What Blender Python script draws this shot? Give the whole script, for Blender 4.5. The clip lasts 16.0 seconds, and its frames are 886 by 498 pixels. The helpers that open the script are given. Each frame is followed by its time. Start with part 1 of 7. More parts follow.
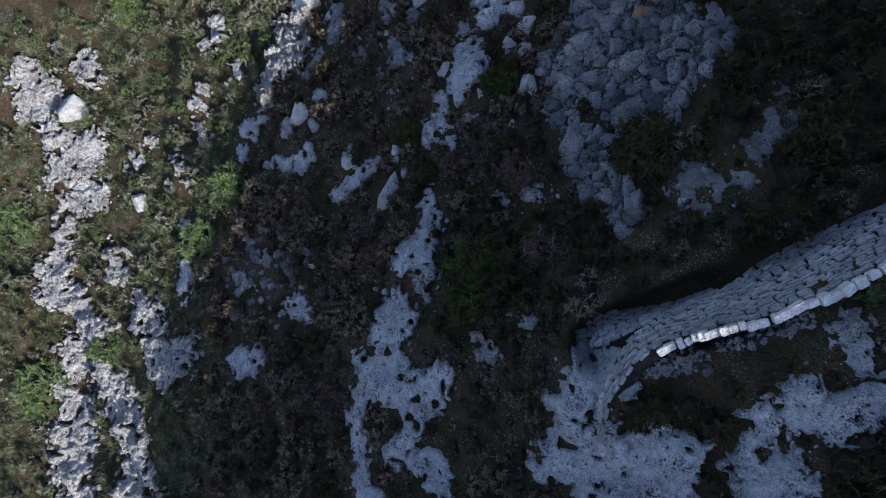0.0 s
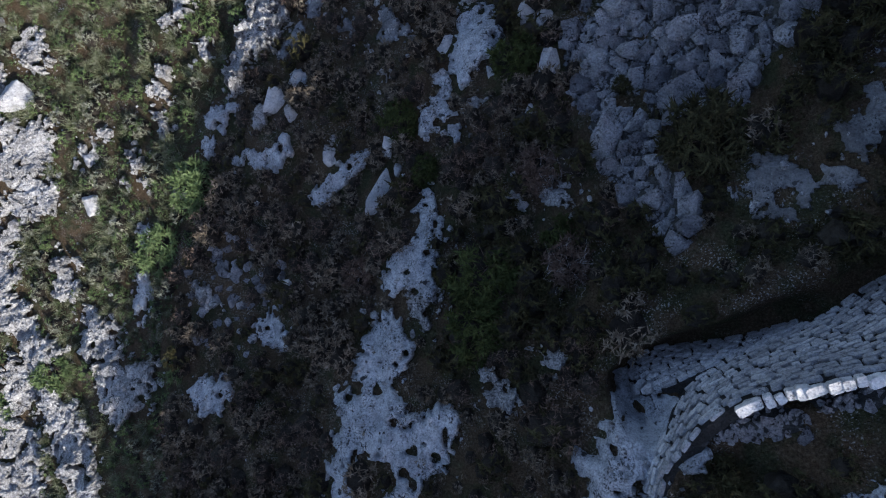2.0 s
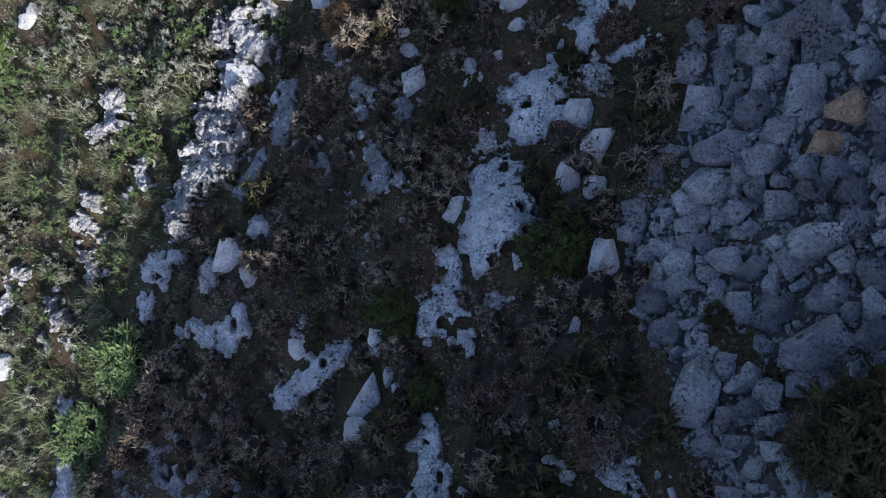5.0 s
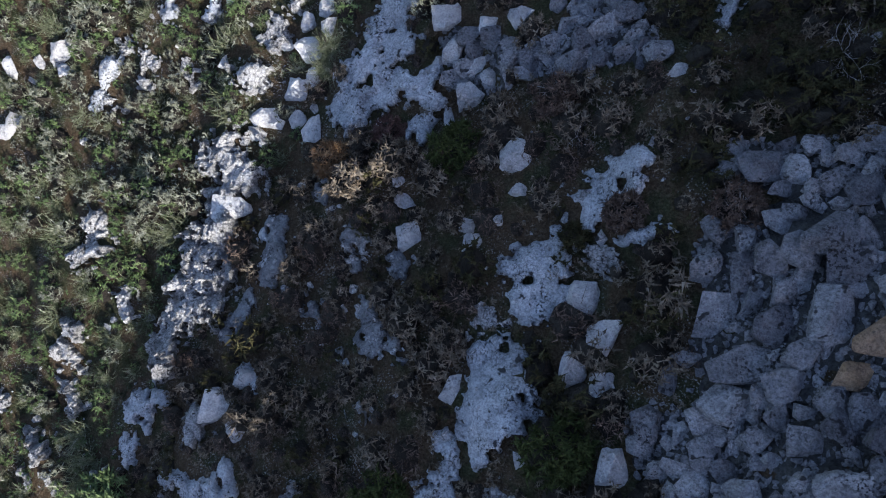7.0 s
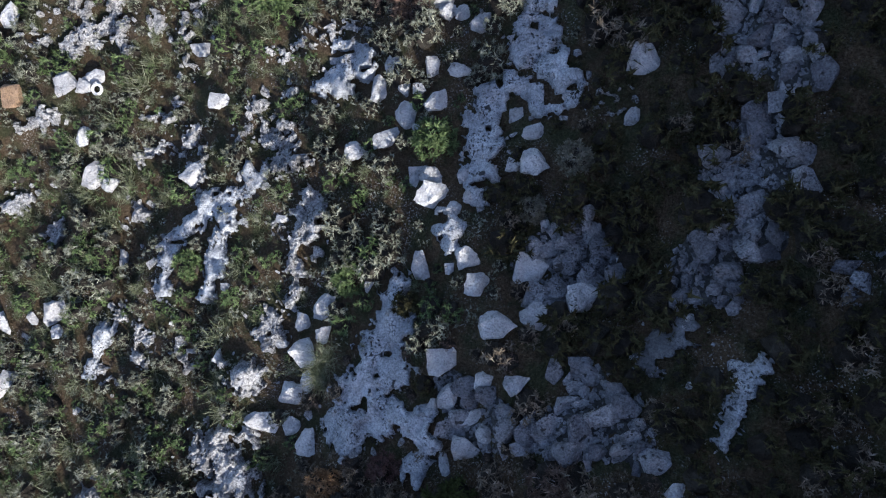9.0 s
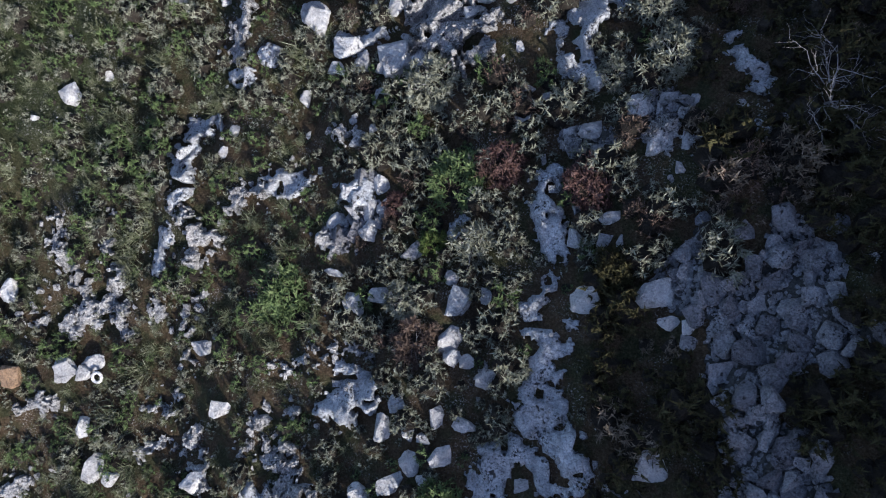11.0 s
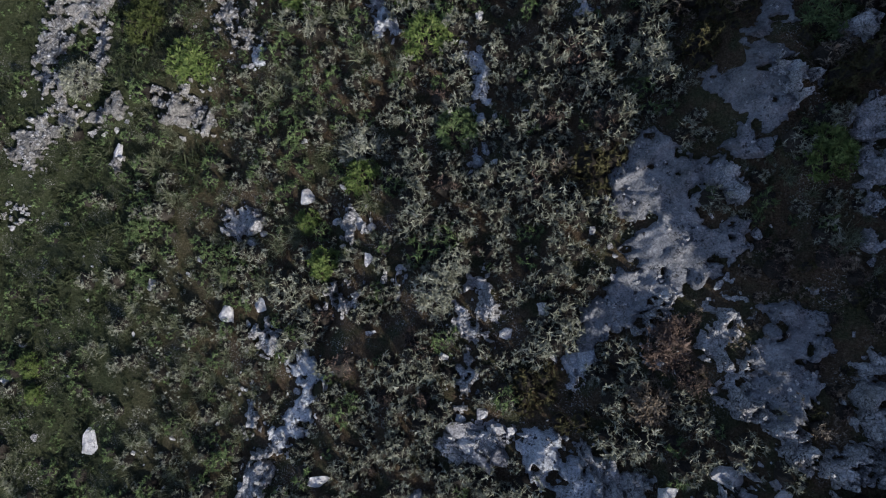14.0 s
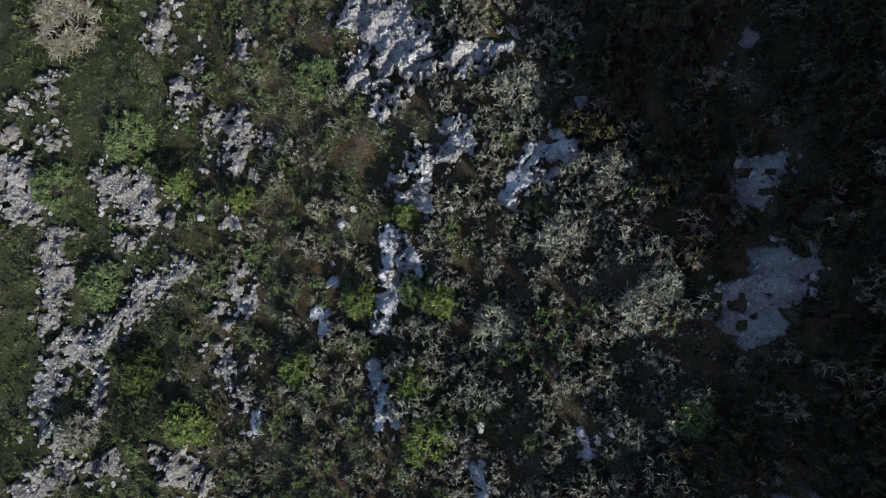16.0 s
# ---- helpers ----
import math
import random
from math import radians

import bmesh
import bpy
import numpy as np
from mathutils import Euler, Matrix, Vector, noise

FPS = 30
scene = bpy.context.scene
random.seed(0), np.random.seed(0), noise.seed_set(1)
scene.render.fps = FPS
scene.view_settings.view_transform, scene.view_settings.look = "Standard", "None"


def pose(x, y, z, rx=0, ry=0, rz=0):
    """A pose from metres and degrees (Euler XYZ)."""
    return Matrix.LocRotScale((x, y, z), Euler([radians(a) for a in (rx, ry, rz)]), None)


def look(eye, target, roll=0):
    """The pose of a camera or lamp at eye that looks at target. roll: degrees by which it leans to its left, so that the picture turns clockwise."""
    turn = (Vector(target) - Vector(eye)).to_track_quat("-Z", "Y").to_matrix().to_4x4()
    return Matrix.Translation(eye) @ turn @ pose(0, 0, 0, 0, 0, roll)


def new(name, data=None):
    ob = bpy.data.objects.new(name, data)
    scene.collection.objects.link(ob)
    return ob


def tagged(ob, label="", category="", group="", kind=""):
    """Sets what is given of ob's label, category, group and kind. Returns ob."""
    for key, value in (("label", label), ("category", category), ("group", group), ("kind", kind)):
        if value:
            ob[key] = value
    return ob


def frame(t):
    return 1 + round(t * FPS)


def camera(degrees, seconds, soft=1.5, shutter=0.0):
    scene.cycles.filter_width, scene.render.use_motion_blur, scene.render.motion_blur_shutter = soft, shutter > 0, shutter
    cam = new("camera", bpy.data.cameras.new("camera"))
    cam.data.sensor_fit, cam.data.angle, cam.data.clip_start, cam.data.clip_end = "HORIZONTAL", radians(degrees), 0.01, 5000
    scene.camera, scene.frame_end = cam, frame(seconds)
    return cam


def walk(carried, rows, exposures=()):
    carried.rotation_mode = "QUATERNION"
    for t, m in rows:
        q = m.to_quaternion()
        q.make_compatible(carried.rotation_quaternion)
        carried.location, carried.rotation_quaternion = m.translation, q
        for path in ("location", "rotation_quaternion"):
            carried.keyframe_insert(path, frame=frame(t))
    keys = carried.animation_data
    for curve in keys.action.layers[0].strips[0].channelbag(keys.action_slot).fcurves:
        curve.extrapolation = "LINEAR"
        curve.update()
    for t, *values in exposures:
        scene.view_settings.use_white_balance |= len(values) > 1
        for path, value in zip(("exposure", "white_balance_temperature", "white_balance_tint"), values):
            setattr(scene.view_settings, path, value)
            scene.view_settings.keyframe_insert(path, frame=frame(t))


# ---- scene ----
cam = camera(66.0, 16.0, soft=1.2)
# seconds, eye x, y, z, then the small turns of a camera that looks straight down
ROWS = [
    (0.0, 0.000, 0.000, 46.000, 0.00, 0.00, 0.00),
    (0.5, -0.022, -0.097, 44.672, 0.03, -0.01, 0.02),
    (1.0, -0.037, -0.225, 43.336, 0.03, -0.04, 0.05),
    (1.5, -0.022, -0.075, 41.965, 0.08, -0.15, 0.10),
    (2.0, -0.030, 0.578, 40.593, 0.09, -0.20, 0.11),
    (2.5, -0.022, 1.710, 39.213, 0.12, -0.21, 0.13),
    (3.0, -0.060, 2.978, 37.929, 0.15, -0.22, 0.13),
    (3.5, -0.113, 4.388, 36.549, 0.19, -0.24, 0.14),
    (4.0, -0.172, 5.610, 35.283, 0.21, -0.23, 0.13),
    (6.5, -0.158, 10.013, 32.532, 0.33, -0.49, 0.13),
    (7.0, -0.068, 11.843, 32.418, 0.28, -0.51, 0.13),
    (7.5, 0.030, 14.002, 32.348, 0.25, -0.44, 0.07),
    (8.0, 0.097, 16.440, 32.261, 0.28, -0.48, 0.07),
    (8.5, 0.113, 19.012, 32.191, 0.31, -0.46, 0.04),
    (9.0, 0.113, 21.698, 32.104, 0.34, -0.45, 0.04),
    (11.5, -0.068, 35.438, 31.772, 0.31, 0.17, 0.10),
    (12.0, -0.150, 38.460, 31.737, 0.29, 0.29, 0.14),
    (12.5, -0.255, 41.692, 31.710, 0.27, 0.50, 0.16),
    (13.0, -0.345, 45.188, 31.702, 0.27, 0.67, 0.17),
    (13.5, -0.480, 48.900, 31.702, 0.28, 0.79, 0.18),
    (14.0, -0.600, 52.688, 31.728, 0.27, 0.98, 0.16),
    (14.5, -0.652, 56.535, 31.719, 0.28, 1.12, 0.18),
    (15.0, -0.682, 60.473, 31.745, 0.28, 1.25, 0.20),
    (15.5, -0.652, 64.463, 31.719, 0.27, 1.41, 0.19),
    (16.0, -0.593, 68.287, 31.719, 0.25, 1.50, 0.22),
]
walk(cam, [(t, pose(x, y, z, -90) @ pose(0, 0, 0, 90 + pitch, roll, yaw)) for t, x, y, z, yaw, pitch, roll in ROWS],
     exposures=[(0, 1.02, 6000, 17), (2, 1.12, 5960, 17), (4, 1.40, 5870, 17), (8, 1.40, 5870, 17), (9, 1.25, 5830, 17), (11.5, 0.98, 5850, 19), (13, 0.74, 5900, 19), (14, 0.62, 5900, 18), (15, 0.6, 5950, 17), (16, 0.72, 6030, 15)])

# ---- daylight ----
SUN_WAY = Vector((0.66, -0.75, 0.75)).normalized()  # towards the sun
sky_world = bpy.data.worlds.new("sky")
sky_world.use_nodes = True
scene.world = sky_world
wn = sky_world.node_tree.nodes
sky = wn.new("ShaderNodeTexSky")
sky.sky_type, sky.sun_disc = "NISHITA", False
sky.sun_elevation = math.asin(SUN_WAY.z)
sky.sun_rotation = math.atan2(SUN_WAY.x, SUN_WAY.y)
sky.air_density, sky.dust_density, sky.ozone_density = 0.85, 1.4, 1.2
wn["Background"].inputs["Strength"].default_value = 0.13
sky_world.node_tree.links.new(sky.outputs["Color"], wn["Background"].inputs["Color"])
sun_data = bpy.data.lights.new("sun", "SUN")
sun_data.energy, sun_data.angle, sun_data.color = 5.0, radians(0.6), (0.97, 0.92, 0.79)
sun = new("sun", sun_data)
sun.matrix_world = look(SUN_WAY * 200, (0, 0, 0))


# ---- smooth random fields over the plan ----
def lattice(ix, iy, seed):
    n = (ix * 374761393 + iy * 668265263 + seed * 974711) & 0x7FFFFFFF
    n = ((n ^ (n >> 13)) * 1274126177) & 0x7FFFFFFF
    return ((n ^ (n >> 15)) & 0xFFFF) / 65535.0


def wave(x, y, size, seed=0):
    """Smooth random values from -1 to 1 that change over about size metres."""
    x, y = np.asarray(x, float) / size + 1000.0, np.asarray(y, float) / size + 1000.0
    ix, iy = np.floor(x).astype(np.int64), np.floor(y).astype(np.int64)
    u, v = x - ix, y - iy
    u, v = u * u * (3 - 2 * u), v * v * (3 - 2 * v)
    a, b = lattice(ix, iy, seed), lattice(ix + 1, iy, seed)
    c, d = lattice(ix, iy + 1, seed), lattice(ix + 1, iy + 1, seed)
    return 2 * ((a * (1 - u) + b * u) * (1 - v) + (c * (1 - u) + d * u) * v) - 1


def waves(x, y, size, octaves=3, seed=0):
    return sum(0.5**k * wave(x, y, size / 2**k, seed + 7 * k) for k in range(octaves))


def step(a, b, x):
    s = np.clip((np.asarray(x, float) - a) / (b - a), 0, 1)
    return s * s * (3 - 2 * s)


# ---- the hillside: it falls to -x and to +y; an unseen bluff is added on its upper side to cast shade ----
# the retaining wall's faces: foot and top of the lower and the upper tier
LOWER_FOOT = [(5.28, -3.56, 21.2), (5.14, -3.18, 20.8), (5.32, -2.75, 20.8), (5.82, -2.40, 20.9), (6.32, -2.24, 21.1), (6.96, -2.14, 21.4),
    (7.64, -2.01, 21.8), (8.35, -1.72, 22.3), (9.05, -1.36, 22.9)]
LOWER_TOP = [(5.36, -3.50, 22.2), (5.40, -3.34, 22.4), (5.55, -3.24, 22.5), (5.85, -3.12, 22.6), (6.12, -2.94, 22.8), (6.64, -2.61, 23.0),
    (7.30, -2.26, 23.2), (8.06, -1.86, 23.35), (8.98, -1.40, 23.5)]
UPPER_FOOT = [(4.94, -5.76, 23.10), (5.10, -5.16, 23.15), (5.34, -4.65, 23.20), (5.69, -4.10, 23.20), (5.95, -3.58, 23.10),
    (6.31, -3.00, 22.90), (7.21, -2.32, 23.00), (8.02, -1.90, 23.20), (8.97, -1.42, 23.40), (9.71, -1.02, 23.50), (10.48, -0.40, 23.60),
    (11.23, 0.09, 23.80), (12.25, 0.64, 24.20), (13.71, 1.45, 24.80)]
UPPER_TOP = [(5.27, -5.55, 23.97), (5.36, -4.74, 24.22), (5.64, -4.18, 24.59), (5.96, -3.63, 24.74), (6.27, -3.22, 25.07),
    (6.68, -2.85, 25.22), (7.26, -2.52, 25.72), (7.80, -2.27, 26.22), (8.44, -2.06, 26.52), (9.11, -1.86, 26.77),
    (9.82, -1.49, 27.02), (10.61, -1.20, 27.17), (11.40, -0.65, 27.37), (13.04, 0.31, 27.72)]
# unseen crest, its heights fitted to block sun and sky over the slope
SHADE_CREST_Y = (-90, -40, -30, -26, -21, -18, -16, -14, -12, -10, -8, -5, -2, 1, 5, 10, 15, 20, 25, 30, 35, 40, 45, 50, 60, 70, 82, 120)
SHADE_CREST_RISE = (4.3, 1.9, 0.3, -0.5, 2.5, 0.6, -0.4, -1.2, 0.2, 2.6, -0.2, 0.7, 1.3, 4.3, 4.9, 6.2, 4.3, 4.8, 6.0, 4.9, 5.0, 4.6, 4.6, 6.7, 11.5, 18.0, 21.0, 16.0)
# unseen narrow ridge, added to set where the shadow's edge falls
SHADE_SPUR_Y = (-90, -50, -46, -43.7, -41.4, -39.6, -36, -33.6, -31, -28, -26, -25, -22.3, -20.3, -19.3, -16.8, -15, -14.2, -13.3, -12.4, -11.4, -10.2, -9, -7.8,
    -6.5, -4.6, -2.1, 0.7, 4, 5.8, 10, 17.4, 23.6, 26, 28, 31.4, 34.7, 37.5, 39, 41, 42.4, 45, 48, 50.7, 53, 54.6, 56.7, 58.8, 59.7, 66, 75, 120)
SHADE_SPUR_RISE = (11.8, 8.4, 8.5, 8.0, 7.5, 7.1, 6.1, 5.1, 4.4, 4.3, 4.2, 3.8, 1.5, 1.6, 1.9, 2.6, 3.0, 3.45, 3.65, 3.55, 3.1, 2.5, 2.8, 3.4,
    3.6, 2.7, 1.95, 2.3, 2.5, 3.1, 2.8, 2.95, 2.7, 2.3, 2.9, 3.0, 2.7, 1.9, 1.7, 2.5, 4.5, 5.0, 4.2, 3.4, 2.6, 2.0, 2.5, 2.8, 4.0, 4.0, 3.0, 2.0)


# shallow gullies and low swells: middle, half length, half width, turn, depth
HOLLOWS = ((-1.8, 17.6, 3.4, 1.6, 1.39, 0.4), (2.0, 26.3, 2.8, 1.2, 1.12, 0.35), (6.7, 54.0, 3.0, 1.8, 1.3, 0.4), (8.9, 57.3, 4.5, 3.0, 1.2, -1.35),
    (3.8, 21.0, 2.6, 2.2, 0.0, 0.7), (-2.0, 3.4, 2.4, 1.8, 0.3, 0.55), (-2.8, -5.9, 2.6, 1.8, 1.3, -0.55), (0.6, 14.6, 2.2, 1.6, 0.8, 0.4), (-5.6, 13.9, 5.2, 1.7, 1.09, 0.45))


def beside(x, y, foot, top):
    """Metres behind a wall's middle line (before it: minus), the distance from it, and the heights of its foot and top there."""
    best, side, low, high = np.full(x.shape, 1e9), np.full(x.shape, -1.0), np.zeros(x.shape), np.zeros(x.shape)
    mid = [((a[0] + b[0]) / 2, (a[1] + b[1]) / 2) for a, b in zip(foot, top)]
    for i in range(len(mid) - 1):
        (ax, ay), (bx, by) = mid[i], mid[i + 1]
        n = math.hypot(bx - ax, by - ay)
        s = np.clip(((x - ax) * (bx - ax) + (y - ay) * (by - ay)) / n**2, 0, 1)
        d = np.hypot(x - ax - s * (bx - ax), y - ay - s * (by - ay))
        near = d < best
        behind = ((x - ax) * (by - ay) - (y - ay) * (bx - ax)) > 0
        best = np.where(near, d, best)
        side = np.where(near, np.where(behind, 1.0, -1.0), side)
        low = np.where(near, foot[i][2] + s * (foot[i + 1][2] - foot[i][2]), low)
        high = np.where(near, top[i][2] + s * (top[i + 1][2] - top[i][2]), high)
    return side * best, best, low, high


def hill(x, y):
    """Height of the hillside without its small relief."""
    x, y = np.broadcast_arrays(np.asarray(x, float), np.asarray(y, float))
    if x.ndim == 0:
        return hill(x[None], y[None])[0]
    u, v = np.clip(x, -21, 13) / 10, np.clip(y, -22, 95) / 10
    z = 17.0 - 2.797 * v + 0.163 * v * v - 0.0037 * v**3
    z = z + u * (6.594 - 0.898 * v + 0.0852 * v * v) + u * u * (0.368 + 0.0306 * v) - 0.177 * u**3
    z = z + 2.2 * np.exp(-(((np.clip(x, -99, 14) - 11) / 8) ** 2) - ((y + 3) / 3) ** 2)
    for cx, cy, long, wide, turn, depth in HOLLOWS:
        a, b = (x - cx) * math.cos(turn) + (y - cy) * math.sin(turn), (y - cy) * math.cos(turn) - (x - cx) * math.sin(turn)
        z = z - depth * np.exp(-((a / long) ** 2) - (b / wide) ** 2)
    z = z + 0.10 * np.clip(x + 21, -60, 0)
    z = z + 0.55 * np.clip(x - 13, 0, 26) - 0.12 * np.clip(y - 95, 0, 200)
    # the added crest and ridge that block the sun, out of view
    rise = np.interp(y, SHADE_CREST_Y, SHADE_CREST_RISE)
    z = z + (rise + 0.35 * waves(x, y, 6, 3, 41)) * step(14, 23, x)
    z = z + np.interp(y, SHADE_SPUR_Y, SHADE_SPUR_RISE) * np.exp(-(((x - 17.5) / 1.6) ** 2)) * (x > 14)
    close = (np.abs(x - 9) < 8) & (np.abs(y + 2.5) < 7)
    if close.any():
        cx, cy, cz = x[close], y[close], z[close]
        for foot, top, reach in ((UPPER_FOOT, UPPER_TOP, 1.1), (LOWER_FOOT, LOWER_TOP, 0.8)):
            d, far, low, high = beside(cx, cy, foot, top)
            w = np.exp(-((far / reach) ** 4))
            cz = cz * (1 - w) + w * (low - 0.15 + (high - low + 0.02) * step(0.0, 0.3, d))
        z = z.copy()
        z[close] = cz
    return z


def ledges(x, y):
    """Low rock steps that run along the slope: gentle treads, and risers that face downhill."""
    t = (x + 0.18 * y + 2.2 * waves(x, y, 9, 3, 51)) / 3.4
    s = t - np.floor(t)
    tread = s - step(0.0, 0.16, s)
    bold = 0.45 + 0.6 * np.exp(-(((x + 9) / 4.5) ** 2) - ((y - 21) / 6.5) ** 2)
    return bold * tread * np.clip(0.55 + 0.75 * waves(x, y, 5, 2, 55), 0, 1)


def ground_z(x, y):
    x, y = np.asarray(x, float), np.asarray(y, float)
    away = 1 - np.exp(-(((x - 8) / 5) ** 2) - ((y + 2.5) / 4) ** 2)
    return hill(x, y) + away * (-ledges(x, y) + 0.28 * waves(x, y, 3.4, 3, 3)) + 0.09 * waves(x, y, 0.9, 2, 9)


# ---- materials ----
def material(name, roughness=0.85, gloss=0.25):
    m = bpy.data.materials.new(name)
    m.use_nodes = True
    nt = m.node_tree
    bsdf = nt.nodes["Principled BSDF"]
    bsdf.inputs["Roughness"].default_value = roughness
    bsdf.inputs["Specular IOR Level"].default_value = gloss
    return m, nt, bsdf


def place(nt):
    return nt.nodes.new("ShaderNodeNewGeometry").outputs["Position"]


def grain(nt, size, detail=4.0, rough=0.6, kind="noise"):
    """A texture over the real place, whose features are about size metres."""
    if kind == "cells":
        n = nt.nodes.new("ShaderNodeTexVoronoi")
        out = n.outputs["Distance"]
    else:
        n = nt.nodes.new("ShaderNodeTexNoise")
        n.inputs["Detail"].default_value, n.inputs["Roughness"].default_value = detail, rough
        out = n.outputs["Fac"]
    n.inputs["Scale"].default_value = 1.0 / size
    nt.links.new(place(nt), n.inputs["Vector"])
    return out


def ramp(nt, value, *stops):
    r = nt.nodes.new("ShaderNodeValToRGB")
    while len(r.color_ramp.elements) < len(stops):
        r.color_ramp.elements.new(0.5)
    for e, (at, c) in zip(r.color_ramp.elements, stops):
        e.position, e.color = at, (*c, 1) if len(c) == 3 else (c[0],) * 3 + (1,)
    nt.links.new(value, r.inputs["Fac"])
    return r.outputs["Color"]


def blend(nt, fac, a, b, mode="MIX"):
    n = nt.nodes.new("ShaderNodeMix")
    n.data_type, n.blend_type = "RGBA", mode
    for key, v in (("Factor", fac), ("A", a), ("B", b)):
        socket = [s for s in n.inputs if s.name == key and s.type == ("VALUE" if key == "Factor" else "RGBA")][0]
        if isinstance(v, (int, float)):
            socket.default_value = v
        elif isinstance(v, tuple):
            socket.default_value = (*v, 1)
        else:
            nt.links.new(v, socket)
    return [s for s in n.outputs if s.type == "RGBA"][0]


def relief(nt, bsdf, *layers):
    """Bumps, each (texture, height in metres)."""
    last = None
    for value, height in layers:
        b = nt.nodes.new("ShaderNodeBump")
        b.inputs["Distance"].default_value = height
        nt.links.new(value, b.inputs["Height"])
        if last is not None:
            nt.links.new(last, b.inputs["Normal"])
        last = b.outputs["Normal"]
    nt.links.new(last, bsdf.inputs["Normal"])


def island(nt):
    return nt.nodes.new("ShaderNodeNewGeometry").outputs["Random Per Island"]


def each(nt):
    return nt.nodes.new("ShaderNodeObjectInfo").outputs["Random"]


def stone_material(name, dark, light, lichen=0.5, warm=0.0, tint=None, dirt=0.65, rough=0.6, cracks=0.0):
    """Weathered limestone: broad tones, grey lichen patches, clusters of black specks, stains, pitted relief."""
    m, nt, bsdf = material(name, 0.9)
    body = ramp(nt, grain(nt, 1.4, 7, 0.7), (0.34, dark), (0.62, light))
    patch = ramp(nt, grain(nt, 0.33, 5, 0.65), (0.38, (0.55, 0.55, 0.56)), (0.56, (1, 1, 1)))
    body = blend(nt, 0.4 + 0.5 * lichen, body, patch, "MULTIPLY")
    fine = grain(nt, 0.06, 5, 0.75)
    body = blend(nt, dirt, body, ramp(nt, fine, (0.38, (0.25, 0.25, 0.25)), (0.56, (1, 1, 1))), "MULTIPLY")
    where = ramp(nt, grain(nt, 0.8, 4, 0.7), (0.56 - 0.3 * lichen, (0, 0, 0)), (0.74 - 0.3 * lichen, (1, 1, 1)))
    specks = ramp(nt, grain(nt, 0.075, 3, 0.62), (0.43, (1, 1, 1)), (0.47, (0, 0, 0)))
    dots = blend(nt, 1.0, where, specks, "MULTIPLY")
    body = blend(nt, dots, body, (0.035, 0.035, 0.037))
    hollows = ramp(nt, grain(nt, 0.26, 2, 0.5), (0.31, (1, 1, 1)), (0.35, (0, 0, 0)))
    if lichen > 0.2:
        body = blend(nt, hollows, body, (0.05, 0.05, 0.05))
    veins = nt.nodes.new("ShaderNodeTexVoronoi")
    veins.feature = "DISTANCE_TO_EDGE"
    veins.inputs["Scale"].default_value = 4.2
    warp = blend(nt, 0.12, place(nt), nt.nodes.new("ShaderNodeTexNoise").outputs["Color"], "ADD")
    nt.links.new(warp, veins.inputs["Vector"])
    lines_ = ramp(nt, veins.outputs["Distance"], (0.0, (0.28, 0.28, 0.28)), (0.07, (1, 1, 1)))
    body = blend(nt, cracks, body, lines_, "MULTIPLY")
    if warm:
        body = blend(nt, ramp(nt, grain(nt, 0.5, 3), (0.5, (0, 0, 0)), (0.75, (warm, warm, warm))), body, (0.42, 0.27, 0.13))
    if tint:
        body = blend(nt, each(nt), body, tint, "MULTIPLY")
    nt.links.new(body, bsdf.inputs["Base Color"])
    relief(nt, bsdf, (grain(nt, 0.3, 5, 0.6), 0.2 * rough), (grain(nt, 0.12, 4, 0.65), 0.13 * rough), (fine, 0.09 * rough))
    return m


LIMESTONE = stone_material("weathered_limestone", (0.38, 0.375, 0.365), (0.73, 0.72, 0.695), 0.4, 0.06, None, 0.7, 0.7, 0.75)
SLAB_STONE = stone_material("smooth_limestone", (0.40, 0.42, 0.44), (0.68, 0.70, 0.71), 0.4, 0.03, None, 0.55, 0.6, 0.3)
# limestone with shade put into its grey, for rocks out of the sun
SHADE_GREY_STONE = stone_material("shaded_grey_limestone", (0.17, 0.175, 0.18), (0.34, 0.345, 0.35), 0.35, 0.03, None, 0.5, 0.6, 0.3)
BEIGE_STONE = stone_material("beige_limestone", (0.23, 0.22, 0.195), (0.45, 0.435, 0.395), 0.4, 0.06, None, 0.7, 0.7, 0.75)
# dusty rock, its colour darkened further in place of deep shade below the bluff
DUSTY_SHADE_STONE = stone_material("dusty_shaded_limestone", (0.10, 0.10, 0.10), (0.24, 0.24, 0.235), 0.3, 0.05, None, 0.5, 0.4)
BOULDER_STONE = stone_material("limestone_boulder", (0.58, 0.57, 0.55), (0.80, 0.785, 0.745), 0.12, 0.10, (0.74, 0.74, 0.75), 0.4)
SCREE_STONE = stone_material("limestone_rubble", (0.27, 0.27, 0.275), (0.46, 0.46, 0.46), 0.36, 0.06, (0.40, 0.40, 0.43))
RUST_STONE = stone_material("rusty_limestone", (0.34, 0.22, 0.13), (0.52, 0.36, 0.23), 0.2, 0.6)
MASONRY = stone_material("masonry_stone", (0.42, 0.42, 0.425), (0.66, 0.66, 0.65), 0.2, 0.04, (0.62, 0.62, 0.62), 0.6, 0.35)
COPING = stone_material("coping_stone", (0.66, 0.65, 0.62), (0.82, 0.80, 0.76), 0.08, 0.1, None, 0.35, 0.4)
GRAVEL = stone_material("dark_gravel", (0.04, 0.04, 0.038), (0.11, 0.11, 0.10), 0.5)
MORTAR = stone_material("dark_joint_earth", (0.018, 0.017, 0.016), (0.04, 0.038, 0.035), 0.3)


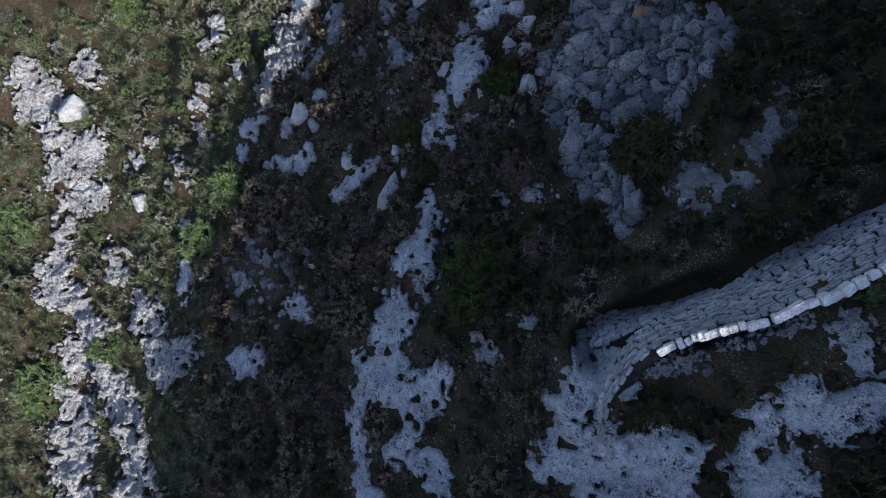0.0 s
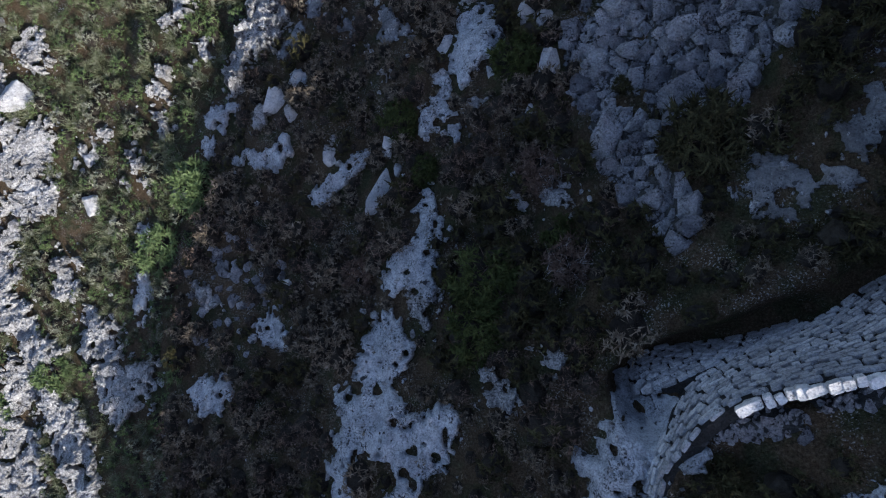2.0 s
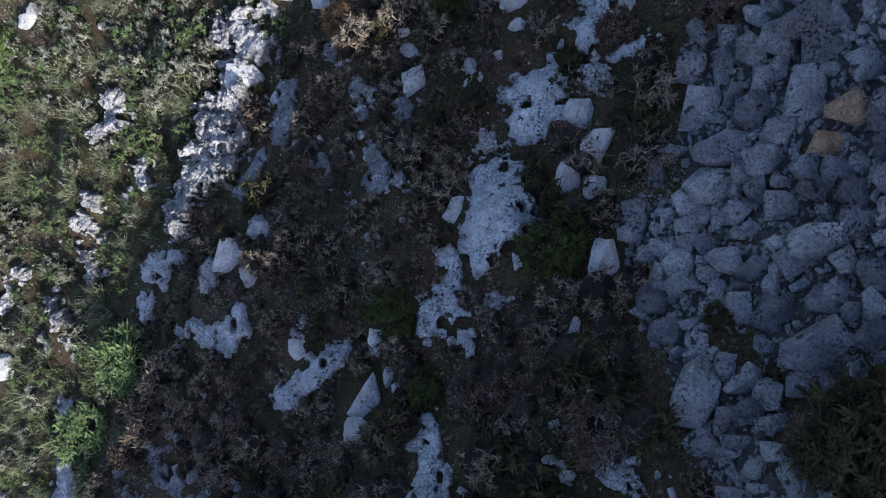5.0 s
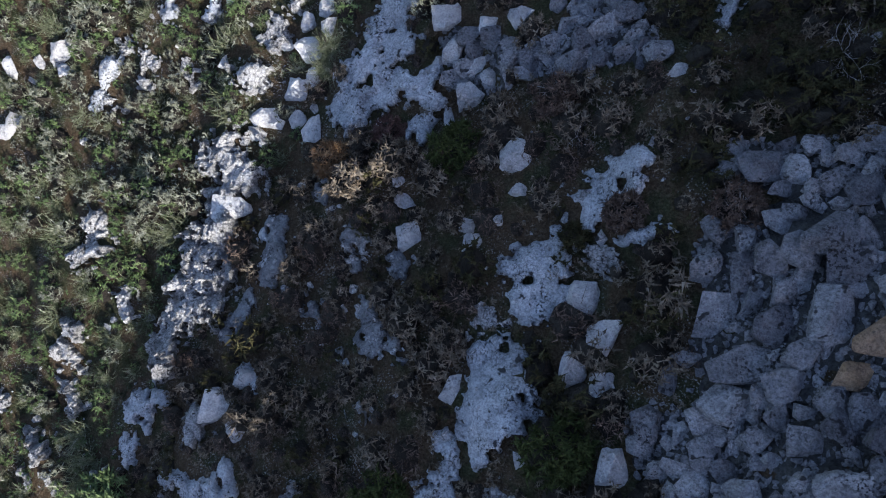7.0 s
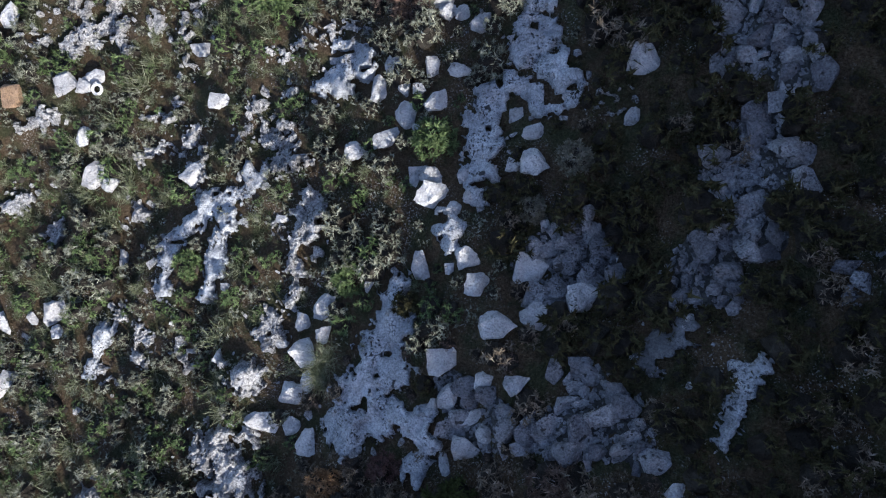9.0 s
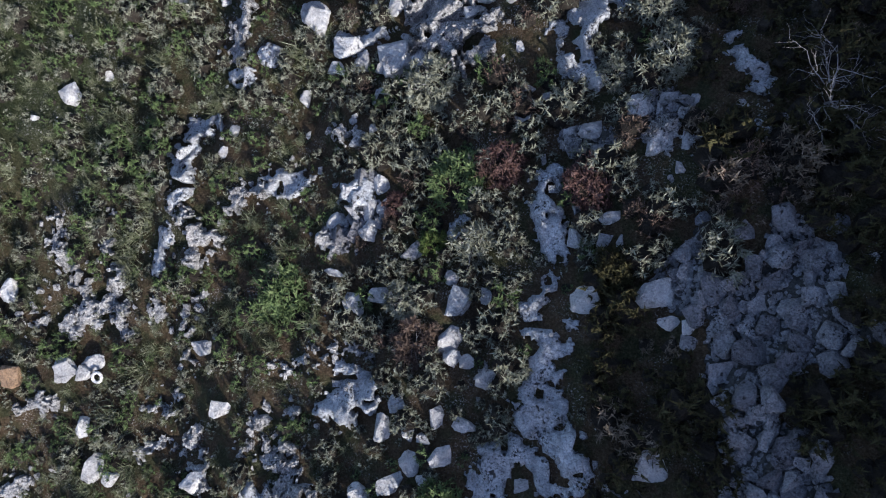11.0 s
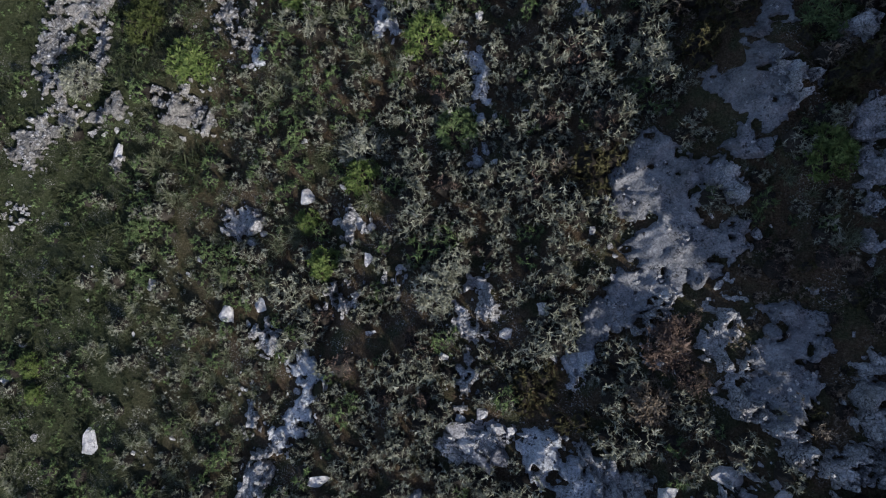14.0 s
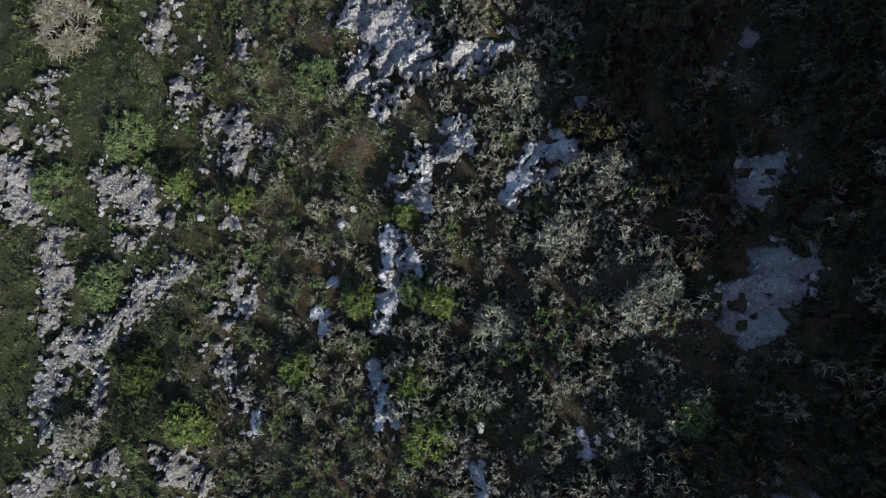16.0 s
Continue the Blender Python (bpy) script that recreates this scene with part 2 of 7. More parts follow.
def stretch(nt, value, low, high):
    """The value's share of the way from low to high."""
    n = nt.nodes.new("ShaderNodeMapRange")
    n.inputs["From Min"].default_value, n.inputs["From Max"].default_value = low, high
    nt.links.new(value, n.inputs["Value"])
    return n.outputs["Result"]


def ground_material():
    m, nt, bsdf = material("stony_soil", 0.95, 0.08)
    litter = grain(nt, 0.07, 6, 0.8)
    soil = ramp(nt, litter, (0.36, (0.024, 0.016, 0.009)), (0.52, (0.062, 0.044, 0.026)), (0.66, (0.115, 0.088, 0.056)))
    moss = ramp(nt, litter, (0.36, (0.012, 0.015, 0.007)), (0.52, (0.030, 0.036, 0.016)), (0.66, (0.066, 0.071, 0.040)))
    # moss where the slope flattens into meadow, in patches elsewhere
    at = nt.nodes.new("ShaderNodeSeparateXYZ")
    nt.links.new(place(nt), at.inputs[0])
    low = ramp(nt, stretch(nt, at.outputs["X"], -15, -8), (0.0, (1, 1, 1)), (1.0, (0, 0, 0)))
    far = ramp(nt, stretch(nt, at.outputs["Y"], 30, 38), (0.0, (0, 0, 0)), (1.0, (1, 1, 1)))
    patch = ramp(nt, grain(nt, 1.1, 4, 0.6), (0.46, (0, 0, 0)), (0.60, (0.8, 0.8, 0.8)))
    soil = blend(nt, blend(nt, 1.0, blend(nt, 1.0, low, far, "MULTIPLY"), patch, "LIGHTEN"), soil, moss)
    pebble = grain(nt, 0.05, 2, 0.5)
    grit = ramp(nt, pebble, (0.58, (0, 0, 0)), (0.66, (1, 1, 1)))
    patchy = ramp(nt, grain(nt, 1.6, 5, 0.65), (0.50, (0, 0, 0)), (0.63, (0.7, 0.7, 0.7)))
    body = blend(nt, blend(nt, 1.0, grit, patchy, "MULTIPLY"), soil, (0.38, 0.37, 0.34))
    nt.links.new(body, bsdf.inputs["Base Color"])
    relief(nt, bsdf, (grain(nt, 0.2, 5, 0.7), 0.12), (pebble, 0.03))
    return m


SOIL = ground_material()


def leaf_material(name, *shades):
    """Foliage whose single leaves differ among the shades, darker in patches, by clusters."""
    m, nt, bsdf = material(name, 0.75, 0.1)
    n = len(shades) - 1
    fine, cluster = grain(nt, 0.05, 2, 0.6), grain(nt, 0.24, 3, 0.6)
    mix = nt.nodes.new("ShaderNodeMath")
    mix.operation = "MULTIPLY_ADD"
    nt.links.new(cluster, mix.inputs[0])
    mix.inputs[1].default_value = 2.0
    half = nt.nodes.new("ShaderNodeMath")
    half.operation = "MULTIPLY_ADD"
    nt.links.new(island(nt), half.inputs[0])
    half.inputs[1].default_value, half.inputs[2].default_value = 0.45, -0.75
    nt.links.new(half.outputs[0], mix.inputs[2])
    leaf = ramp(nt, mix.outputs[0], *((k / n, c) for k, c in enumerate(shades)))
    leaf = blend(nt, 0.6, leaf, ramp(nt, grain(nt, 0.9, 3), (0.36, (0.5, 0.5, 0.5)), (0.62, (1, 1, 1))), "MULTIPLY")
    nt.links.new(leaf, bsdf.inputs["Base Color"])
    relief(nt, bsdf, (fine, 0.10))
    return m


HEATH = leaf_material("dark_heath_leaves", (0.062, 0.048, 0.034), (0.132, 0.105, 0.073), (0.22, 0.182, 0.132), (0.34, 0.29, 0.225))
BROWN = leaf_material("dry_brown_twigs", (0.060, 0.041, 0.029), (0.125, 0.088, 0.066), (0.24, 0.18, 0.14))
THYME = leaf_material("grey_green_leaves", (0.060, 0.060, 0.040), (0.155, 0.160, 0.112), (0.28, 0.29, 0.215), (0.42, 0.42, 0.34))
GREEN = leaf_material("green_leaves", (0.040, 0.062, 0.022), (0.105, 0.152, 0.058), (0.20, 0.25, 0.11))
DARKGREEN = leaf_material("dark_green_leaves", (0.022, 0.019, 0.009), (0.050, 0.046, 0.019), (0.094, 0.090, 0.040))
OLIVE = leaf_material("olive_green_leaves", (0.020, 0.026, 0.007), (0.050, 0.064, 0.018), (0.092, 0.108, 0.036))
YELLOW = leaf_material("yellow_green_leaves", (0.045, 0.080, 0.018), (0.11, 0.155, 0.042), (0.21, 0.25, 0.08))
GRASS = leaf_material("grass_blades", (0.050, 0.064, 0.030), (0.132, 0.150, 0.080), (0.235, 0.25, 0.155), (0.42, 0.42, 0.33))
MEADOW = leaf_material("meadow_blades", (0.016, 0.023, 0.009), (0.035, 0.046, 0.020), (0.062, 0.074, 0.037), (0.12, 0.126, 0.088))
RUSSET = leaf_material("russet_leaves", (0.14, 0.075, 0.035), (0.26, 0.15, 0.07), (0.40, 0.26, 0.15))
REDDISH = leaf_material("reddish_brown_leaves", (0.060, 0.034, 0.028), (0.115, 0.066, 0.055), (0.19, 0.125, 0.108))
STRAW = leaf_material("straw_stems", (0.12, 0.11, 0.075), (0.21, 0.195, 0.14), (0.32, 0.30, 0.23))
TWIG = leaf_material("pale_twigs", (0.30, 0.28, 0.265), (0.44, 0.42, 0.40))
# filler inside shrubs: its near-black colour stands for the shade between leaves
SHADE_HEART = leaf_material("shade_heart", (0.012, 0.010, 0.008), (0.026, 0.022, 0.017), (0.05, 0.045, 0.035))


# ---- building helpers ----
def mesh_from(name, verts, faces, mat, smooth=False, inner=None):
    """A mesh from arrays; faces is an array of rows of one length; inner: which faces take the shade-dark second
    material.
    """
    verts, faces = np.asarray(verts, np.float32), np.asarray(faces, np.int32)
    me = bpy.data.meshes.new(name)
    k = faces.shape[1]
    me.vertices.add(len(verts))
    me.vertices.foreach_set("co", verts.ravel())
    me.loops.add(faces.size)
    me.loops.foreach_set("vertex_index", faces.ravel())
    me.polygons.add(len(faces))
    me.polygons.foreach_set("loop_start", np.arange(0, faces.size, k, dtype=np.int32))
    me.polygons.foreach_set("use_smooth", np.full(len(faces), smooth))
    me.materials.append(mat)
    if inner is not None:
        me.materials.append(SHADE_HEART)
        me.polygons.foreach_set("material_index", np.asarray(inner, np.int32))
    me.update()
    me.validate()
    return me


def part(name, me, parent, label=""):
    ob = new(name, me)
    ob.parent = parent
    return tagged(ob, label)


def sheet(xs, ys):
    """Grid corners and quads over the given lines."""
    gx, gy = np.meshgrid(xs, ys)
    n, k = len(xs), np.arange(len(xs) * len(ys)).reshape(len(ys), len(xs))
    quads = np.stack([k[:-1, :-1], k[:-1, 1:], k[1:, 1:], k[1:, :-1]], -1).reshape(-1, 4)
    return gx.ravel(), gy.ravel(), quads


# ---- the ground: one sheet, fine under the flight, coarse to the horizon ----
def lines(a, b, fine, far):
    out = 40 * (1.16 ** np.arange(1, 24) - 1)
    out = out[out < far]
    return np.concatenate([a - out[::-1], np.arange(a, b, fine), b + out])


gx, gy, gq = sheet(np.unique(np.r_[lines(-28, 24, 0.40, 900), np.arange(4.2, 12.8, 0.15)]), np.unique(np.r_[lines(-19, 90, 0.40, 900), np.arange(-6.5, 1.2, 0.15)]))
ground = tagged(new("ground", mesh_from("ground", np.stack([gx, gy, ground_z(gx, gy)], 1), gq, SOIL, True)),
                "dark stony hillside soil with pale limestone grit", "ground", kind="structure")

# places that plants keep clear of: discs of bare stone, and rubble
BARE, RUBBLE = [], []


def field(x, y, discs, rough=0.5, seed=0, links=True):
    """Above 0 inside the shape that discs joined in a chain make, with an uneven edge."""
    x, y = np.asarray(x, float), np.asarray(y, float)
    f = np.full(x.shape, -9.0)
    for i, (cx, cy, r) in enumerate(discs):
        f = np.maximum(f, 1 - np.hypot(x - cx, y - cy) / r)
        if links and i:
            px, py, pr = discs[i - 1]
            n = math.hypot(cx - px, cy - py)
            if 0.05 < n < 1.6 * (r + pr):
                s = np.clip(((x - px) * (cx - px) + (y - py) * (cy - py)) / n**2, 0, 1)
                w = (pr + (r - pr) * s) * (1 - 0.25 * np.sin(math.pi * s))
                f = np.maximum(f, 1 - np.hypot(x - px - s * (cx - px), y - py - s * (cy - py)) / w)
    return f + rough * (0.45 * waves(x, y, 1.6, 3, 60 + seed) + 0.38 * wave(x, y, 0.45, 70 + seed) + 0.36 * wave(x, y, 0.23, 80 + seed) + 0.26 * wave(x, y, 0.13, 90 + seed))


FRAGMENTS, CRUST = [], []
# how each sort of bedrock looks: label, material, ragged edge, holes (fewer as it grows), relief, crumbs, tilt of its beds
BEDROCK = {
    "slab": ("smooth pale limestone slab pitted with dark hollows", SLAB_STONE, 1.2, 0.50, 0.5, 0.025, 0.34),
    "crag": ("rugged pale limestone crag broken into crumbling ledges", LIMESTONE, 1.8, 0.36, 0.9, 0.09, 0.30),
    "lace": ("low beige limestone crust broken into ragged lacework", BEIGE_STONE, 2.6, 0.19, 0.9, 0.12, 0.08),
    # the next two sorts carry shade in their stone colour
    "grey": ("dull grey limestone rock low among the scrub, darkened to stand for shade", SHADE_GREY_STONE, 1.2, 0.50, 0.5, 0.03, 0.10),
    "dusty_shaded": ("grey lichened rock half covered by soil, darkened to stand for shade", DUSTY_SHADE_STONE, 1.4, 0.40, 0.5, 0.02, 0.10),
}


def rock_field(x, y, discs, ragged=1.0, seed=0):
    """Above 0 on the bedrock that a chain of discs makes, about two a metre inwards, with an uneven edge."""
    x, y = np.asarray(x, float), np.asarray(y, float)
    f, size = np.full(x.shape, -9.0), np.full(x.shape, 0.3)
    for i, (cx, cy, r) in enumerate(discs):
        d = r - np.hypot(x - cx, y - cy)
        size = np.where(d > f, r, size)
        f = np.maximum(f, d)
        if i:
            px, py, pr = discs[i - 1]
            n = math.hypot(cx - px, cy - py)
            if 0.05 < n < 1.8 * (r + pr):
                s = np.clip(((x - px) * (cx - px) + (y - py) * (cy - py)) / n**2, 0, 1)
                w = (pr + (r - pr) * s) * (1 - 0.18 * np.sin(math.pi * s))
                d = w - np.hypot(x - px - s * (cx - px), y - py - s * (cy - py))
                size = np.where(d > f, w, size)
                f = np.maximum(f, d)
    edge = 0.13 * waves(x, y, 1.5, 3, 60 + seed) + 0.10 * wave(x, y, 0.45, 70 + seed) + 0.07 * wave(x, y, 0.23, 80 + seed) + 0.05 * wave(x, y, 0.13, 90 + seed)
    return (f + ragged * np.clip(size / 0.5, 0.45, 1.5) * edge) / 0.5


def outcrop(discs, height=0.3, sort="slab", seed=0):
    """Bedrock that breaks the soil: a raised, fissured crust with solution holes. Each separate crust is a thing."""
    label, mat, ragged, pits, bold, crumbs, tilt = BEDROCK[sort]
    m, cell = 0.5, 0.065
    xs = np.arange(min(a - r for a, _, r in discs) - m, max(a + r for a, _, r in discs) + m, cell)
    ys = np.arange(min(b - r for _, b, r in discs) - m, max(b + r for _, b, r in discs) + m, cell)
    x, y, q = sheet(xs, ys)
    x, y = x + 0.35 * cell * wave(x, y, 0.11, 5), y + 0.35 * cell * wave(x, y, 0.11, 6)
    f = rock_field(x, y, discs, ragged, seed) + 0.1
    bx, by = 0.83 * x + 0.55 * y + 0.30 * waves(x, y, 0.9, 3, 26), 0.83 * y - 0.55 * x + 0.30 * waves(x, y, 0.9, 3, 27)
    block = lattice(np.floor(bx / 0.42 + 900).astype(np.int64), np.floor(by / 0.75 + 900).astype(np.int64), 28)
    chip = lattice(np.floor(bx / 0.17 + 900).astype(np.int64), np.floor(by / 0.23 + 900).astype(np.int64), 29)
    f = f + 0.8 * bold * (block - 0.5) + 0.9 * bold * (chip - 0.55) * np.clip(1.3 - f, 0, 1)
    f = f - 1.6 * np.clip(wave(x, y, 0.8, 11 + seed) - pits - 0.12, 0, 1) * np.clip(1.2 - 0.5 * f, 0, 1) - 6.0 * np.clip(wave(x, y, 0.34, 12 + seed) - pits, 0, 1)
    crack = np.clip(1 - np.abs(waves(x, y, 1.3, 2, 31 + seed)) / 0.10, 0, 1)
    keep = ((f - 0.3 * bold * crack)[q] > -0.06).any(1)
    crag = 0.9 * np.abs(waves(x, y, 1.6, 3, 21)) + 0.30 * (1 - np.abs(waves(x, y, 0.6, 2, 23)))
    z = ground_z(x, y) + 0.06 + height * np.clip(f * 2.0, 0, 1) ** 0.5 * (0.25 + crag * (0.4 + 0.6 * bold)) - 0.5 * height * bold * crack
    # tilted beds: long faces that dip with the slope, short broken risers that face uphill
    u = (0.66 * x - 0.75 * y + 0.5 * waves(x, y, 1.8, 3, 33)) / 1.25
    u = u - np.floor(u)
    bed = np.where(u < 0.72, u / 0.72, (1 - u) / 0.28) - 0.4
    z = z + tilt * (0.35 + 1.65 * step(28, 38, y)) * bed * np.clip(0.55 + 1.2 * wave(x, y, 2.4, 34), 0, 1) * np.clip(f * 1.5, 0, 1)
    # broken ledges: flat steps between warped joints
    z = z + height * ((0.3 + 0.15 * (sort == "crag")) * bold * (block - 0.5) + 0.3 * bold**2 * (chip - 0.5)) * np.clip(f * 4, 0, 1)
    z = z + 0.05 * bold * waves(x, y, 0.31, 2, 24) + 0.025 * waves(x, y, 0.5, 2, 25) - 0.5 * np.clip(-f * 5, 0, 1)
    verts = np.stack([x, y, z], 1)
    pick = np.random.default_rng(seed + 900).uniform(0, 1, len(x))
    CRUST.append(verts[(f > 0.02) & (pick < crumbs)])
    # part the crust into its separate pieces
    cols, rows = len(xs) - 1, len(ys) - 1
    left = set(np.flatnonzero(keep).tolist())
    while left:
        piece, todo = [], [left.pop()]
        while todo:
            c = todo.pop()
            piece.append(c)
            i, j = divmod(c, cols)
            for a, b in ((i - 1, j), (i + 1, j), (i, j - 1), (i, j + 1), (i - 1, j - 1), (i + 1, j + 1), (i - 1, j + 1), (i + 1, j - 1)):
                k = a * cols + b
                if 0 <= a < rows and 0 <= b < cols and k in left:
                    left.discard(k)
                    todo.append(k)
        used, back = np.unique(q[piece], return_inverse=True)
        if len(piece) < 60:
            if len(piece) > 6:
                FRAGMENTS.append((verts[used], back.reshape(-1, 4)))
            continue
        v = verts[used]
        base = Vector((float(v[:, 0].mean()), float(v[:, 1].mean()), float(v[:, 2].min())))
        ob = new("rock_outcrop", mesh_from("rock_outcrop", v - np.array(base), back.reshape(-1, 4), mat, sort != "crag"))
        ob.location = base
        tagged(ob, label, "rock outcrop", "limestone outcrops of the hillside")
    BARE.append((discs, ragged, seed))


# ---- boulders ----
def rock_shape(name, seed, mat, corners=16, cuts=2, rough=0.03, worn=0.05):
    """A broken block: the hull of a few corners, its edges worn, its skin uneven. It fills one metre each way, with its foot at z = 0."""
    rng = random.Random(seed)
    bm = bmesh.new()
    for _ in range(corners):
        v = Vector((rng.gauss(0, 1), rng.gauss(0, 1), rng.gauss(0, 1)))
        k = (abs(v.x) ** 7 + abs(v.y) ** 7 + abs(v.z) ** 7) ** (1 / 7)
        bm.verts.new(v / k * rng.uniform(0.42, 0.55))
    hull = bmesh.ops.convex_hull(bm, input=bm.verts)
    loose = [v for v in bm.verts if not v.link_faces]
    bmesh.ops.delete(bm, geom=loose, context="VERTS")
    bmesh.ops.dissolve_limit(bm, angle_limit=0.32, verts=bm.verts, edges=bm.edges)
    if worn:
        bmesh.ops.bevel(bm, geom=list(bm.edges), offset=worn, segments=1, affect="EDGES", clamp_overlap=True)
    bmesh.ops.triangulate(bm, faces=bm.faces)
    if cuts:
        long_ones = [e for e in bm.edges if e.calc_length() > 0.16]
        bmesh.ops.subdivide_edges(bm, edges=long_ones, cuts=cuts, use_grid_fill=True)
        bmesh.ops.triangulate(bm, faces=bm.faces)
        off = Vector((seed * 3.1, seed * 1.7, 0))
        for v in bm.verts:
            v.co += v.co.normalized() * rough * (noise.noise(v.co * 4 + off) + 0.8 * abs(noise.noise(v.co * 8 + off)) + 0.5 * noise.noise(v.co * 17 + off))
    me = bpy.data.meshes.new(name)
    bm.to_mesh(me)
    bm.free()
    co = np.array([v.co[:] for v in me.vertices])
    co = (co - (co.max(0) + co.min(0)) / 2) / np.ptp(co, axis=0)
    co[:, 2] += 0.5
    me.vertices.foreach_set("co", co.astype(np.float32).ravel())
    me.materials.append(mat)
    me.update()
    return me


BOULDER_SHAPES = [rock_shape("boulder", 10 + k, BOULDER_STONE, 12 + k % 6, 3, 0.06, 0.02) for k in range(14)]
SCREE_SHAPES = [rock_shape("rubble_block", 40 + k, SCREE_STONE, 12 + k % 6, 1, 0.02, 0.025) for k in range(14)]
RUST_SHAPES = [rock_shape("rusty_boulder", 70 + k, RUST_STONE, 12, 2, 0.025, 0.03) for k in range(3)]
TAKEN = []


def boulder(x, y, w, d, turn=0.0, tall=0.6, kind="pale", n=[0]):
    """One loose block of w by d metres in plan."""
    n[0] += 1
    shapes, name, label, group = {
        "pale": (BOULDER_SHAPES, "boulder", "pale angular limestone boulder lying among low shrubs", "loose boulders on the slope"),
        "scree": (SCREE_SHAPES, "rubble_block", "grey angular limestone block in the rubble field", "blocks of the rubble field"),
        "rust": (RUST_SHAPES, "boulder", "rust-stained brown limestone boulder", "loose boulders on the slope")}[kind]
    rng = random.Random(n[0] * 17 + 5)
    grow = 1.15 if kind == "scree" else 1.1
    h = tall * min(w, d) * rng.uniform(0.85, 1.2)
    ob = new(name, shapes[n[0] % len(shapes)])
    ob.matrix_basis = pose(x, y, float(ground_z(x, y)) - 0.15 * h - 0.02, rng.uniform(-16, 16), rng.uniform(-16, 16), turn) @ Matrix.Diagonal((w * grow, d * grow, h, 1))
    TAKEN.append((x, y, 0.5 * max(w, d)))
    return tagged(ob, label, "boulder", group)

# ---- bedrock ----
outcrop([(-24.91, 10.48, 0.85), (-24.27, 9.08, 1.39), (-23.43, 8.08, 0.85), (-22.65, 6.33, 1.02), (-22.26, 4.66, 1.15), (-20.84, 5.62, 1.27), (-21.13, 3.64, 1.36), (-20.18, 2.97, 1.00), (-21.79, 2.35, 0.66), (-22.09, 1.02, 0.66), (-22.50, -0.95, 1.27), (-22.43, -2.25, 1.13), (-21.26, -2.89, 0.91), (-20.42, -3.83, 0.99), (-19.50, -4.73, 0.98), (-19.11, -6.61, 0.97), (-18.51, -7.51, 1.09), (-17.91, -8.39, 1.09), (-17.11, -9.46, 1.07), (-16.66, -10.59, 1.06), (-16.39, -12.02, 1.17), (-16.36, -13.08, 1.16)], 0.30, "crag", seed=1)
outcrop([(-21.49, -5.47, 0.82), (-21.06, -6.46, 0.82), (-21.13, -8.04, 0.99), (-20.64, -9.26, 1.41), (-20.67, -10.80, 1.32), (-20.68, -12.30, 1.40), (-20.19, -13.77, 1.30)], 0.30, "crag", seed=2)
outcrop([(-16.76, -2.79, 0.80), (-16.28, -3.70, 1.12), (-15.62, -4.88, 0.66)], 0.30, "crag", seed=3)
outcrop([(-21.03, 10.65, 0.93), (-20.25, 9.60, 0.61)], 0.30, "crag", seed=4)
outcrop([(-23.17, 12.06, 0.54)], 0.28, "crag", seed=5)
outcrop([(-18.73, -0.61, 0.73), (-18.54, -1.57, 0.55)], 0.30, "crag", seed=6)
outcrop([(-9.83, -5.53, 0.88), (-8.98, -5.16, 0.42)], 0.34, seed=7)
outcrop([(-15.24, -6.32, 0.85), (-14.11, -5.93, 1.40), (-13.46, -5.16, 0.83)], 0.30, "crag", seed=8)
outcrop([(-2.16, -2.77, 0.72), (-1.90, -3.34, 0.76), (-2.51, -3.84, 0.66), (-2.23, -4.71, 0.81), (-2.95, -5.44, 0.87), (-3.45, -6.08, 0.71), (-2.19, -5.81, 0.85), (-1.35, -5.94, 0.84), (-0.54, -5.65, 0.72), (0.13, -5.02, 0.46), (-0.32, -6.19, 0.56), (-1.23, -6.80, 0.62), (-1.56, -7.68, 0.57), (-1.91, -8.26, 0.41)], 0.34, seed=9)
outcrop([(-3.44, -6.19, 0.48), (-3.67, -7.12, 0.43), (-3.50, -7.96, 0.53), (-3.22, -8.78, 0.63), (-3.20, -9.65, 0.68), (-2.82, -10.09, 0.62)], 0.34, seed=10)
outcrop([(-1.10, -8.50, 0.40), (-0.42, -8.62, 0.66), (-0.20, -9.15, 0.50)], 0.34, seed=11)
outcrop([(1.55, -3.47, 0.30), (1.60, -4.09, 0.42)], 0.24, "crag", seed=12)
outcrop([(3.04, -2.69, 0.29)], 0.21, "crag", seed=13)
outcrop([(8.46, 2.08, 0.36), (8.87, 2.26, 0.72), (9.30, 2.53, 0.44)], 0.08, "dusty_shaded", seed=14)
outcrop([(11.21, 4.36, 0.38), (10.84, 3.72, 0.34), (10.39, 3.26, 0.36), (10.02, 2.64, 0.32), (9.87, 2.08, 0.21)], 0.08, "dusty_shaded", seed=15)
outcrop([(11.26, 5.31, 0.26)], 0.08, "dusty_shaded", seed=16)
outcrop([(5.03, -3.66, 0.56), (5.39, -4.04, 0.79), (4.76, -4.43, 0.74), (4.33, -4.87, 0.57), (3.94, -5.31, 0.36), (4.48, -5.58, 0.52), (4.18, -6.27, 0.49), (4.20, -6.98, 0.72), (3.73, -7.79, 0.49), (4.51, -7.81, 0.82), (5.07, -6.50, 0.68), (5.43, -7.13, 0.78), (5.92, -6.52, 0.63), (6.54, -6.15, 0.58), (6.77, -5.62, 0.35), (7.10, -6.11, 0.53), (6.78, -6.84, 0.86), (7.52, -6.19, 0.52), (7.87, -5.96, 0.24)], 0.34, seed=17)
outcrop([(5.85, -7.61, 0.75), (6.67, -7.43, 0.73), (7.25, -7.25, 0.60)], 0.34, seed=18)
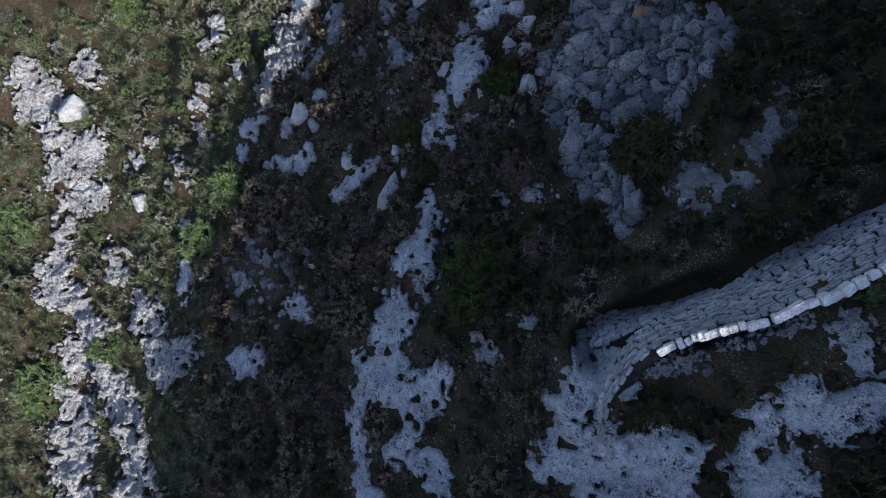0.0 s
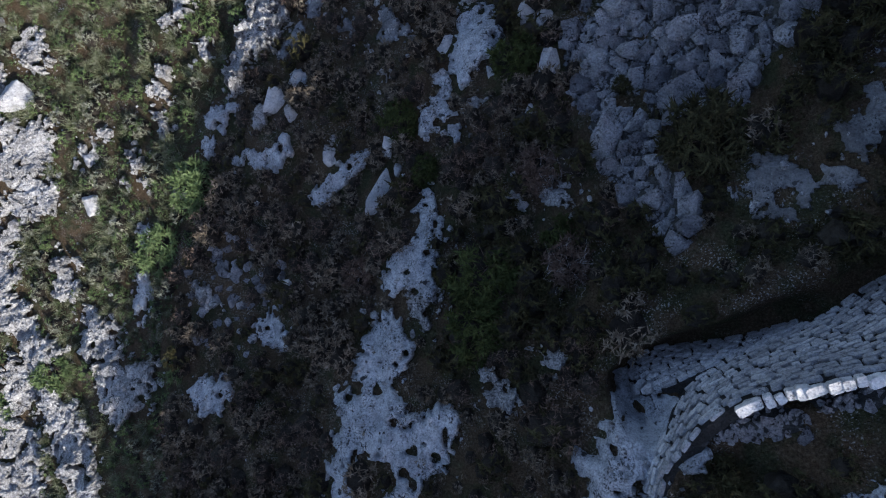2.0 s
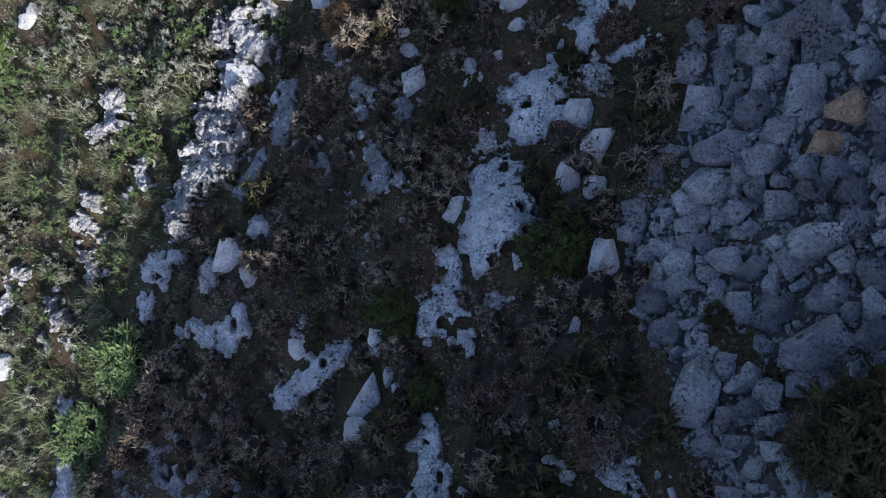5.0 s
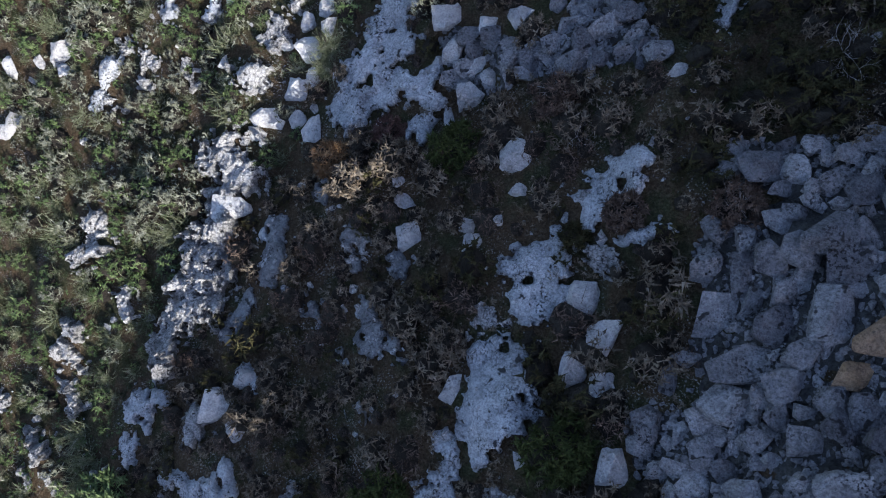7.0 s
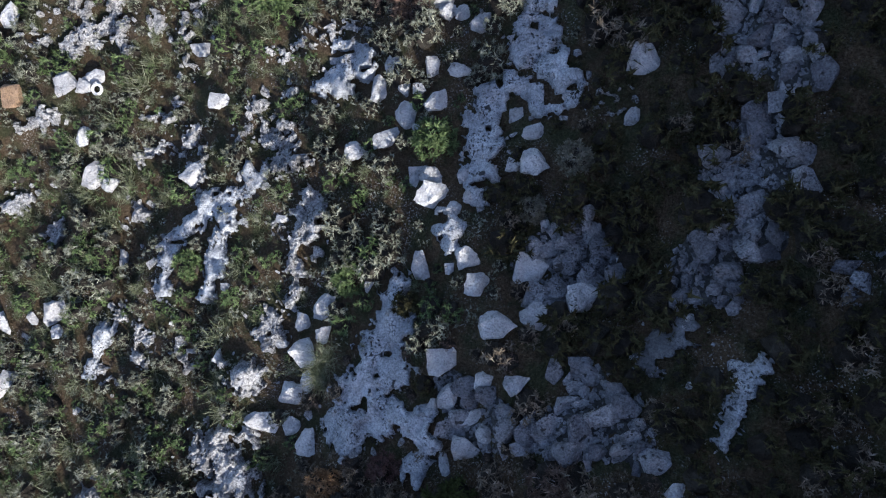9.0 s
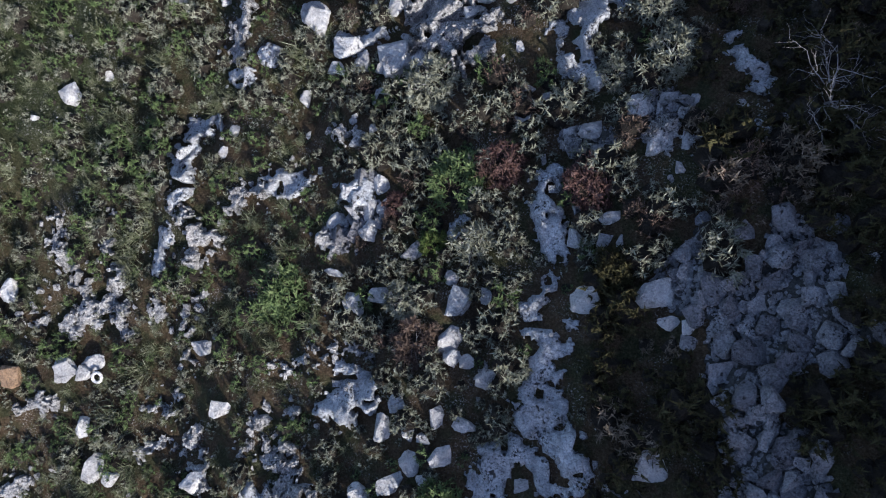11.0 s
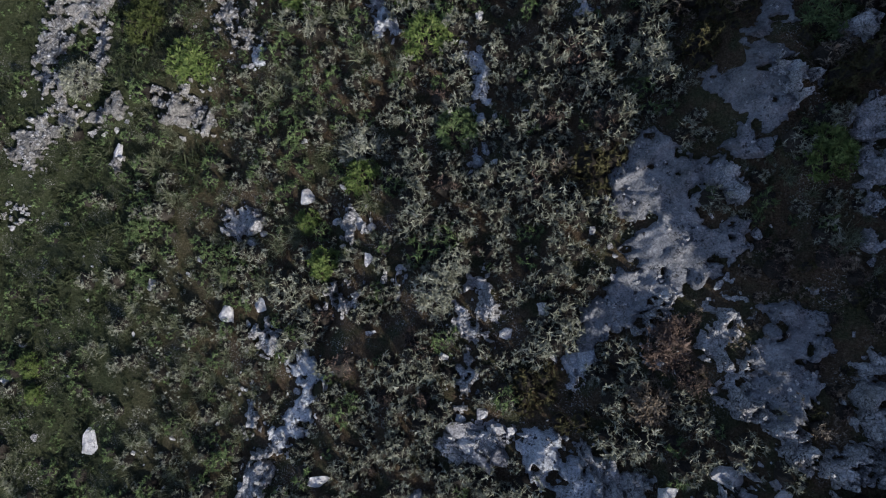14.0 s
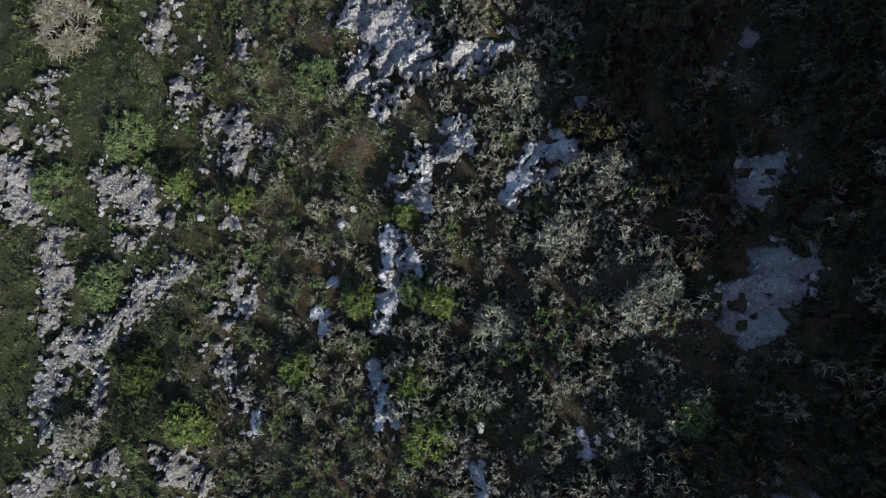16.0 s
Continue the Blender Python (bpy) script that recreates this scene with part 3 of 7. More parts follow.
outcrop([(9.01, -4.80, 0.45), (8.93, -5.49, 0.60), (8.78, -6.21, 0.52), (9.25, -6.41, 0.69), (9.75, -6.47, 0.59), (9.10, -6.98, 0.60), (9.73, -5.99, 0.41)], 0.34, seed=19)
outcrop([(9.77, -4.28, 0.44), (10.08, -3.83, 0.36), (10.00, -4.47, 0.47), (10.42, -4.46, 0.53), (10.80, -4.15, 0.47), (11.11, -3.81, 0.52), (11.32, -3.71, 0.51), (11.02, -4.49, 0.42), (10.63, -4.80, 0.35), (10.81, -5.01, 0.25)], 0.31, seed=20)
outcrop([(11.02, -2.62, 0.27), (11.04, -3.04, 0.21)], 0.24, seed=21)
outcrop([(11.19, -2.11, 0.24)], 0.20, "crag", seed=22)
outcrop([(-14.99, 4.92, 0.45), (-14.65, 4.45, 0.58), (-14.19, 3.68, 0.39)], 0.29, "crag", seed=23)
outcrop([(-17.37, 5.06, 0.52)], 0.27, "crag", seed=24)
outcrop([(-16.56, 6.02, 0.38)], 0.24, "crag", seed=25)
outcrop([(-11.41, 4.00, 0.30), (-11.57, 3.56, 0.35), (-11.70, 3.01, 0.27)], 0.23, "crag", seed=26)
outcrop([(-13.88, 1.59, 0.25), (-13.95, 1.13, 0.31), (-13.95, 0.63, 0.28)], 0.25, seed=27)
outcrop([(-18.69, -0.29, 0.66), (-18.77, -1.14, 0.60)], 0.30, "crag", seed=28)
outcrop([(-13.88, -0.89, 0.41), (-13.91, -1.56, 0.57), (-13.95, -2.22, 0.56), (-13.92, -2.64, 0.30)], 0.32, seed=29)
outcrop([(-10.77, -1.07, 0.26), (-10.18, -1.40, 0.38), (-9.82, -1.96, 0.30)], 0.24, "crag", seed=30)
outcrop([(-6.86, -2.00, 0.20), (-6.89, -2.48, 0.40), (-7.31, -2.70, 0.24), (-6.84, -2.91, 0.40), (-6.43, -3.09, 0.35)], 0.27, seed=31)
outcrop([(-2.82, 11.62, 0.25)], 0.20, "crag", seed=32)
outcrop([(-4.60, 4.51, 0.26), (-4.43, 4.13, 0.33)], 0.22, "crag", seed=33)
outcrop([(-3.08, 4.19, 0.21), (-3.43, 3.89, 0.41), (-3.95, 3.43, 0.39), (-4.44, 3.03, 0.30), (-4.86, 2.63, 0.38)], 0.27, seed=34)
outcrop([(-2.10, 4.59, 0.30)], 0.22, "crag", seed=35)
outcrop([(1.13, 5.71, 0.29)], 0.21, "crag", seed=36)
outcrop([(-0.56, 2.52, 0.28), (-0.59, 2.19, 0.38), (-0.67, 1.80, 0.43), (-0.33, 1.36, 0.33), (-0.84, 1.24, 0.25), (-0.25, 0.84, 0.25)], 0.28, seed=37)
outcrop([(-0.82, 0.49, 0.42), (-0.99, 0.17, 0.61), (-1.40, -0.27, 0.53), (-1.75, -0.74, 0.43), (-0.90, -0.36, 0.60), (-0.62, -0.78, 0.39), (-0.41, 0.29, 0.26)], 0.33, seed=38)
outcrop([(-0.90, -1.45, 0.32), (-0.98, -1.79, 0.30), (-0.65, -2.08, 0.26)], 0.22, "crag", seed=39)
outcrop([(-0.10, -1.52, 0.22)], 0.20, "crag", seed=40)
outcrop([(3.32, 1.97, 0.23), (3.43, 2.27, 0.38), (3.69, 2.25, 0.28), (4.03, 2.44, 0.21)], 0.24, "crag", seed=41)
outcrop([(2.36, 2.03, 0.18)], 0.18, "crag", seed=42)
outcrop([(8.33, 2.12, 0.23), (8.55, 2.42, 0.29), (8.78, 2.55, 0.34)], 0.08, "dusty_shaded", seed=43)
outcrop([(-12.63, 12.83, 0.32), (-12.55, 12.22, 0.50), (-12.94, 11.60, 0.58), (-12.08, 11.81, 0.46), (-13.33, 11.33, 0.28)], 0.29, "crag", seed=44)
outcrop([(-7.77, 12.38, 0.52), (-8.08, 11.82, 0.65), (-8.27, 11.06, 0.86), (-7.65, 10.59, 0.59), (-8.39, 10.13, 0.75), (-7.61, 9.95, 0.50), (-8.89, 9.52, 0.47), (-9.49, 9.08, 0.33)], 0.30, "crag", seed=45)
outcrop([(-5.86, 12.10, 0.23), (-5.60, 11.63, 0.33), (-5.78, 11.19, 0.24)], 0.25, seed=46)
outcrop([(-11.42, 9.79, 0.38), (-11.09, 9.44, 0.29)], 0.24, "crag", seed=47)
outcrop([(-13.22, 8.63, 0.34), (-13.34, 8.02, 0.46), (-13.48, 7.42, 0.50), (-13.35, 6.72, 0.39), (-13.11, 6.04, 0.25)], 0.27, "crag", seed=48)
outcrop([(-9.38, 7.30, 0.30), (-9.52, 6.89, 0.32), (-10.06, 6.49, 0.43), (-10.46, 6.07, 0.52), (-10.53, 5.36, 0.41), (-10.53, 4.81, 0.23)], 0.31, seed=49)
outcrop([(-8.95, 4.35, 0.25), (-8.27, 4.51, 0.28), (-7.76, 4.28, 0.44), (-7.23, 4.28, 0.53), (-6.77, 4.59, 0.35), (-6.63, 5.09, 0.22)], 0.31, seed=50)
outcrop([(-7.70, 6.21, 0.41), (-8.11, 5.85, 0.22)], 0.24, "crag", seed=51)
outcrop([(-6.22, 7.89, 0.34), (-5.98, 7.63, 0.24)], 0.26, seed=52)
outcrop([(-2.29, 9.63, 0.22), (-2.19, 9.28, 0.30), (-2.04, 9.01, 0.20)], 0.24, seed=53)
outcrop([(-2.60, 11.79, 0.23)], 0.20, "crag", seed=54)
outcrop([(-2.62, 6.93, 0.24)], 0.20, "crag", seed=55)
outcrop([(-3.05, 8.82, 0.21)], 0.19, "crag", seed=56)
outcrop([(-0.30, 6.76, 0.21), (-0.02, 6.72, 0.30), (-0.02, 6.11, 0.37), (-0.16, 5.64, 0.28), (-0.44, 5.20, 0.46), (-0.73, 4.86, 0.25), (-0.02, 5.13, 0.42), (0.31, 4.88, 0.25), (0.51, 4.62, 0.17)], 0.29, seed=57)
outcrop([(2.67, 11.93, 0.27), (2.59, 11.58, 0.37), (2.27, 11.52, 0.57), (2.05, 10.95, 0.63), (1.90, 10.38, 0.50), (1.57, 10.81, 0.29), (2.65, 11.19, 0.30), (2.18, 10.03, 0.25)], 0.34, seed=58)
outcrop([(1.17, 8.54, 0.27), (1.09, 8.18, 0.42), (0.94, 7.71, 0.45), (1.29, 7.43, 0.35), (0.58, 7.59, 0.23), (1.51, 8.04, 0.21), (1.64, 7.05, 0.19)], 0.29, seed=59)
outcrop([(4.36, 13.89, 0.30), (4.10, 13.61, 0.41), (3.83, 13.33, 0.47), (4.22, 13.22, 0.38), (3.62, 12.90, 0.39), (3.53, 12.37, 0.28)], 0.29, seed=60)
outcrop([(3.75, 11.79, 0.29), (3.57, 11.39, 0.29), (3.92, 11.51, 0.18)], 0.21, "crag", seed=61)
outcrop([(4.14, 12.02, 0.18), (4.46, 12.02, 0.22), (4.75, 12.04, 0.17)], 0.22, seed=62)
outcrop([(1.38, 5.75, 0.23), (1.12, 5.66, 0.20)], 0.20, "crag", seed=63)
outcrop([(-4.56, 4.64, 0.32)], 0.22, "crag", seed=64)
outcrop([(0.79, 9.81, 0.19), (1.00, 10.03, 0.21)], 0.19, "crag", seed=65)
outcrop([(-9.23, 26.02, 0.36), (-9.33, 25.39, 0.53), (-9.14, 24.69, 0.52), (-8.78, 24.05, 0.37)], 0.27, "crag", seed=66)
outcrop([(-10.23, 27.00, 0.24), (-11.06, 26.62, 0.42), (-10.54, 26.35, 0.31)], 0.24, "crag", seed=67)
outcrop([(-6.55, 24.48, 0.31), (-6.64, 24.08, 0.49), (-6.98, 23.59, 0.45), (-7.64, 23.38, 0.50), (-8.32, 23.10, 0.50), (-8.90, 22.61, 0.42), (-9.48, 22.11, 0.37), (-9.89, 21.61, 0.35), (-9.99, 20.79, 0.34), (-9.99, 20.00, 0.29)], 0.30, seed=68)
outcrop([(-7.49, 22.87, 0.41), (-7.58, 22.47, 0.50), (-7.90, 21.79, 0.38), (-8.06, 20.80, 0.34), (-8.31, 20.01, 0.25)], 0.30, seed=69)
outcrop([(-6.56, 26.66, 0.29), (-6.06, 26.96, 0.41), (-5.39, 27.11, 0.38)], 0.24, "crag", seed=70)
outcrop([(-6.21, 25.33, 0.25), (-5.44, 25.17, 0.33), (-5.49, 24.76, 0.24)], 0.22, "crag", seed=71)
outcrop([(-4.42, 23.15, 0.41), (-4.52, 22.41, 0.54), (-4.88, 21.76, 0.48), (-5.06, 21.00, 0.41), (-4.36, 20.63, 0.32), (-4.96, 20.35, 0.30), (-5.12, 19.70, 0.23)], 0.28, "crag", seed=72)
outcrop([(-5.51, 22.14, 0.26)], 0.21, "crag", seed=73)
outcrop([(-12.33, 18.61, 0.30), (-12.61, 18.21, 0.38), (-12.84, 17.70, 0.30), (-12.91, 16.99, 0.25)], 0.27, seed=74)
outcrop([(-12.09, 16.90, 0.37), (-11.73, 16.62, 0.25)], 0.23, "crag", seed=75)
outcrop([(-11.95, 19.12, 0.26), (-11.03, 18.67, 0.27), (-10.93, 18.16, 0.44), (-11.20, 17.53, 0.32)], 0.25, "crag", seed=76)
outcrop([(-5.52, 19.51, 0.24), (-5.71, 18.76, 0.43), (-5.84, 18.23, 0.34)], 0.25, "crag", seed=77)
outcrop([(-6.53, 17.51, 0.34), (-6.32, 17.31, 0.36), (-5.93, 17.00, 0.32)], 0.23, "crag", seed=78)
outcrop([(-7.17, 15.42, 0.36), (-7.64, 14.98, 0.35), (-7.17, 14.68, 0.36), (-6.97, 13.86, 0.40), (-6.41, 13.61, 0.31)], 0.24, "crag", seed=79)
outcrop([(-12.62, 30.16, 0.42), (-12.49, 29.37, 0.37)], 0.24, "crag", seed=80)
outcrop([(-14.45, 29.48, 0.33)], 0.22, "crag", seed=81)
outcrop([(-16.11, 29.98, 0.33)], 0.22, "crag", seed=82)
outcrop([(-15.86, 26.52, 0.45), (-16.67, 26.36, 0.38)], 0.25, "crag", seed=83)
outcrop([(-3.17, 28.02, 0.64), (-2.74, 27.63, 0.52), (-3.57, 27.36, 0.64), (-4.17, 27.11, 0.42)], 0.34, seed=84)
outcrop([(2.73, 28.22, 0.43), (2.96, 27.74, 0.66), (2.47, 27.44, 0.59), (2.77, 26.61, 0.58), (3.38, 26.76, 0.65), (3.69, 26.19, 0.45), (3.10, 25.96, 0.38), (2.06, 26.73, 0.36), (1.48, 26.01, 0.52), (1.22, 25.31, 0.56), (1.29, 24.58, 0.55), (1.11, 23.89, 0.49), (0.94, 23.33, 0.35)], 0.34, seed=85)
outcrop([(4.77, 26.00, 0.26), (4.69, 25.54, 0.20)], 0.21, "crag", seed=86)
outcrop([(0.01, 22.27, 0.27), (0.34, 22.18, 0.27), (0.18, 21.68, 0.21)], 0.24, seed=87)
outcrop([(-1.37, 20.50, 0.26), (-1.54, 19.89, 0.40), (-1.62, 19.22, 0.60), (-1.79, 18.45, 0.75), (-1.59, 17.81, 0.78), (-2.47, 17.09, 0.75), (-2.80, 16.33, 0.87), (-1.75, 16.49, 0.91), (-0.72, 16.47, 0.64), (-0.47, 15.85, 0.53), (-0.80, 15.24, 0.46), (-3.14, 15.74, 0.43)], 0.34, seed=88)
outcrop([(6.06, 19.49, 0.27), (5.74, 19.20, 0.22), (5.21, 18.76, 0.30)], 0.08, "dusty_shaded", seed=89)
outcrop([(7.17, 18.76, 0.30), (7.06, 18.25, 0.27), (6.82, 17.78, 0.19), (6.60, 17.32, 0.18), (6.48, 16.94, 0.16)], 0.24, seed=90)
outcrop([(-6.23, 25.64, 0.41), (-5.58, 25.69, 0.43), (-5.07, 24.83, 0.40), (-5.68, 24.43, 0.31)], 0.25, "crag", seed=91)
outcrop([(-7.09, 25.79, 0.25)], 0.20, "crag", seed=92)
outcrop([(-11.42, 25.04, 0.31), (-10.79, 25.25, 0.26)], 0.22, "crag", seed=93)
outcrop([(-15.26, 26.69, 0.35)], 0.23, "crag", seed=94)
outcrop([(-14.71, 29.73, 0.35), (-14.10, 29.99, 0.35), (-13.44, 30.23, 0.30)], 0.23, "crag", seed=95)
outcrop([(-9.72, 28.46, 0.29)], 0.21, "crag", seed=96)
outcrop([(-3.80, 29.18, 0.29), (-2.79, 29.07, 0.29)], 0.21, "crag", seed=97)
outcrop([(-16.63, 23.44, 0.35), (-17.29, 23.10, 0.27)], 0.23, "crag", seed=98)
outcrop([(-15.14, 22.09, 0.32)], 0.22, "crag", seed=99)
outcrop([(-11.47, 22.90, 0.34)], 0.23, "crag", seed=100)
outcrop([(-4.12, 21.38, 0.25)], 0.20, "crag", seed=101)
outcrop([(-8.99, 17.84, 0.29), (-9.22, 18.22, 0.25)], 0.21, "crag", seed=102)
outcrop([(-7.41, 18.01, 0.24)], 0.20, "crag", seed=103)
outcrop([(1.15, 28.48, 0.30), (0.98, 28.12, 0.35)], 0.23, "crag", seed=104)
outcrop([(-4.69, 28.72, 0.40), (-5.67, 28.55, 0.32)], 0.24, "crag", seed=105)
outcrop([(-9.28, 37.44, 0.32), (-9.91, 37.30, 0.46), (-10.26, 36.50, 0.48), (-10.43, 35.65, 0.44), (-10.15, 35.10, 0.49), (-10.34, 34.39, 0.31)], 0.30, seed=106)
outcrop([(-9.98, 33.76, 0.44), (-9.52, 33.29, 0.48), (-8.96, 32.87, 0.31), (-9.34, 32.25, 0.31)], 0.26, "crag", seed=107)
outcrop([(-10.74, 33.07, 0.39), (-11.06, 32.35, 0.37), (-11.04, 31.77, 0.26)], 0.27, seed=108)
outcrop([(-7.76, 34.57, 0.48), (-8.16, 34.14, 0.31), (-7.20, 34.78, 0.36)], 0.26, "crag", seed=109)
outcrop([(-6.31, 35.19, 0.52), (-5.66, 34.98, 0.38), (-5.11, 35.19, 0.25)], 0.31, seed=110)
outcrop([(-15.94, 33.63, 0.28), (-15.82, 32.73, 0.30), (-15.16, 32.06, 0.33), (-14.48, 31.18, 0.41), (-14.46, 30.30, 0.38)], 0.24, "crag", seed=111)
outcrop([(-13.51, 34.11, 0.22), (-13.41, 32.56, 0.22), (-13.03, 31.49, 0.35), (-13.06, 30.56, 0.40), (-12.92, 29.72, 0.30)], 0.24, "crag", seed=112)
outcrop([(-16.11, 30.97, 0.22), (-16.06, 29.67, 0.22)], 0.20, "crag", seed=113)
outcrop([(-11.13, 30.70, 0.34), (-10.89, 30.07, 0.29)], 0.23, "crag", seed=114)
outcrop([(-10.04, 29.91, 0.33), (-9.48, 30.76, 0.26)], 0.22, "crag", seed=115)
outcrop([(-3.71, 36.80, 0.30), (-3.05, 36.36, 0.29)], 0.22, "crag", seed=116)
outcrop([(-3.43, 34.88, 0.27), (-3.09, 34.54, 0.49), (-2.95, 34.19, 0.33)], 0.30, seed=117)
outcrop([(-4.57, 32.88, 0.34), (-4.02, 32.81, 0.29)], 0.23, "crag", seed=118)
outcrop([(3.43, 34.95, 0.28), (3.00, 34.60, 0.43), (2.90, 33.90, 0.61), (3.13, 33.22, 0.52), (3.27, 32.55, 0.36), (2.58, 34.07, 0.29)], 0.33, seed=119)
outcrop([(3.22, 31.65, 0.24), (2.72, 31.05, 0.32), (2.48, 30.69, 0.36), (2.62, 30.22, 0.43), (2.99, 29.64, 0.46), (2.85, 28.93, 0.54)], 0.31, seed=120)
outcrop([(3.58, 30.42, 0.17), (3.50, 29.69, 0.21)], 0.22, seed=121)
outcrop([(8.15, 38.56, 0.25), (8.27, 38.27, 0.30), (8.46, 37.75, 0.41), (8.68, 37.12, 0.31), (8.76, 36.56, 0.22), (8.59, 35.85, 0.16)], 0.27, seed=122)
outcrop([(-2.12, 42.60, 0.57), (-2.53, 42.07, 0.37)], 0.32, seed=123)
outcrop([(4.11, 36.00, 0.28), (4.56, 36.24, 0.24)], 0.21, "crag", seed=124)
outcrop([(0.48, 33.21, 0.36), (0.83, 33.06, 0.23)], 0.26, seed=125)
outcrop([(-8.73, 47.60, 0.23), (-8.73, 47.13, 0.28), (-8.52, 46.18, 0.38)], 0.24, "crag", seed=126)
outcrop([(-8.08, 49.83, 0.31), (-7.75, 49.29, 0.44)], 0.25, "crag", seed=127)
outcrop([(-6.15, 49.19, 0.30), (-6.28, 48.63, 0.56), (-5.77, 48.13, 0.38), (-6.25, 47.49, 0.48), (-6.40, 46.83, 0.51), (-6.60, 46.14, 0.46), (-7.26, 45.51, 0.51)], 0.32, seed=128)
outcrop([(-7.26, 45.51, 0.40), (-7.69, 44.79, 0.53), (-8.44, 43.90, 0.41), (-8.75, 43.22, 0.30)], 0.27, "crag", seed=129)
outcrop([(-7.60, 42.58, 0.37), (-7.71, 41.93, 0.52), (-7.96, 41.27, 0.52), (-7.94, 40.23, 0.34)], 0.27, "crag", seed=130)
outcrop([(-8.19, 39.41, 0.34), (-7.59, 39.23, 0.26)], 0.26, seed=131)
outcrop([(-6.68, 39.85, 0.34)], 0.26, seed=132)
outcrop([(-4.12, 51.79, 0.32), (-4.48, 51.56, 0.50), (-5.03, 51.24, 0.56), (-5.51, 51.05, 0.30)], 0.28, "crag", seed=133)
outcrop([(-2.46, 52.38, 0.37), (-2.54, 51.82, 0.27)], 0.26, seed=134)
outcrop([(0.74, 51.74, 0.49), (0.84, 50.98, 0.44), (0.17, 50.84, 0.35), (0.17, 50.24, 0.40), (0.63, 49.77, 0.32), (0.43, 49.34, 0.28)], 0.26, "crag", seed=135)
outcrop([(0.42, 48.65, 0.25), (0.12, 48.25, 0.32)], 0.22, "crag", seed=136)
outcrop([(-0.60, 45.98, 0.25), (-0.10, 45.87, 0.30), (0.30, 46.06, 0.46), (1.09, 46.34, 0.41), (1.58, 46.52, 0.25)], 0.26, "crag", seed=137)
outcrop([(0.11, 47.42, 0.25)], 0.20, "crag", seed=138)
outcrop([(-1.74, 43.66, 0.47), (-1.32, 43.26, 0.28), (-1.84, 43.05, 0.42), (-2.15, 42.43, 0.44), (-2.35, 41.67, 0.32)], 0.29, seed=139)
outcrop([(-3.82, 40.27, 0.35), (-3.39, 39.98, 0.56), (-2.53, 40.14, 0.34)], 0.32, seed=140)
outcrop([(2.24, 46.20, 0.33), (2.82, 46.38, 0.63), (2.61, 45.59, 0.71), (3.50, 45.37, 0.66), (3.64, 44.79, 0.63), (4.39, 45.72, 0.39), (5.15, 44.84, 0.31), (4.48, 44.67, 0.38), (2.90, 43.85, 0.70), (2.36, 43.66, 0.44), (4.26, 44.03, 0.61), (3.20, 42.93, 0.72), (3.86, 42.76, 0.61), (4.56, 42.77, 0.45), (3.46, 41.87, 0.58), (2.98, 42.20, 0.42)], 0.34, seed=141)
outcrop([(7.37, 43.74, 0.47), (6.97, 43.15, 0.39), (7.23, 42.66, 0.47), (7.38, 42.16, 0.39), (7.45, 41.54, 0.31), (6.83, 41.39, 0.43), (6.20, 41.06, 0.48), (5.75, 40.68, 0.40), (5.22, 40.17, 0.40), (4.52, 39.70, 0.60), (4.20, 38.97, 0.60), (4.32, 38.34, 0.50), (4.55, 37.81, 0.36)], 0.33, seed=142)
outcrop([(3.58, 39.59, 0.31)], 0.25, seed=143)
outcrop([(6.07, 51.86, 0.43), (5.74, 51.52, 0.52), (5.21, 51.03, 0.52), (4.98, 50.62, 0.30)], 0.31, "grey", seed=144)
outcrop([(4.21, 49.44, 0.28), (3.85, 48.76, 0.22)], 0.24, seed=145)
outcrop([(6.60, 51.58, 0.30)], 0.22, "crag", seed=146)
outcrop([(6.18, 50.49, 0.32), (5.97, 49.73, 0.23), (6.29, 49.38, 0.21)], 0.22, "crag", seed=147)
outcrop([(8.15, 51.30, 0.41), (8.02, 50.47, 0.34), (7.84, 49.77, 0.40), (8.19, 49.19, 0.38), (8.21, 48.42, 0.30)], 0.24, "crag", seed=148)
outcrop([(9.91, 50.87, 0.67), (10.16, 50.20, 0.47), (9.26, 49.57, 0.59), (9.63, 49.18, 0.66), (9.11, 48.66, 0.57), (9.45, 48.11, 0.40), (8.93, 47.93, 0.23)], 0.34, "grey", seed=149)
outcrop([(9.37, 47.70, 0.21), (9.54, 47.26, 0.33), (9.66, 46.84, 0.23)], 0.22, "crag", seed=150)
outcrop([(11.99, 50.01, 0.30), (11.91, 49.34, 0.45), (11.52, 48.67, 0.30), (11.47, 48.06, 0.28)], 0.25, "crag", seed=151)
outcrop([(10.43, 46.73, 0.34), (11.00, 46.68, 0.37), (11.30, 46.99, 0.26)], 0.23, "crag", seed=152)
outcrop([(11.82, 47.17, 0.21)], 0.19, "crag", seed=153)
outcrop([(-12.14, 60.05, 0.80), (-12.25, 59.22, 0.68), (-11.54, 59.61, 0.39)], 0.26, "lace", seed=154)
outcrop([(-15.30, 57.33, 0.36), (-15.37, 56.74, 0.24)], 0.21, "lace", seed=155)
outcrop([(-9.27, 54.44, 0.51), (-8.70, 54.20, 0.37)], 0.27, "crag", seed=156)
outcrop([(-4.29, 54.19, 0.43)], 0.25, "crag", seed=157)
outcrop([(0.38, 60.57, 0.27), (0.76, 59.89, 0.32), (0.69, 59.03, 0.32), (0.81, 58.15, 0.36), (0.67, 56.85, 0.31), (0.56, 56.36, 0.21)], 0.26, seed=158)
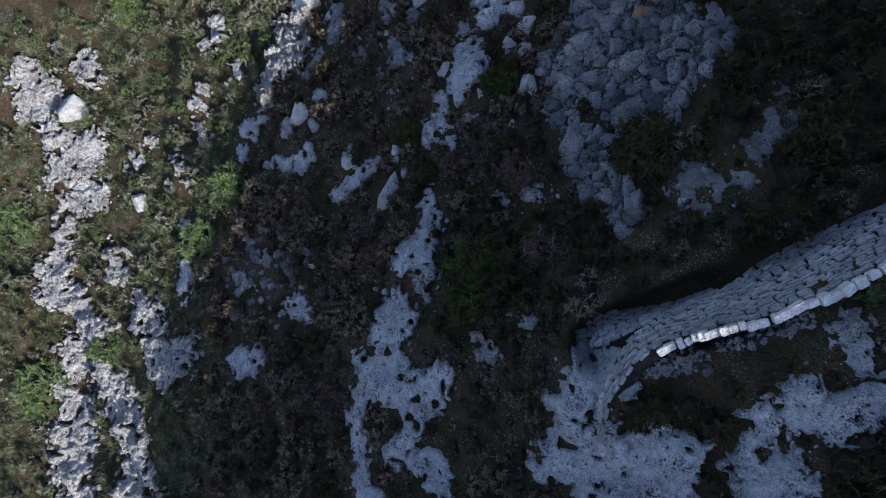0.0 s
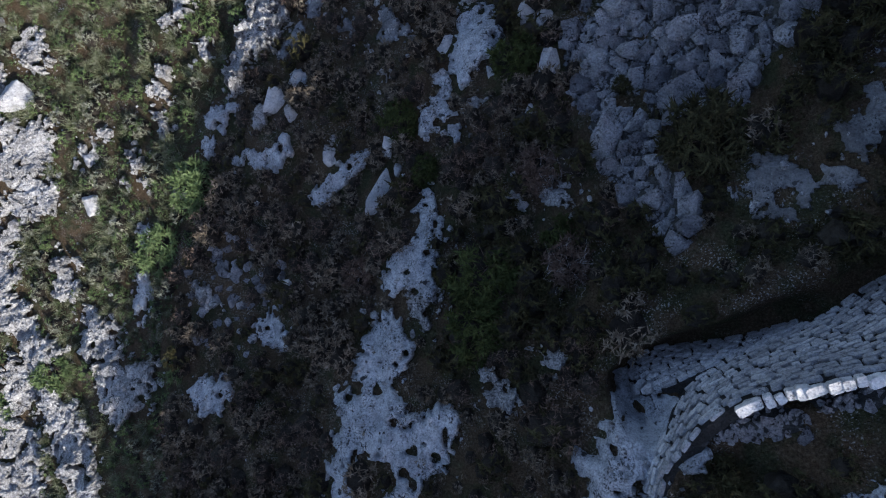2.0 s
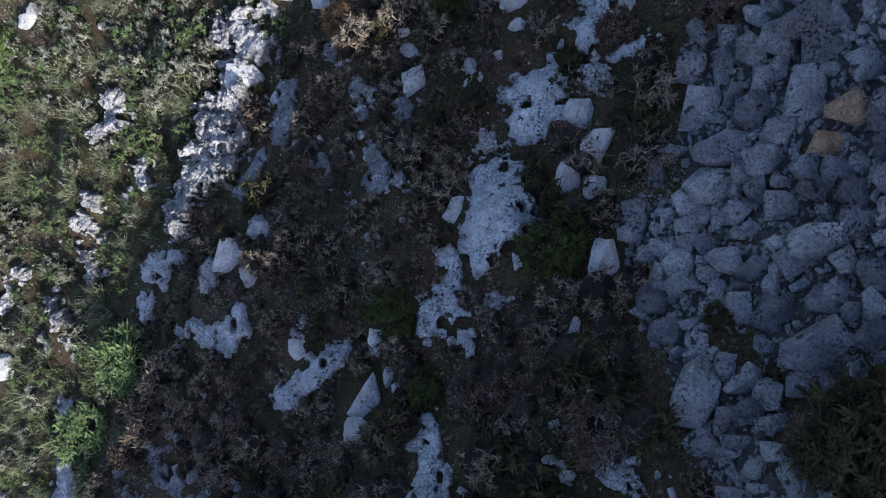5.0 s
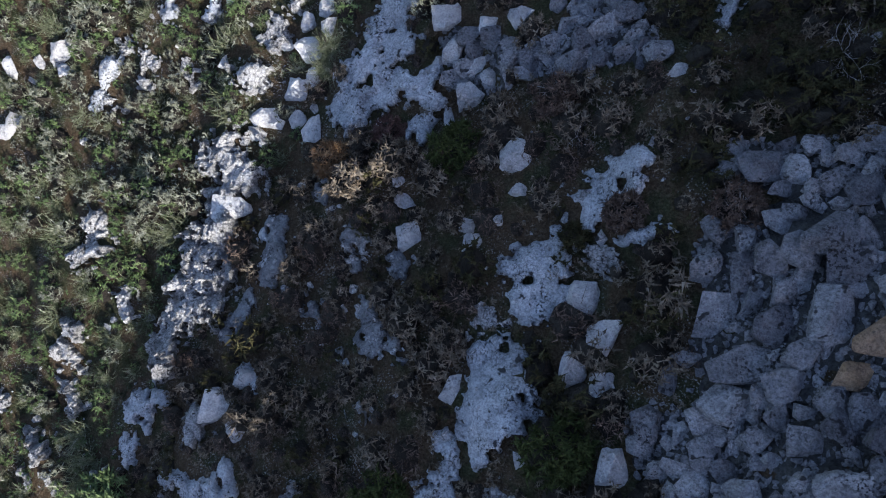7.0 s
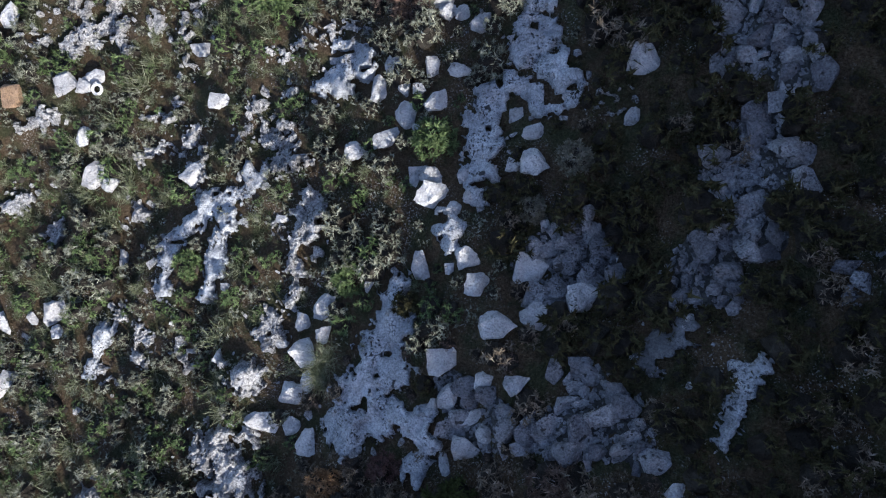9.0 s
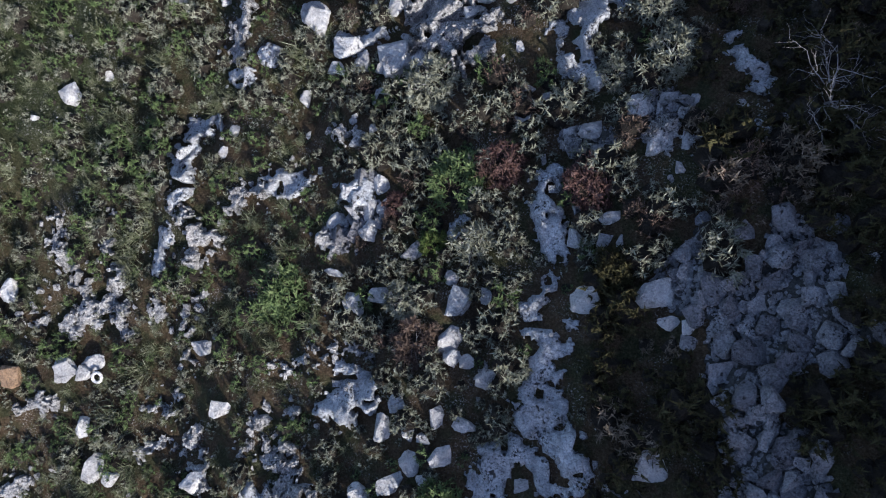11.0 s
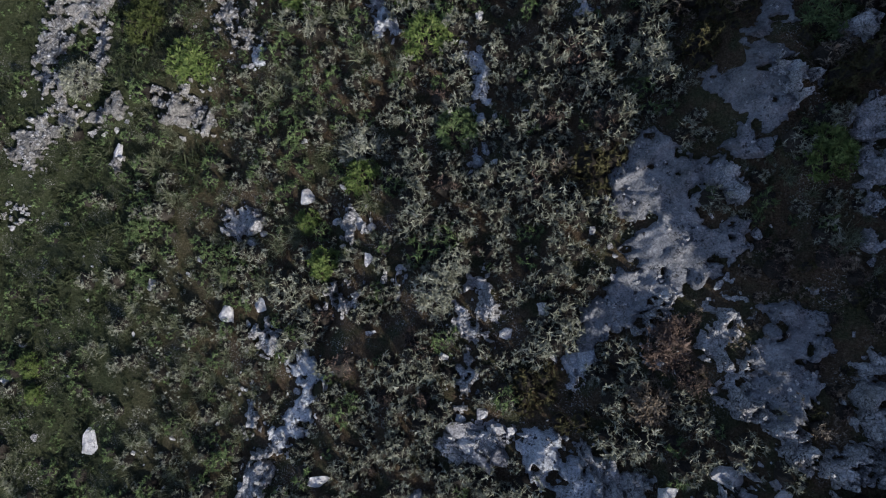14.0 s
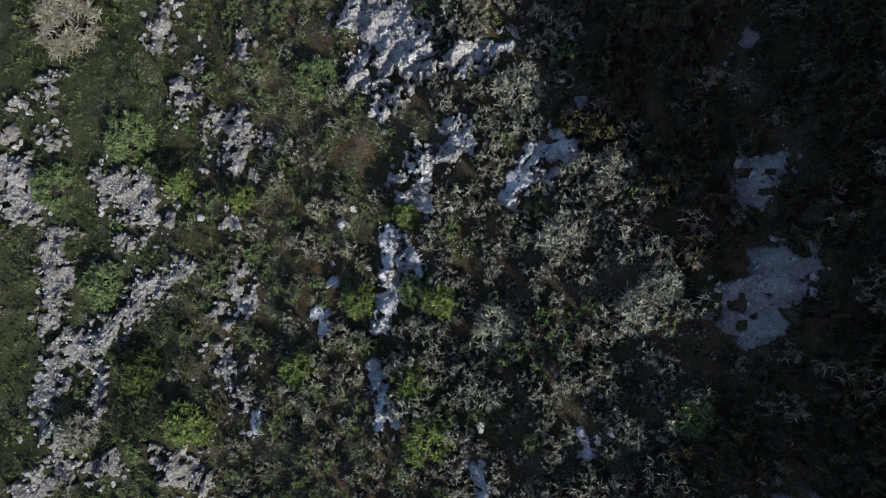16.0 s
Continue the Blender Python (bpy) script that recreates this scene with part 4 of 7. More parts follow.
outcrop([(10.50, 60.92, 0.28), (9.88, 60.79, 0.40), (9.69, 60.44, 0.40), (9.09, 59.61, 0.44), (9.31, 59.17, 0.40), (8.77, 58.51, 0.57), (8.06, 58.32, 0.41), (8.51, 57.82, 0.44), (9.48, 58.07, 0.47)], 0.08, "dusty_shaded", seed=159)
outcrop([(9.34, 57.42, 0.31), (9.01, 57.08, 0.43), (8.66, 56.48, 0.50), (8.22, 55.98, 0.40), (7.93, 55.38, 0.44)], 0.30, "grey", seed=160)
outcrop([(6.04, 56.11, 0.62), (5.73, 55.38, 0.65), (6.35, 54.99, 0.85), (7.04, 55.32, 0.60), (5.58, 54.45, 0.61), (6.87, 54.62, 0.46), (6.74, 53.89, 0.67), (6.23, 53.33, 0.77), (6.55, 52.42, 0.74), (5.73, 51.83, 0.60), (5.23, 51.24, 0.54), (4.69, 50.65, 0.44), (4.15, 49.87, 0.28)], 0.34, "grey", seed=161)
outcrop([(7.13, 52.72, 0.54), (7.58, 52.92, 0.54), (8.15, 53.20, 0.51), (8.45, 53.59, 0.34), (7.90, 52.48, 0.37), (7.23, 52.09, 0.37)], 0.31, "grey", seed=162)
outcrop([(8.07, 55.55, 0.28), (8.06, 55.12, 0.36), (8.34, 54.85, 0.22)], 0.23, "crag", seed=163)
outcrop([(9.67, 58.37, 0.24), (9.60, 57.84, 0.29)], 0.21, "crag", seed=164)
outcrop([(6.66, 51.07, 0.31), (6.82, 51.62, 0.21)], 0.22, "crag", seed=165)
outcrop([(5.65, 50.35, 0.30), (6.17, 49.36, 0.23)], 0.22, "crag", seed=166)
outcrop([(11.94, 56.88, 0.42), (11.63, 56.22, 0.37), (11.86, 55.55, 0.38), (11.68, 54.89, 0.33), (11.89, 54.24, 0.25), (11.84, 53.25, 0.27)], 0.24, "crag", seed=167)
outcrop([(11.53, 59.55, 0.20), (11.79, 59.68, 0.23), (12.16, 59.76, 0.21)], 0.20, "crag", seed=168)
outcrop([(-19.57, 57.92, 0.36), (-19.37, 57.15, 0.31)], 0.21, "lace", seed=169)
outcrop([(-20.17, 54.86, 0.31), (-19.66, 54.61, 0.28)], 0.22, "crag", seed=170)
outcrop([(3.62, 49.25, 0.24), (3.77, 48.53, 0.20)], 0.23, seed=171)
outcrop([(-4.90, 79.93, 0.58), (-3.92, 79.77, 0.91), (-2.75, 79.18, 0.95), (-1.86, 78.48, 0.68), (-2.74, 78.04, 0.84), (-3.98, 78.61, 0.71), (-4.33, 77.71, 0.68), (-4.44, 76.54, 0.57)], 0.30, "crag", seed=172)
outcrop([(-3.50, 75.25, 0.50), (-2.73, 75.64, 0.52), (-1.99, 76.04, 0.43), (-1.26, 76.42, 0.37)], 0.27, "crag", seed=173)
outcrop([(0.03, 76.24, 0.31), (0.60, 76.69, 0.44), (1.28, 76.98, 0.41), (2.07, 77.30, 0.30)], 0.28, seed=174)
outcrop([(-0.33, 73.84, 0.36), (0.01, 73.35, 0.57), (0.35, 72.99, 0.41), (-0.67, 73.11, 0.31)], 0.28, "crag", seed=175)
outcrop([(-1.74, 73.19, 0.48), (-1.98, 72.61, 0.31)], 0.26, "crag", seed=176)
outcrop([(-2.34, 71.87, 0.43), (-1.85, 71.28, 0.66), (-1.14, 70.77, 0.36), (-2.21, 70.82, 0.31)], 0.30, "crag", seed=177)
outcrop([(4.09, 72.65, 0.43), (3.56, 73.13, 0.39), (2.91, 72.77, 0.44), (2.60, 72.25, 0.39), (2.26, 71.60, 0.49), (1.95, 70.96, 0.40)], 0.30, seed=178)
outcrop([(3.73, 72.29, 0.41), (3.11, 71.79, 0.34)], 0.24, "crag", seed=179)
outcrop([(-3.08, 69.55, 0.48), (-2.94, 68.71, 0.42), (-2.93, 67.89, 0.48), (-3.04, 67.19, 0.48), (-3.16, 66.25, 0.42), (-3.29, 65.77, 0.31)], 0.29, seed=180)
outcrop([(-2.02, 68.70, 0.36), (-1.85, 68.12, 0.25)], 0.26, seed=181)
outcrop([(-5.16, 70.18, 0.24), (-5.40, 68.86, 0.21), (-5.48, 67.64, 0.24)], 0.23, seed=182)
outcrop([(-5.99, 66.21, 0.37), (-5.87, 65.61, 0.26)], 0.26, seed=183)
outcrop([(-3.64, 64.14, 0.31), (-3.45, 63.68, 0.39), (-3.38, 63.21, 0.47), (-2.99, 62.44, 0.46), (-2.58, 62.01, 0.28)], 0.29, seed=184)
outcrop([(-3.28, 62.11, 0.28)], 0.24, seed=185)
outcrop([(10.37, 71.63, 0.38), (9.90, 71.47, 0.65), (9.57, 70.92, 0.61), (9.29, 71.14, 0.30)], 0.08, "dusty_shaded", seed=186)
outcrop([(10.95, 68.82, 0.23), (10.75, 68.29, 0.37), (9.98, 68.29, 0.64), (9.53, 67.56, 0.68), (10.21, 67.48, 0.55), (9.32, 66.72, 0.56), (10.03, 66.37, 0.46), (9.54, 66.09, 0.38), (8.90, 66.53, 0.30), (8.48, 66.37, 0.26)], 0.08, "dusty_shaded", seed=187)
outcrop([(4.72, 74.68, 0.33), (4.42, 74.46, 0.24)], 0.08, "dusty_shaded", seed=188)
outcrop([(9.71, 76.04, 0.40)], 0.08, "dusty_shaded", seed=189)
outcrop([(4.29, 62.34, 0.25), (4.36, 61.76, 0.27)], 0.24, seed=190)
outcrop([(-21.36, 76.03, 0.43), (-21.18, 76.58, 0.70), (-20.71, 77.22, 0.70), (-20.19, 76.82, 0.46)], 0.26, "lace", seed=191)
outcrop([(-19.72, 74.82, 0.52), (-19.94, 74.39, 0.36)], 0.24, "lace", seed=192)
outcrop([(-21.90, 72.02, 0.68), (-21.22, 71.32, 0.77), (-21.61, 70.84, 0.58)], 0.26, "lace", seed=193)
outcrop([(-21.82, 74.74, 0.43)], 0.22, "lace", seed=194)
outcrop([(-17.19, 72.37, 0.55), (-16.53, 72.03, 0.86), (-15.93, 71.61, 0.82), (-15.31, 71.22, 0.63), (-14.64, 70.93, 0.35)], 0.26, "lace", seed=195)
outcrop([(-14.51, 81.18, 0.47), (-14.82, 80.46, 0.57), (-14.84, 79.30, 0.46)], 0.26, "lace", seed=196)
outcrop([(-12.70, 78.36, 0.39), (-13.83, 77.27, 0.75), (-12.90, 76.59, 0.52), (-13.46, 76.05, 0.45)], 0.26, "lace", seed=197)
outcrop([(-10.20, 78.87, 0.57)], 0.26, "lace", seed=198)
outcrop([(-10.28, 75.33, 0.35), (-10.07, 74.55, 0.47)], 0.23, "lace", seed=199)
outcrop([(-8.77, 74.26, 0.40)], 0.22, "lace", seed=200)
outcrop([(-12.01, 74.60, 0.38)], 0.21, "lace", seed=201)
outcrop([(-11.57, 73.04, 0.35)], 0.21, "lace", seed=202)
outcrop([(-9.38, 72.54, 0.34), (-9.13, 71.93, 0.34)], 0.20, "lace", seed=203)
outcrop([(-12.22, 68.53, 0.40), (-12.76, 68.01, 0.46), (-13.66, 67.75, 0.40), (-14.43, 67.36, 0.53), (-14.98, 66.84, 0.59), (-15.32, 66.33, 0.40), (-15.87, 65.67, 0.40), (-16.22, 65.02, 0.43), (-16.94, 64.62, 0.53), (-17.99, 64.73, 0.41)], 0.26, "lace", seed=204)
outcrop([(-16.94, 64.62, 0.46), (-17.05, 63.72, 0.46), (-16.70, 62.91, 0.46), (-16.29, 62.19, 0.40), (-16.33, 61.53, 0.31)], 0.23, "lace", seed=205)
outcrop([(-19.67, 69.78, 0.32), (-19.25, 69.73, 0.42), (-19.30, 68.43, 0.32), (-19.14, 67.36, 0.35), (-19.09, 66.16, 0.32), (-19.63, 65.58, 0.32)], 0.22, "lace", seed=206)
outcrop([(-15.27, 69.21, 0.32), (-15.90, 69.48, 0.35)], 0.21, "lace", seed=207)
outcrop([(-18.88, 63.95, 0.41), (-18.86, 62.93, 0.34), (-19.34, 62.61, 0.34), (-19.26, 61.43, 0.34), (-18.90, 60.87, 0.31)], 0.22, "lace", seed=208)
outcrop([(-9.57, 67.12, 0.39), (-9.70, 66.36, 0.30)], 0.22, "lace", seed=209)
outcrop([(-10.58, 66.09, 0.25), (-10.61, 64.59, 0.33), (-10.37, 63.63, 0.30), (-10.01, 62.94, 0.36), (-9.20, 62.61, 0.35)], 0.21, "lace", seed=210)
outcrop([(-8.84, 61.92, 0.44), (-8.69, 61.38, 0.29)], 0.28, seed=211)
outcrop([(-18.18, 59.51, 0.54), (-19.11, 58.80, 0.54), (-16.93, 59.36, 0.40)], 0.25, "lace", seed=212)
outcrop([(-19.54, 58.28, 0.42)], 0.22, "lace", seed=213)

outcrop([(-7.74, 12.24, 0.66), (-8.07, 11.30, 1.04), (-8.25, 10.19, 1.02), (-9.04, 9.25, 0.84), (-9.46, 8.21, 0.66)], 0.6, "crag", 611)
outcrop([(-7.48, 14.91, 0.86), (-7.03, 13.93, 0.75), (-7.53, 13.19, 0.66)], 0.35, "crag", 612)
outcrop([(3.84, 43.93, 0.93), (4.65, 43.52, 1.00), (3.60, 42.81, 0.82), (5.24, 45.17, 0.82), (4.63, 45.83, 0.66)], 0.5, "crag", 613)
outcrop([(-0.45, 40.73, 0.99), (1.07, 39.44, 0.85), (0.53, 41.72, 0.68)], 0.4, "crag", 614)
outcrop([(8.33, 46.24, 0.21), (7.83, 45.82, 0.25)], 0.50, "crag", 621)
outcrop([(8.09, 45.27, 0.27), (7.65, 44.87, 0.36)], 0.50, "crag", 622)
outcrop([(9.44, 47.73, 0.25), (9.68, 47.01, 0.32)], 0.50, "crag", 623)
outcrop([(10.38, 46.67, 0.30), (10.95, 46.80, 0.38), (11.32, 46.94, 0.25)], 0.50, "crag", 624)
outcrop([(10.05, 45.58, 0.32), (9.49, 45.37, 0.30)], 0.50, "crag", 625)
outcrop([(11.47, 48.75, 0.34), (11.49, 48.02, 0.34)], 0.50, "crag", 626)
outcrop([(8.13, 49.09, 0.37), (8.28, 48.38, 0.28)], 0.50, "crag", 627)
outcrop([(6.32, 35.83, 0.34), (6.84, 35.70, 0.25)], 0.50, "crag", 628)
outcrop([(6.83, 36.78, 0.32), (6.14, 36.86, 0.27)], 0.50, "crag", 629)
outcrop([(9.57, 58.38, 0.27), (9.83, 57.97, 0.35)], 0.50, "crag", 630)
outcrop([(8.19, 55.30, 0.30), (8.09, 54.80, 0.25)], 0.50, "crag", 631)
outcrop([(11.84, 59.63, 0.29), (11.94, 55.33, 0.30)], 0.50, "crag", 632)
outcrop([(1.06, 8.87, 0.64), (1.15, 7.89, 1.02), (0.75, 6.89, 0.69)], 0.35, "slab", 633)
outcrop([(-22.04, 72.70, 1.00), (-20.83, 71.39, 1.00)], 0.22, "lace", 641)
outcrop([(-17.02, 72.71, 0.69), (-15.77, 71.76, 1.23), (-14.84, 70.99, 0.92)], 0.25, "lace", 642)
outcrop([(-19.49, 69.75, 0.69), (-19.23, 68.06, 0.63), (-19.13, 66.37, 0.48), (-19.60, 65.57, 0.44)], 0.22, "lace", 643)
outcrop([(-18.66, 68.04, 0.44), (-17.04, 68.25, 0.39)], 0.22, "lace", 644)
outcrop([(-14.41, 67.46, 0.81), (-12.69, 68.16, 0.52)], 0.22, "lace", 645)
outcrop([(-14.86, 66.37, 0.57), (-16.09, 65.20, 0.62), (-17.29, 64.55, 0.86), (-18.70, 64.04, 0.57)], 0.22, "lace", 646)
outcrop([(-16.76, 63.76, 0.62), (-16.26, 62.28, 0.47), (-16.47, 61.23, 0.37)], 0.22, "lace", 647)
outcrop([(-18.91, 62.84, 0.62), (-19.30, 61.65, 0.66), (-18.51, 60.59, 0.55), (-18.04, 59.56, 0.56), (-17.03, 59.30, 0.56), (-15.55, 59.70, 0.41)], 0.22, "lace", 648)
outcrop([(-18.87, 59.06, 0.65), (-19.50, 57.93, 0.64)], 0.22, "lace", 649)
outcrop([(-10.14, 67.36, 0.42), (-9.87, 66.70, 0.60)], 0.22, "lace", 650)
outcrop([(-10.89, 64.79, 0.37), (-10.38, 63.46, 0.50), (-9.36, 62.55, 0.58)], 0.25, "lace", 651)
outcrop([(-12.54, 59.82, 0.72), (-12.09, 59.32, 0.90), (-11.36, 58.70, 0.58)], 0.25, "lace", 652)
outcrop([(-5.49, 12.49, 0.32), (-5.50, 11.42, 0.42), (-5.72, 10.62, 0.32)], 0.3, "grey", 661)
outcrop([(-6.30, 9.82, 0.43), (-6.90, 9.02, 0.39)], 0.25, "grey", 662)
outcrop([(-3.96, 10.33, 0.27), (-4.02, 9.50, 0.34)], 0.25, "grey", 663)
outcrop([(-2.83, 12.10, 0.26), (-2.58, 11.20, 0.18), (-2.48, 10.01, 0.22), (-2.21, 9.08, 0.44)], 0.3, "grey", 664)
outcrop([(-3.94, 13.41, 0.38)], 0.25, "grey", 665)
outcrop([(-1.50, 11.21, 0.32), (-1.61, 8.92, 0.34)], 0.25, "grey", 666)
outcrop([(-4.35, 79.57, 0.87), (-2.75, 78.68, 1.05), (-1.74, 77.00, 0.92), (-3.00, 76.96, 0.73)], 0.4, "crag", 671)
outcrop([(-0.31, 76.68, 0.55), (0.83, 77.15, 0.47), (1.74, 77.58, 0.35)], 0.4, "crag", 672)
outcrop([(0.01, 73.47, 0.50), (-1.03, 72.55, 0.56), (-1.85, 71.16, 0.56), (-2.34, 69.30, 0.48), (-2.57, 67.65, 0.44)], 0.4, "crag", 673)
outcrop([(-16.19, 72.09, 0.74), (-14.84, 71.64, 0.78), (-13.85, 70.96, 0.55)], 0.25, "lace", 674)
outcrop([(-11.19, 75.27, 0.55), (-10.25, 74.63, 0.59), (-10.42, 73.12, 0.40)], 0.25, "lace", 675)
outcrop([(-10.37, 70.20, 0.39), (-10.00, 68.39, 0.43), (-10.60, 66.08, 0.48), (-9.79, 64.11, 0.43)], 0.25, "lace", 676)

# ---- loose boulders ----

boulder(-4.54, 41.11, 0.94, 1.15, 40, 0.8)
boulder(-1.66, 39.41, 1.21, 1.11, 20, 0.8)
boulder(-1.97, 39.11, 0.81, 0.91, 70, 0.8)
boulder(1.37, 41.43, 0.76, 1.14, 10, 0.8)
boulder(-21.62, 8.13, 1.72, 1.49, 9, 0.58)
boulder(-16.94, 2.56, 0.89, 0.95, 185, 0.62)
boulder(-7.09, 12.93, 1.25, 0.89, -6, 0.52)
boulder(-17.24, 4.83, 0.64, 0.64, 185, 0.64)
boulder(3.46, 6.79, 0.71, 1.07, 16, 0.70)
boulder(2.86, 5.17, 0.28, 0.52, -12, 0.56)
boulder(-2.41, 2.97, 0.82, 1.23, 170, 0.57)
boulder(-2.66, 2.07, 0.77, 0.61, 4, 0.71)
boulder(-4.61, 4.05, 0.48, 0.75, 16, 0.55)
boulder(-6.22, 7.64, 0.63, 0.68, -12, 0.71)
boulder(-6.46, 6.23, 0.51, 0.73, 16, 0.70)
boulder(7.96, -3.62, 0.30, 0.47, 9, 0.54, "scree")
boulder(7.53, -3.70, 0.24, 0.24, 16, 0.66, "scree")
boulder(-7.25, 6.88, 0.89, 1.08, 170, 0.52)
boulder(-1.80, 3.46, 0.30, 0.53, 170, 0.67)
boulder(-1.54, 3.20, 0.33, 0.25, 9, 0.54)
boulder(-2.14, 4.55, 0.47, 0.47, 352, 0.57)
boulder(0.10, 8.11, 0.82, 0.66, 16, 0.50)
boulder(2.88, 8.83, 0.62, 0.85, 16, 0.64)
boulder(3.48, 8.60, 0.69, 0.55, 16, 0.71)
boulder(3.68, 9.56, 0.89, 0.80, 9, 0.60)
boulder(1.61, 6.73, 0.23, 0.46, 16, 0.61)
boulder(3.25, 10.45, 0.79, 0.92, 4, 0.56)
boulder(-1.12, 12.01, 0.68, 0.76, 16, 0.70)
boulder(-1.22, 13.04, 0.62, 0.40, -12, 0.52)
boulder(0.64, 11.88, 0.58, 0.48, 352, 0.66)
boulder(-16.89, 16.18, 0.71, 0.62, 16, 0.63)
boulder(-15.78, 1.77, 0.31, 0.31, 352, 0.68)
boulder(2.56, 1.92, 0.42, 0.28, 4, 0.75)
boulder(4.49, 2.01, 0.18, 0.26, 9, 0.52)
boulder(-6.26, -1.01, 0.32, 0.54, 9, 0.66)
boulder(2.17, 5.74, 0.15, 0.30, 352, 0.57)
boulder(-13.38, 24.31, 0.76, 1.04, 170, 0.61)
boulder(-12.66, 23.93, 0.61, 0.54, 170, 0.66)
boulder(-9.01, 24.08, 0.99, 0.79, 9, 0.73)
boulder(-16.80, 18.67, 0.61, 0.87, -6, 0.71)
boulder(-15.72, 18.87, 0.43, 0.54, 9, 0.57)
boulder(-14.67, 19.10, 0.86, 0.90, 9, 0.53)
boulder(-14.47, 18.38, 0.51, 0.51, 4, 0.57)
boulder(-16.55, 16.48, 0.76, 0.61, -12, 0.51)
boulder(-11.89, 21.13, 0.32, 0.74, -6, 0.72)
boulder(-0.69, 21.05, 0.48, 0.86, 16, 0.68)
boulder(-2.32, 20.44, 0.32, 0.61, 170, 0.50)
boulder(0.69, 21.35, 0.62, 0.65, 16, 0.58)
boulder(0.20, 20.94, 0.33, 0.33, 4, 0.69)
boulder(0.96, 20.48, 0.77, 0.61, 185, 0.72)
boulder(-3.85, 19.64, 0.62, 0.82, -6, 0.57)
boulder(-4.61, 19.20, 0.52, 0.63, 9, 0.72)
boulder(-3.81, 18.76, 0.54, 0.65, 16, 0.53)
boulder(-4.57, 18.19, 0.85, 0.88, 185, 0.65)
boulder(-5.39, 18.39, 0.52, 0.34, 4, 0.58)
boulder(-4.91, 16.82, 0.73, 0.87, -12, 0.59)
boulder(-4.38, 17.21, 0.47, 0.69, 352, 0.54)
boulder(-5.93, 15.95, 1.10, 0.62, 170, 0.75)
boulder(-6.30, 15.50, 0.67, 0.44, -6, 0.61)
boulder(-4.31, 15.40, 0.60, 0.81, 9, 0.61)
boulder(-4.89, 15.85, 0.57, 0.57, 9, 0.53)
boulder(-6.73, 13.93, 0.66, 0.33, -12, 0.51)
boulder(-0.00, 18.24, 0.91, 0.75, 4, 0.65)
boulder(-0.33, 17.03, 0.41, 0.45, 4, 0.65)
boulder(0.16, 17.33, 0.55, 0.74, 352, 0.65)
boulder(1.09, 17.91, 0.56, 0.59, 170, 0.75)
boulder(1.89, 17.89, 0.66, 0.57, -6, 0.71)
boulder(0.58, 16.03, 0.72, 0.69, 16, 0.69)
boulder(1.16, 16.41, 0.53, 0.59, 185, 0.66)
boulder(0.86, 16.82, 0.63, 0.47, 9, 0.62)
boulder(1.53, 19.45, 1.00, 0.72, 9, 0.61)
boulder(2.51, 20.97, 0.97, 0.88, 352, 0.51)
boulder(2.53, 19.69, 0.74, 0.77, 185, 0.61)
boulder(3.78, 20.15, 0.91, 0.76, 185, 0.71)
boulder(1.82, 14.10, 0.87, 0.85, 352, 0.55)
boulder(0.59, 12.30, 0.54, 0.39, -12, 0.56)
boulder(-1.44, 13.57, 0.35, 0.29, 9, 0.63)
boulder(5.43, 15.91, 0.50, 0.34, 9, 0.60)
boulder(0.04, 15.37, 0.29, 0.77, 16, 0.54)
boulder(1.79, 13.19, 0.43, 0.32, -12, 0.72)
boulder(-7.55, 17.98, 0.31, 0.46, 170, 0.64)
boulder(1.31, 12.43, 0.23, 0.29, 185, 0.74)
boulder(3.23, 14.64, 0.20, 0.25, -12, 0.62)
boulder(-7.14, 8.99, 0.28, 0.25, -6, 0.61)
boulder(-14.68, 27.91, 0.93, 0.99, 4, 0.58)
boulder(-13.98, 27.79, 0.55, 0.55, 352, 0.70)
boulder(-13.61, 28.22, 0.77, 0.62, 170, 0.70)
boulder(-17.56, 30.92, 0.69, 0.92, 9, 0.66)
boulder(-17.19, 27.64, 1.01, 0.90, 16, 0.58, "rust")
boulder(-9.01, 28.89, 0.80, 0.53, 185, 0.74)
boulder(-8.13, 26.76, 0.72, 0.57, -6, 0.71)
boulder(-13.89, 25.81, 0.61, 0.74, 16, 0.74)
boulder(-1.60, 27.59, 0.59, 0.66, 9, 0.51)
boulder(-2.17, 26.73, 0.56, 0.89, 4, 0.69)
boulder(-1.21, 26.68, 0.51, 0.55, 16, 0.67)
boulder(-0.71, 26.60, 0.45, 0.32, -12, 0.72)
boulder(-1.17, 25.82, 0.79, 0.87, 352, 0.64)
boulder(-1.85, 25.13, 0.82, 0.62, 185, 0.73)
boulder(-2.89, 24.68, 0.70, 0.63, 9, 0.70)
boulder(-0.35, 27.35, 0.45, 0.61, 9, 0.73)
boulder(0.54, 27.10, 0.71, 0.42, -12, 0.65)
boulder(-0.26, 26.13, 0.71, 0.56, 16, 0.53)
boulder(-0.79, 25.32, 0.36, 0.32, 185, 0.72)
boulder(-0.34, 23.83, 0.66, 0.48, -12, 0.72)
boulder(-0.84, 23.83, 0.53, 0.60, 9, 0.54)
boulder(-0.33, 23.14, 1.09, 0.72, 170, 0.70)
boulder(0.81, 23.11, 0.47, 0.50, 352, 0.73)
boulder(0.26, 22.73, 0.50, 0.42, 352, 0.51)
boulder(0.60, 23.73, 0.41, 0.48, -12, 0.67)
boulder(5.47, 26.71, 0.83, 0.83, -6, 0.62)
boulder(2.64, 24.92, 0.66, 0.46, 16, 0.65)
boulder(2.20, 25.51, 0.42, 0.51, 4, 0.51)
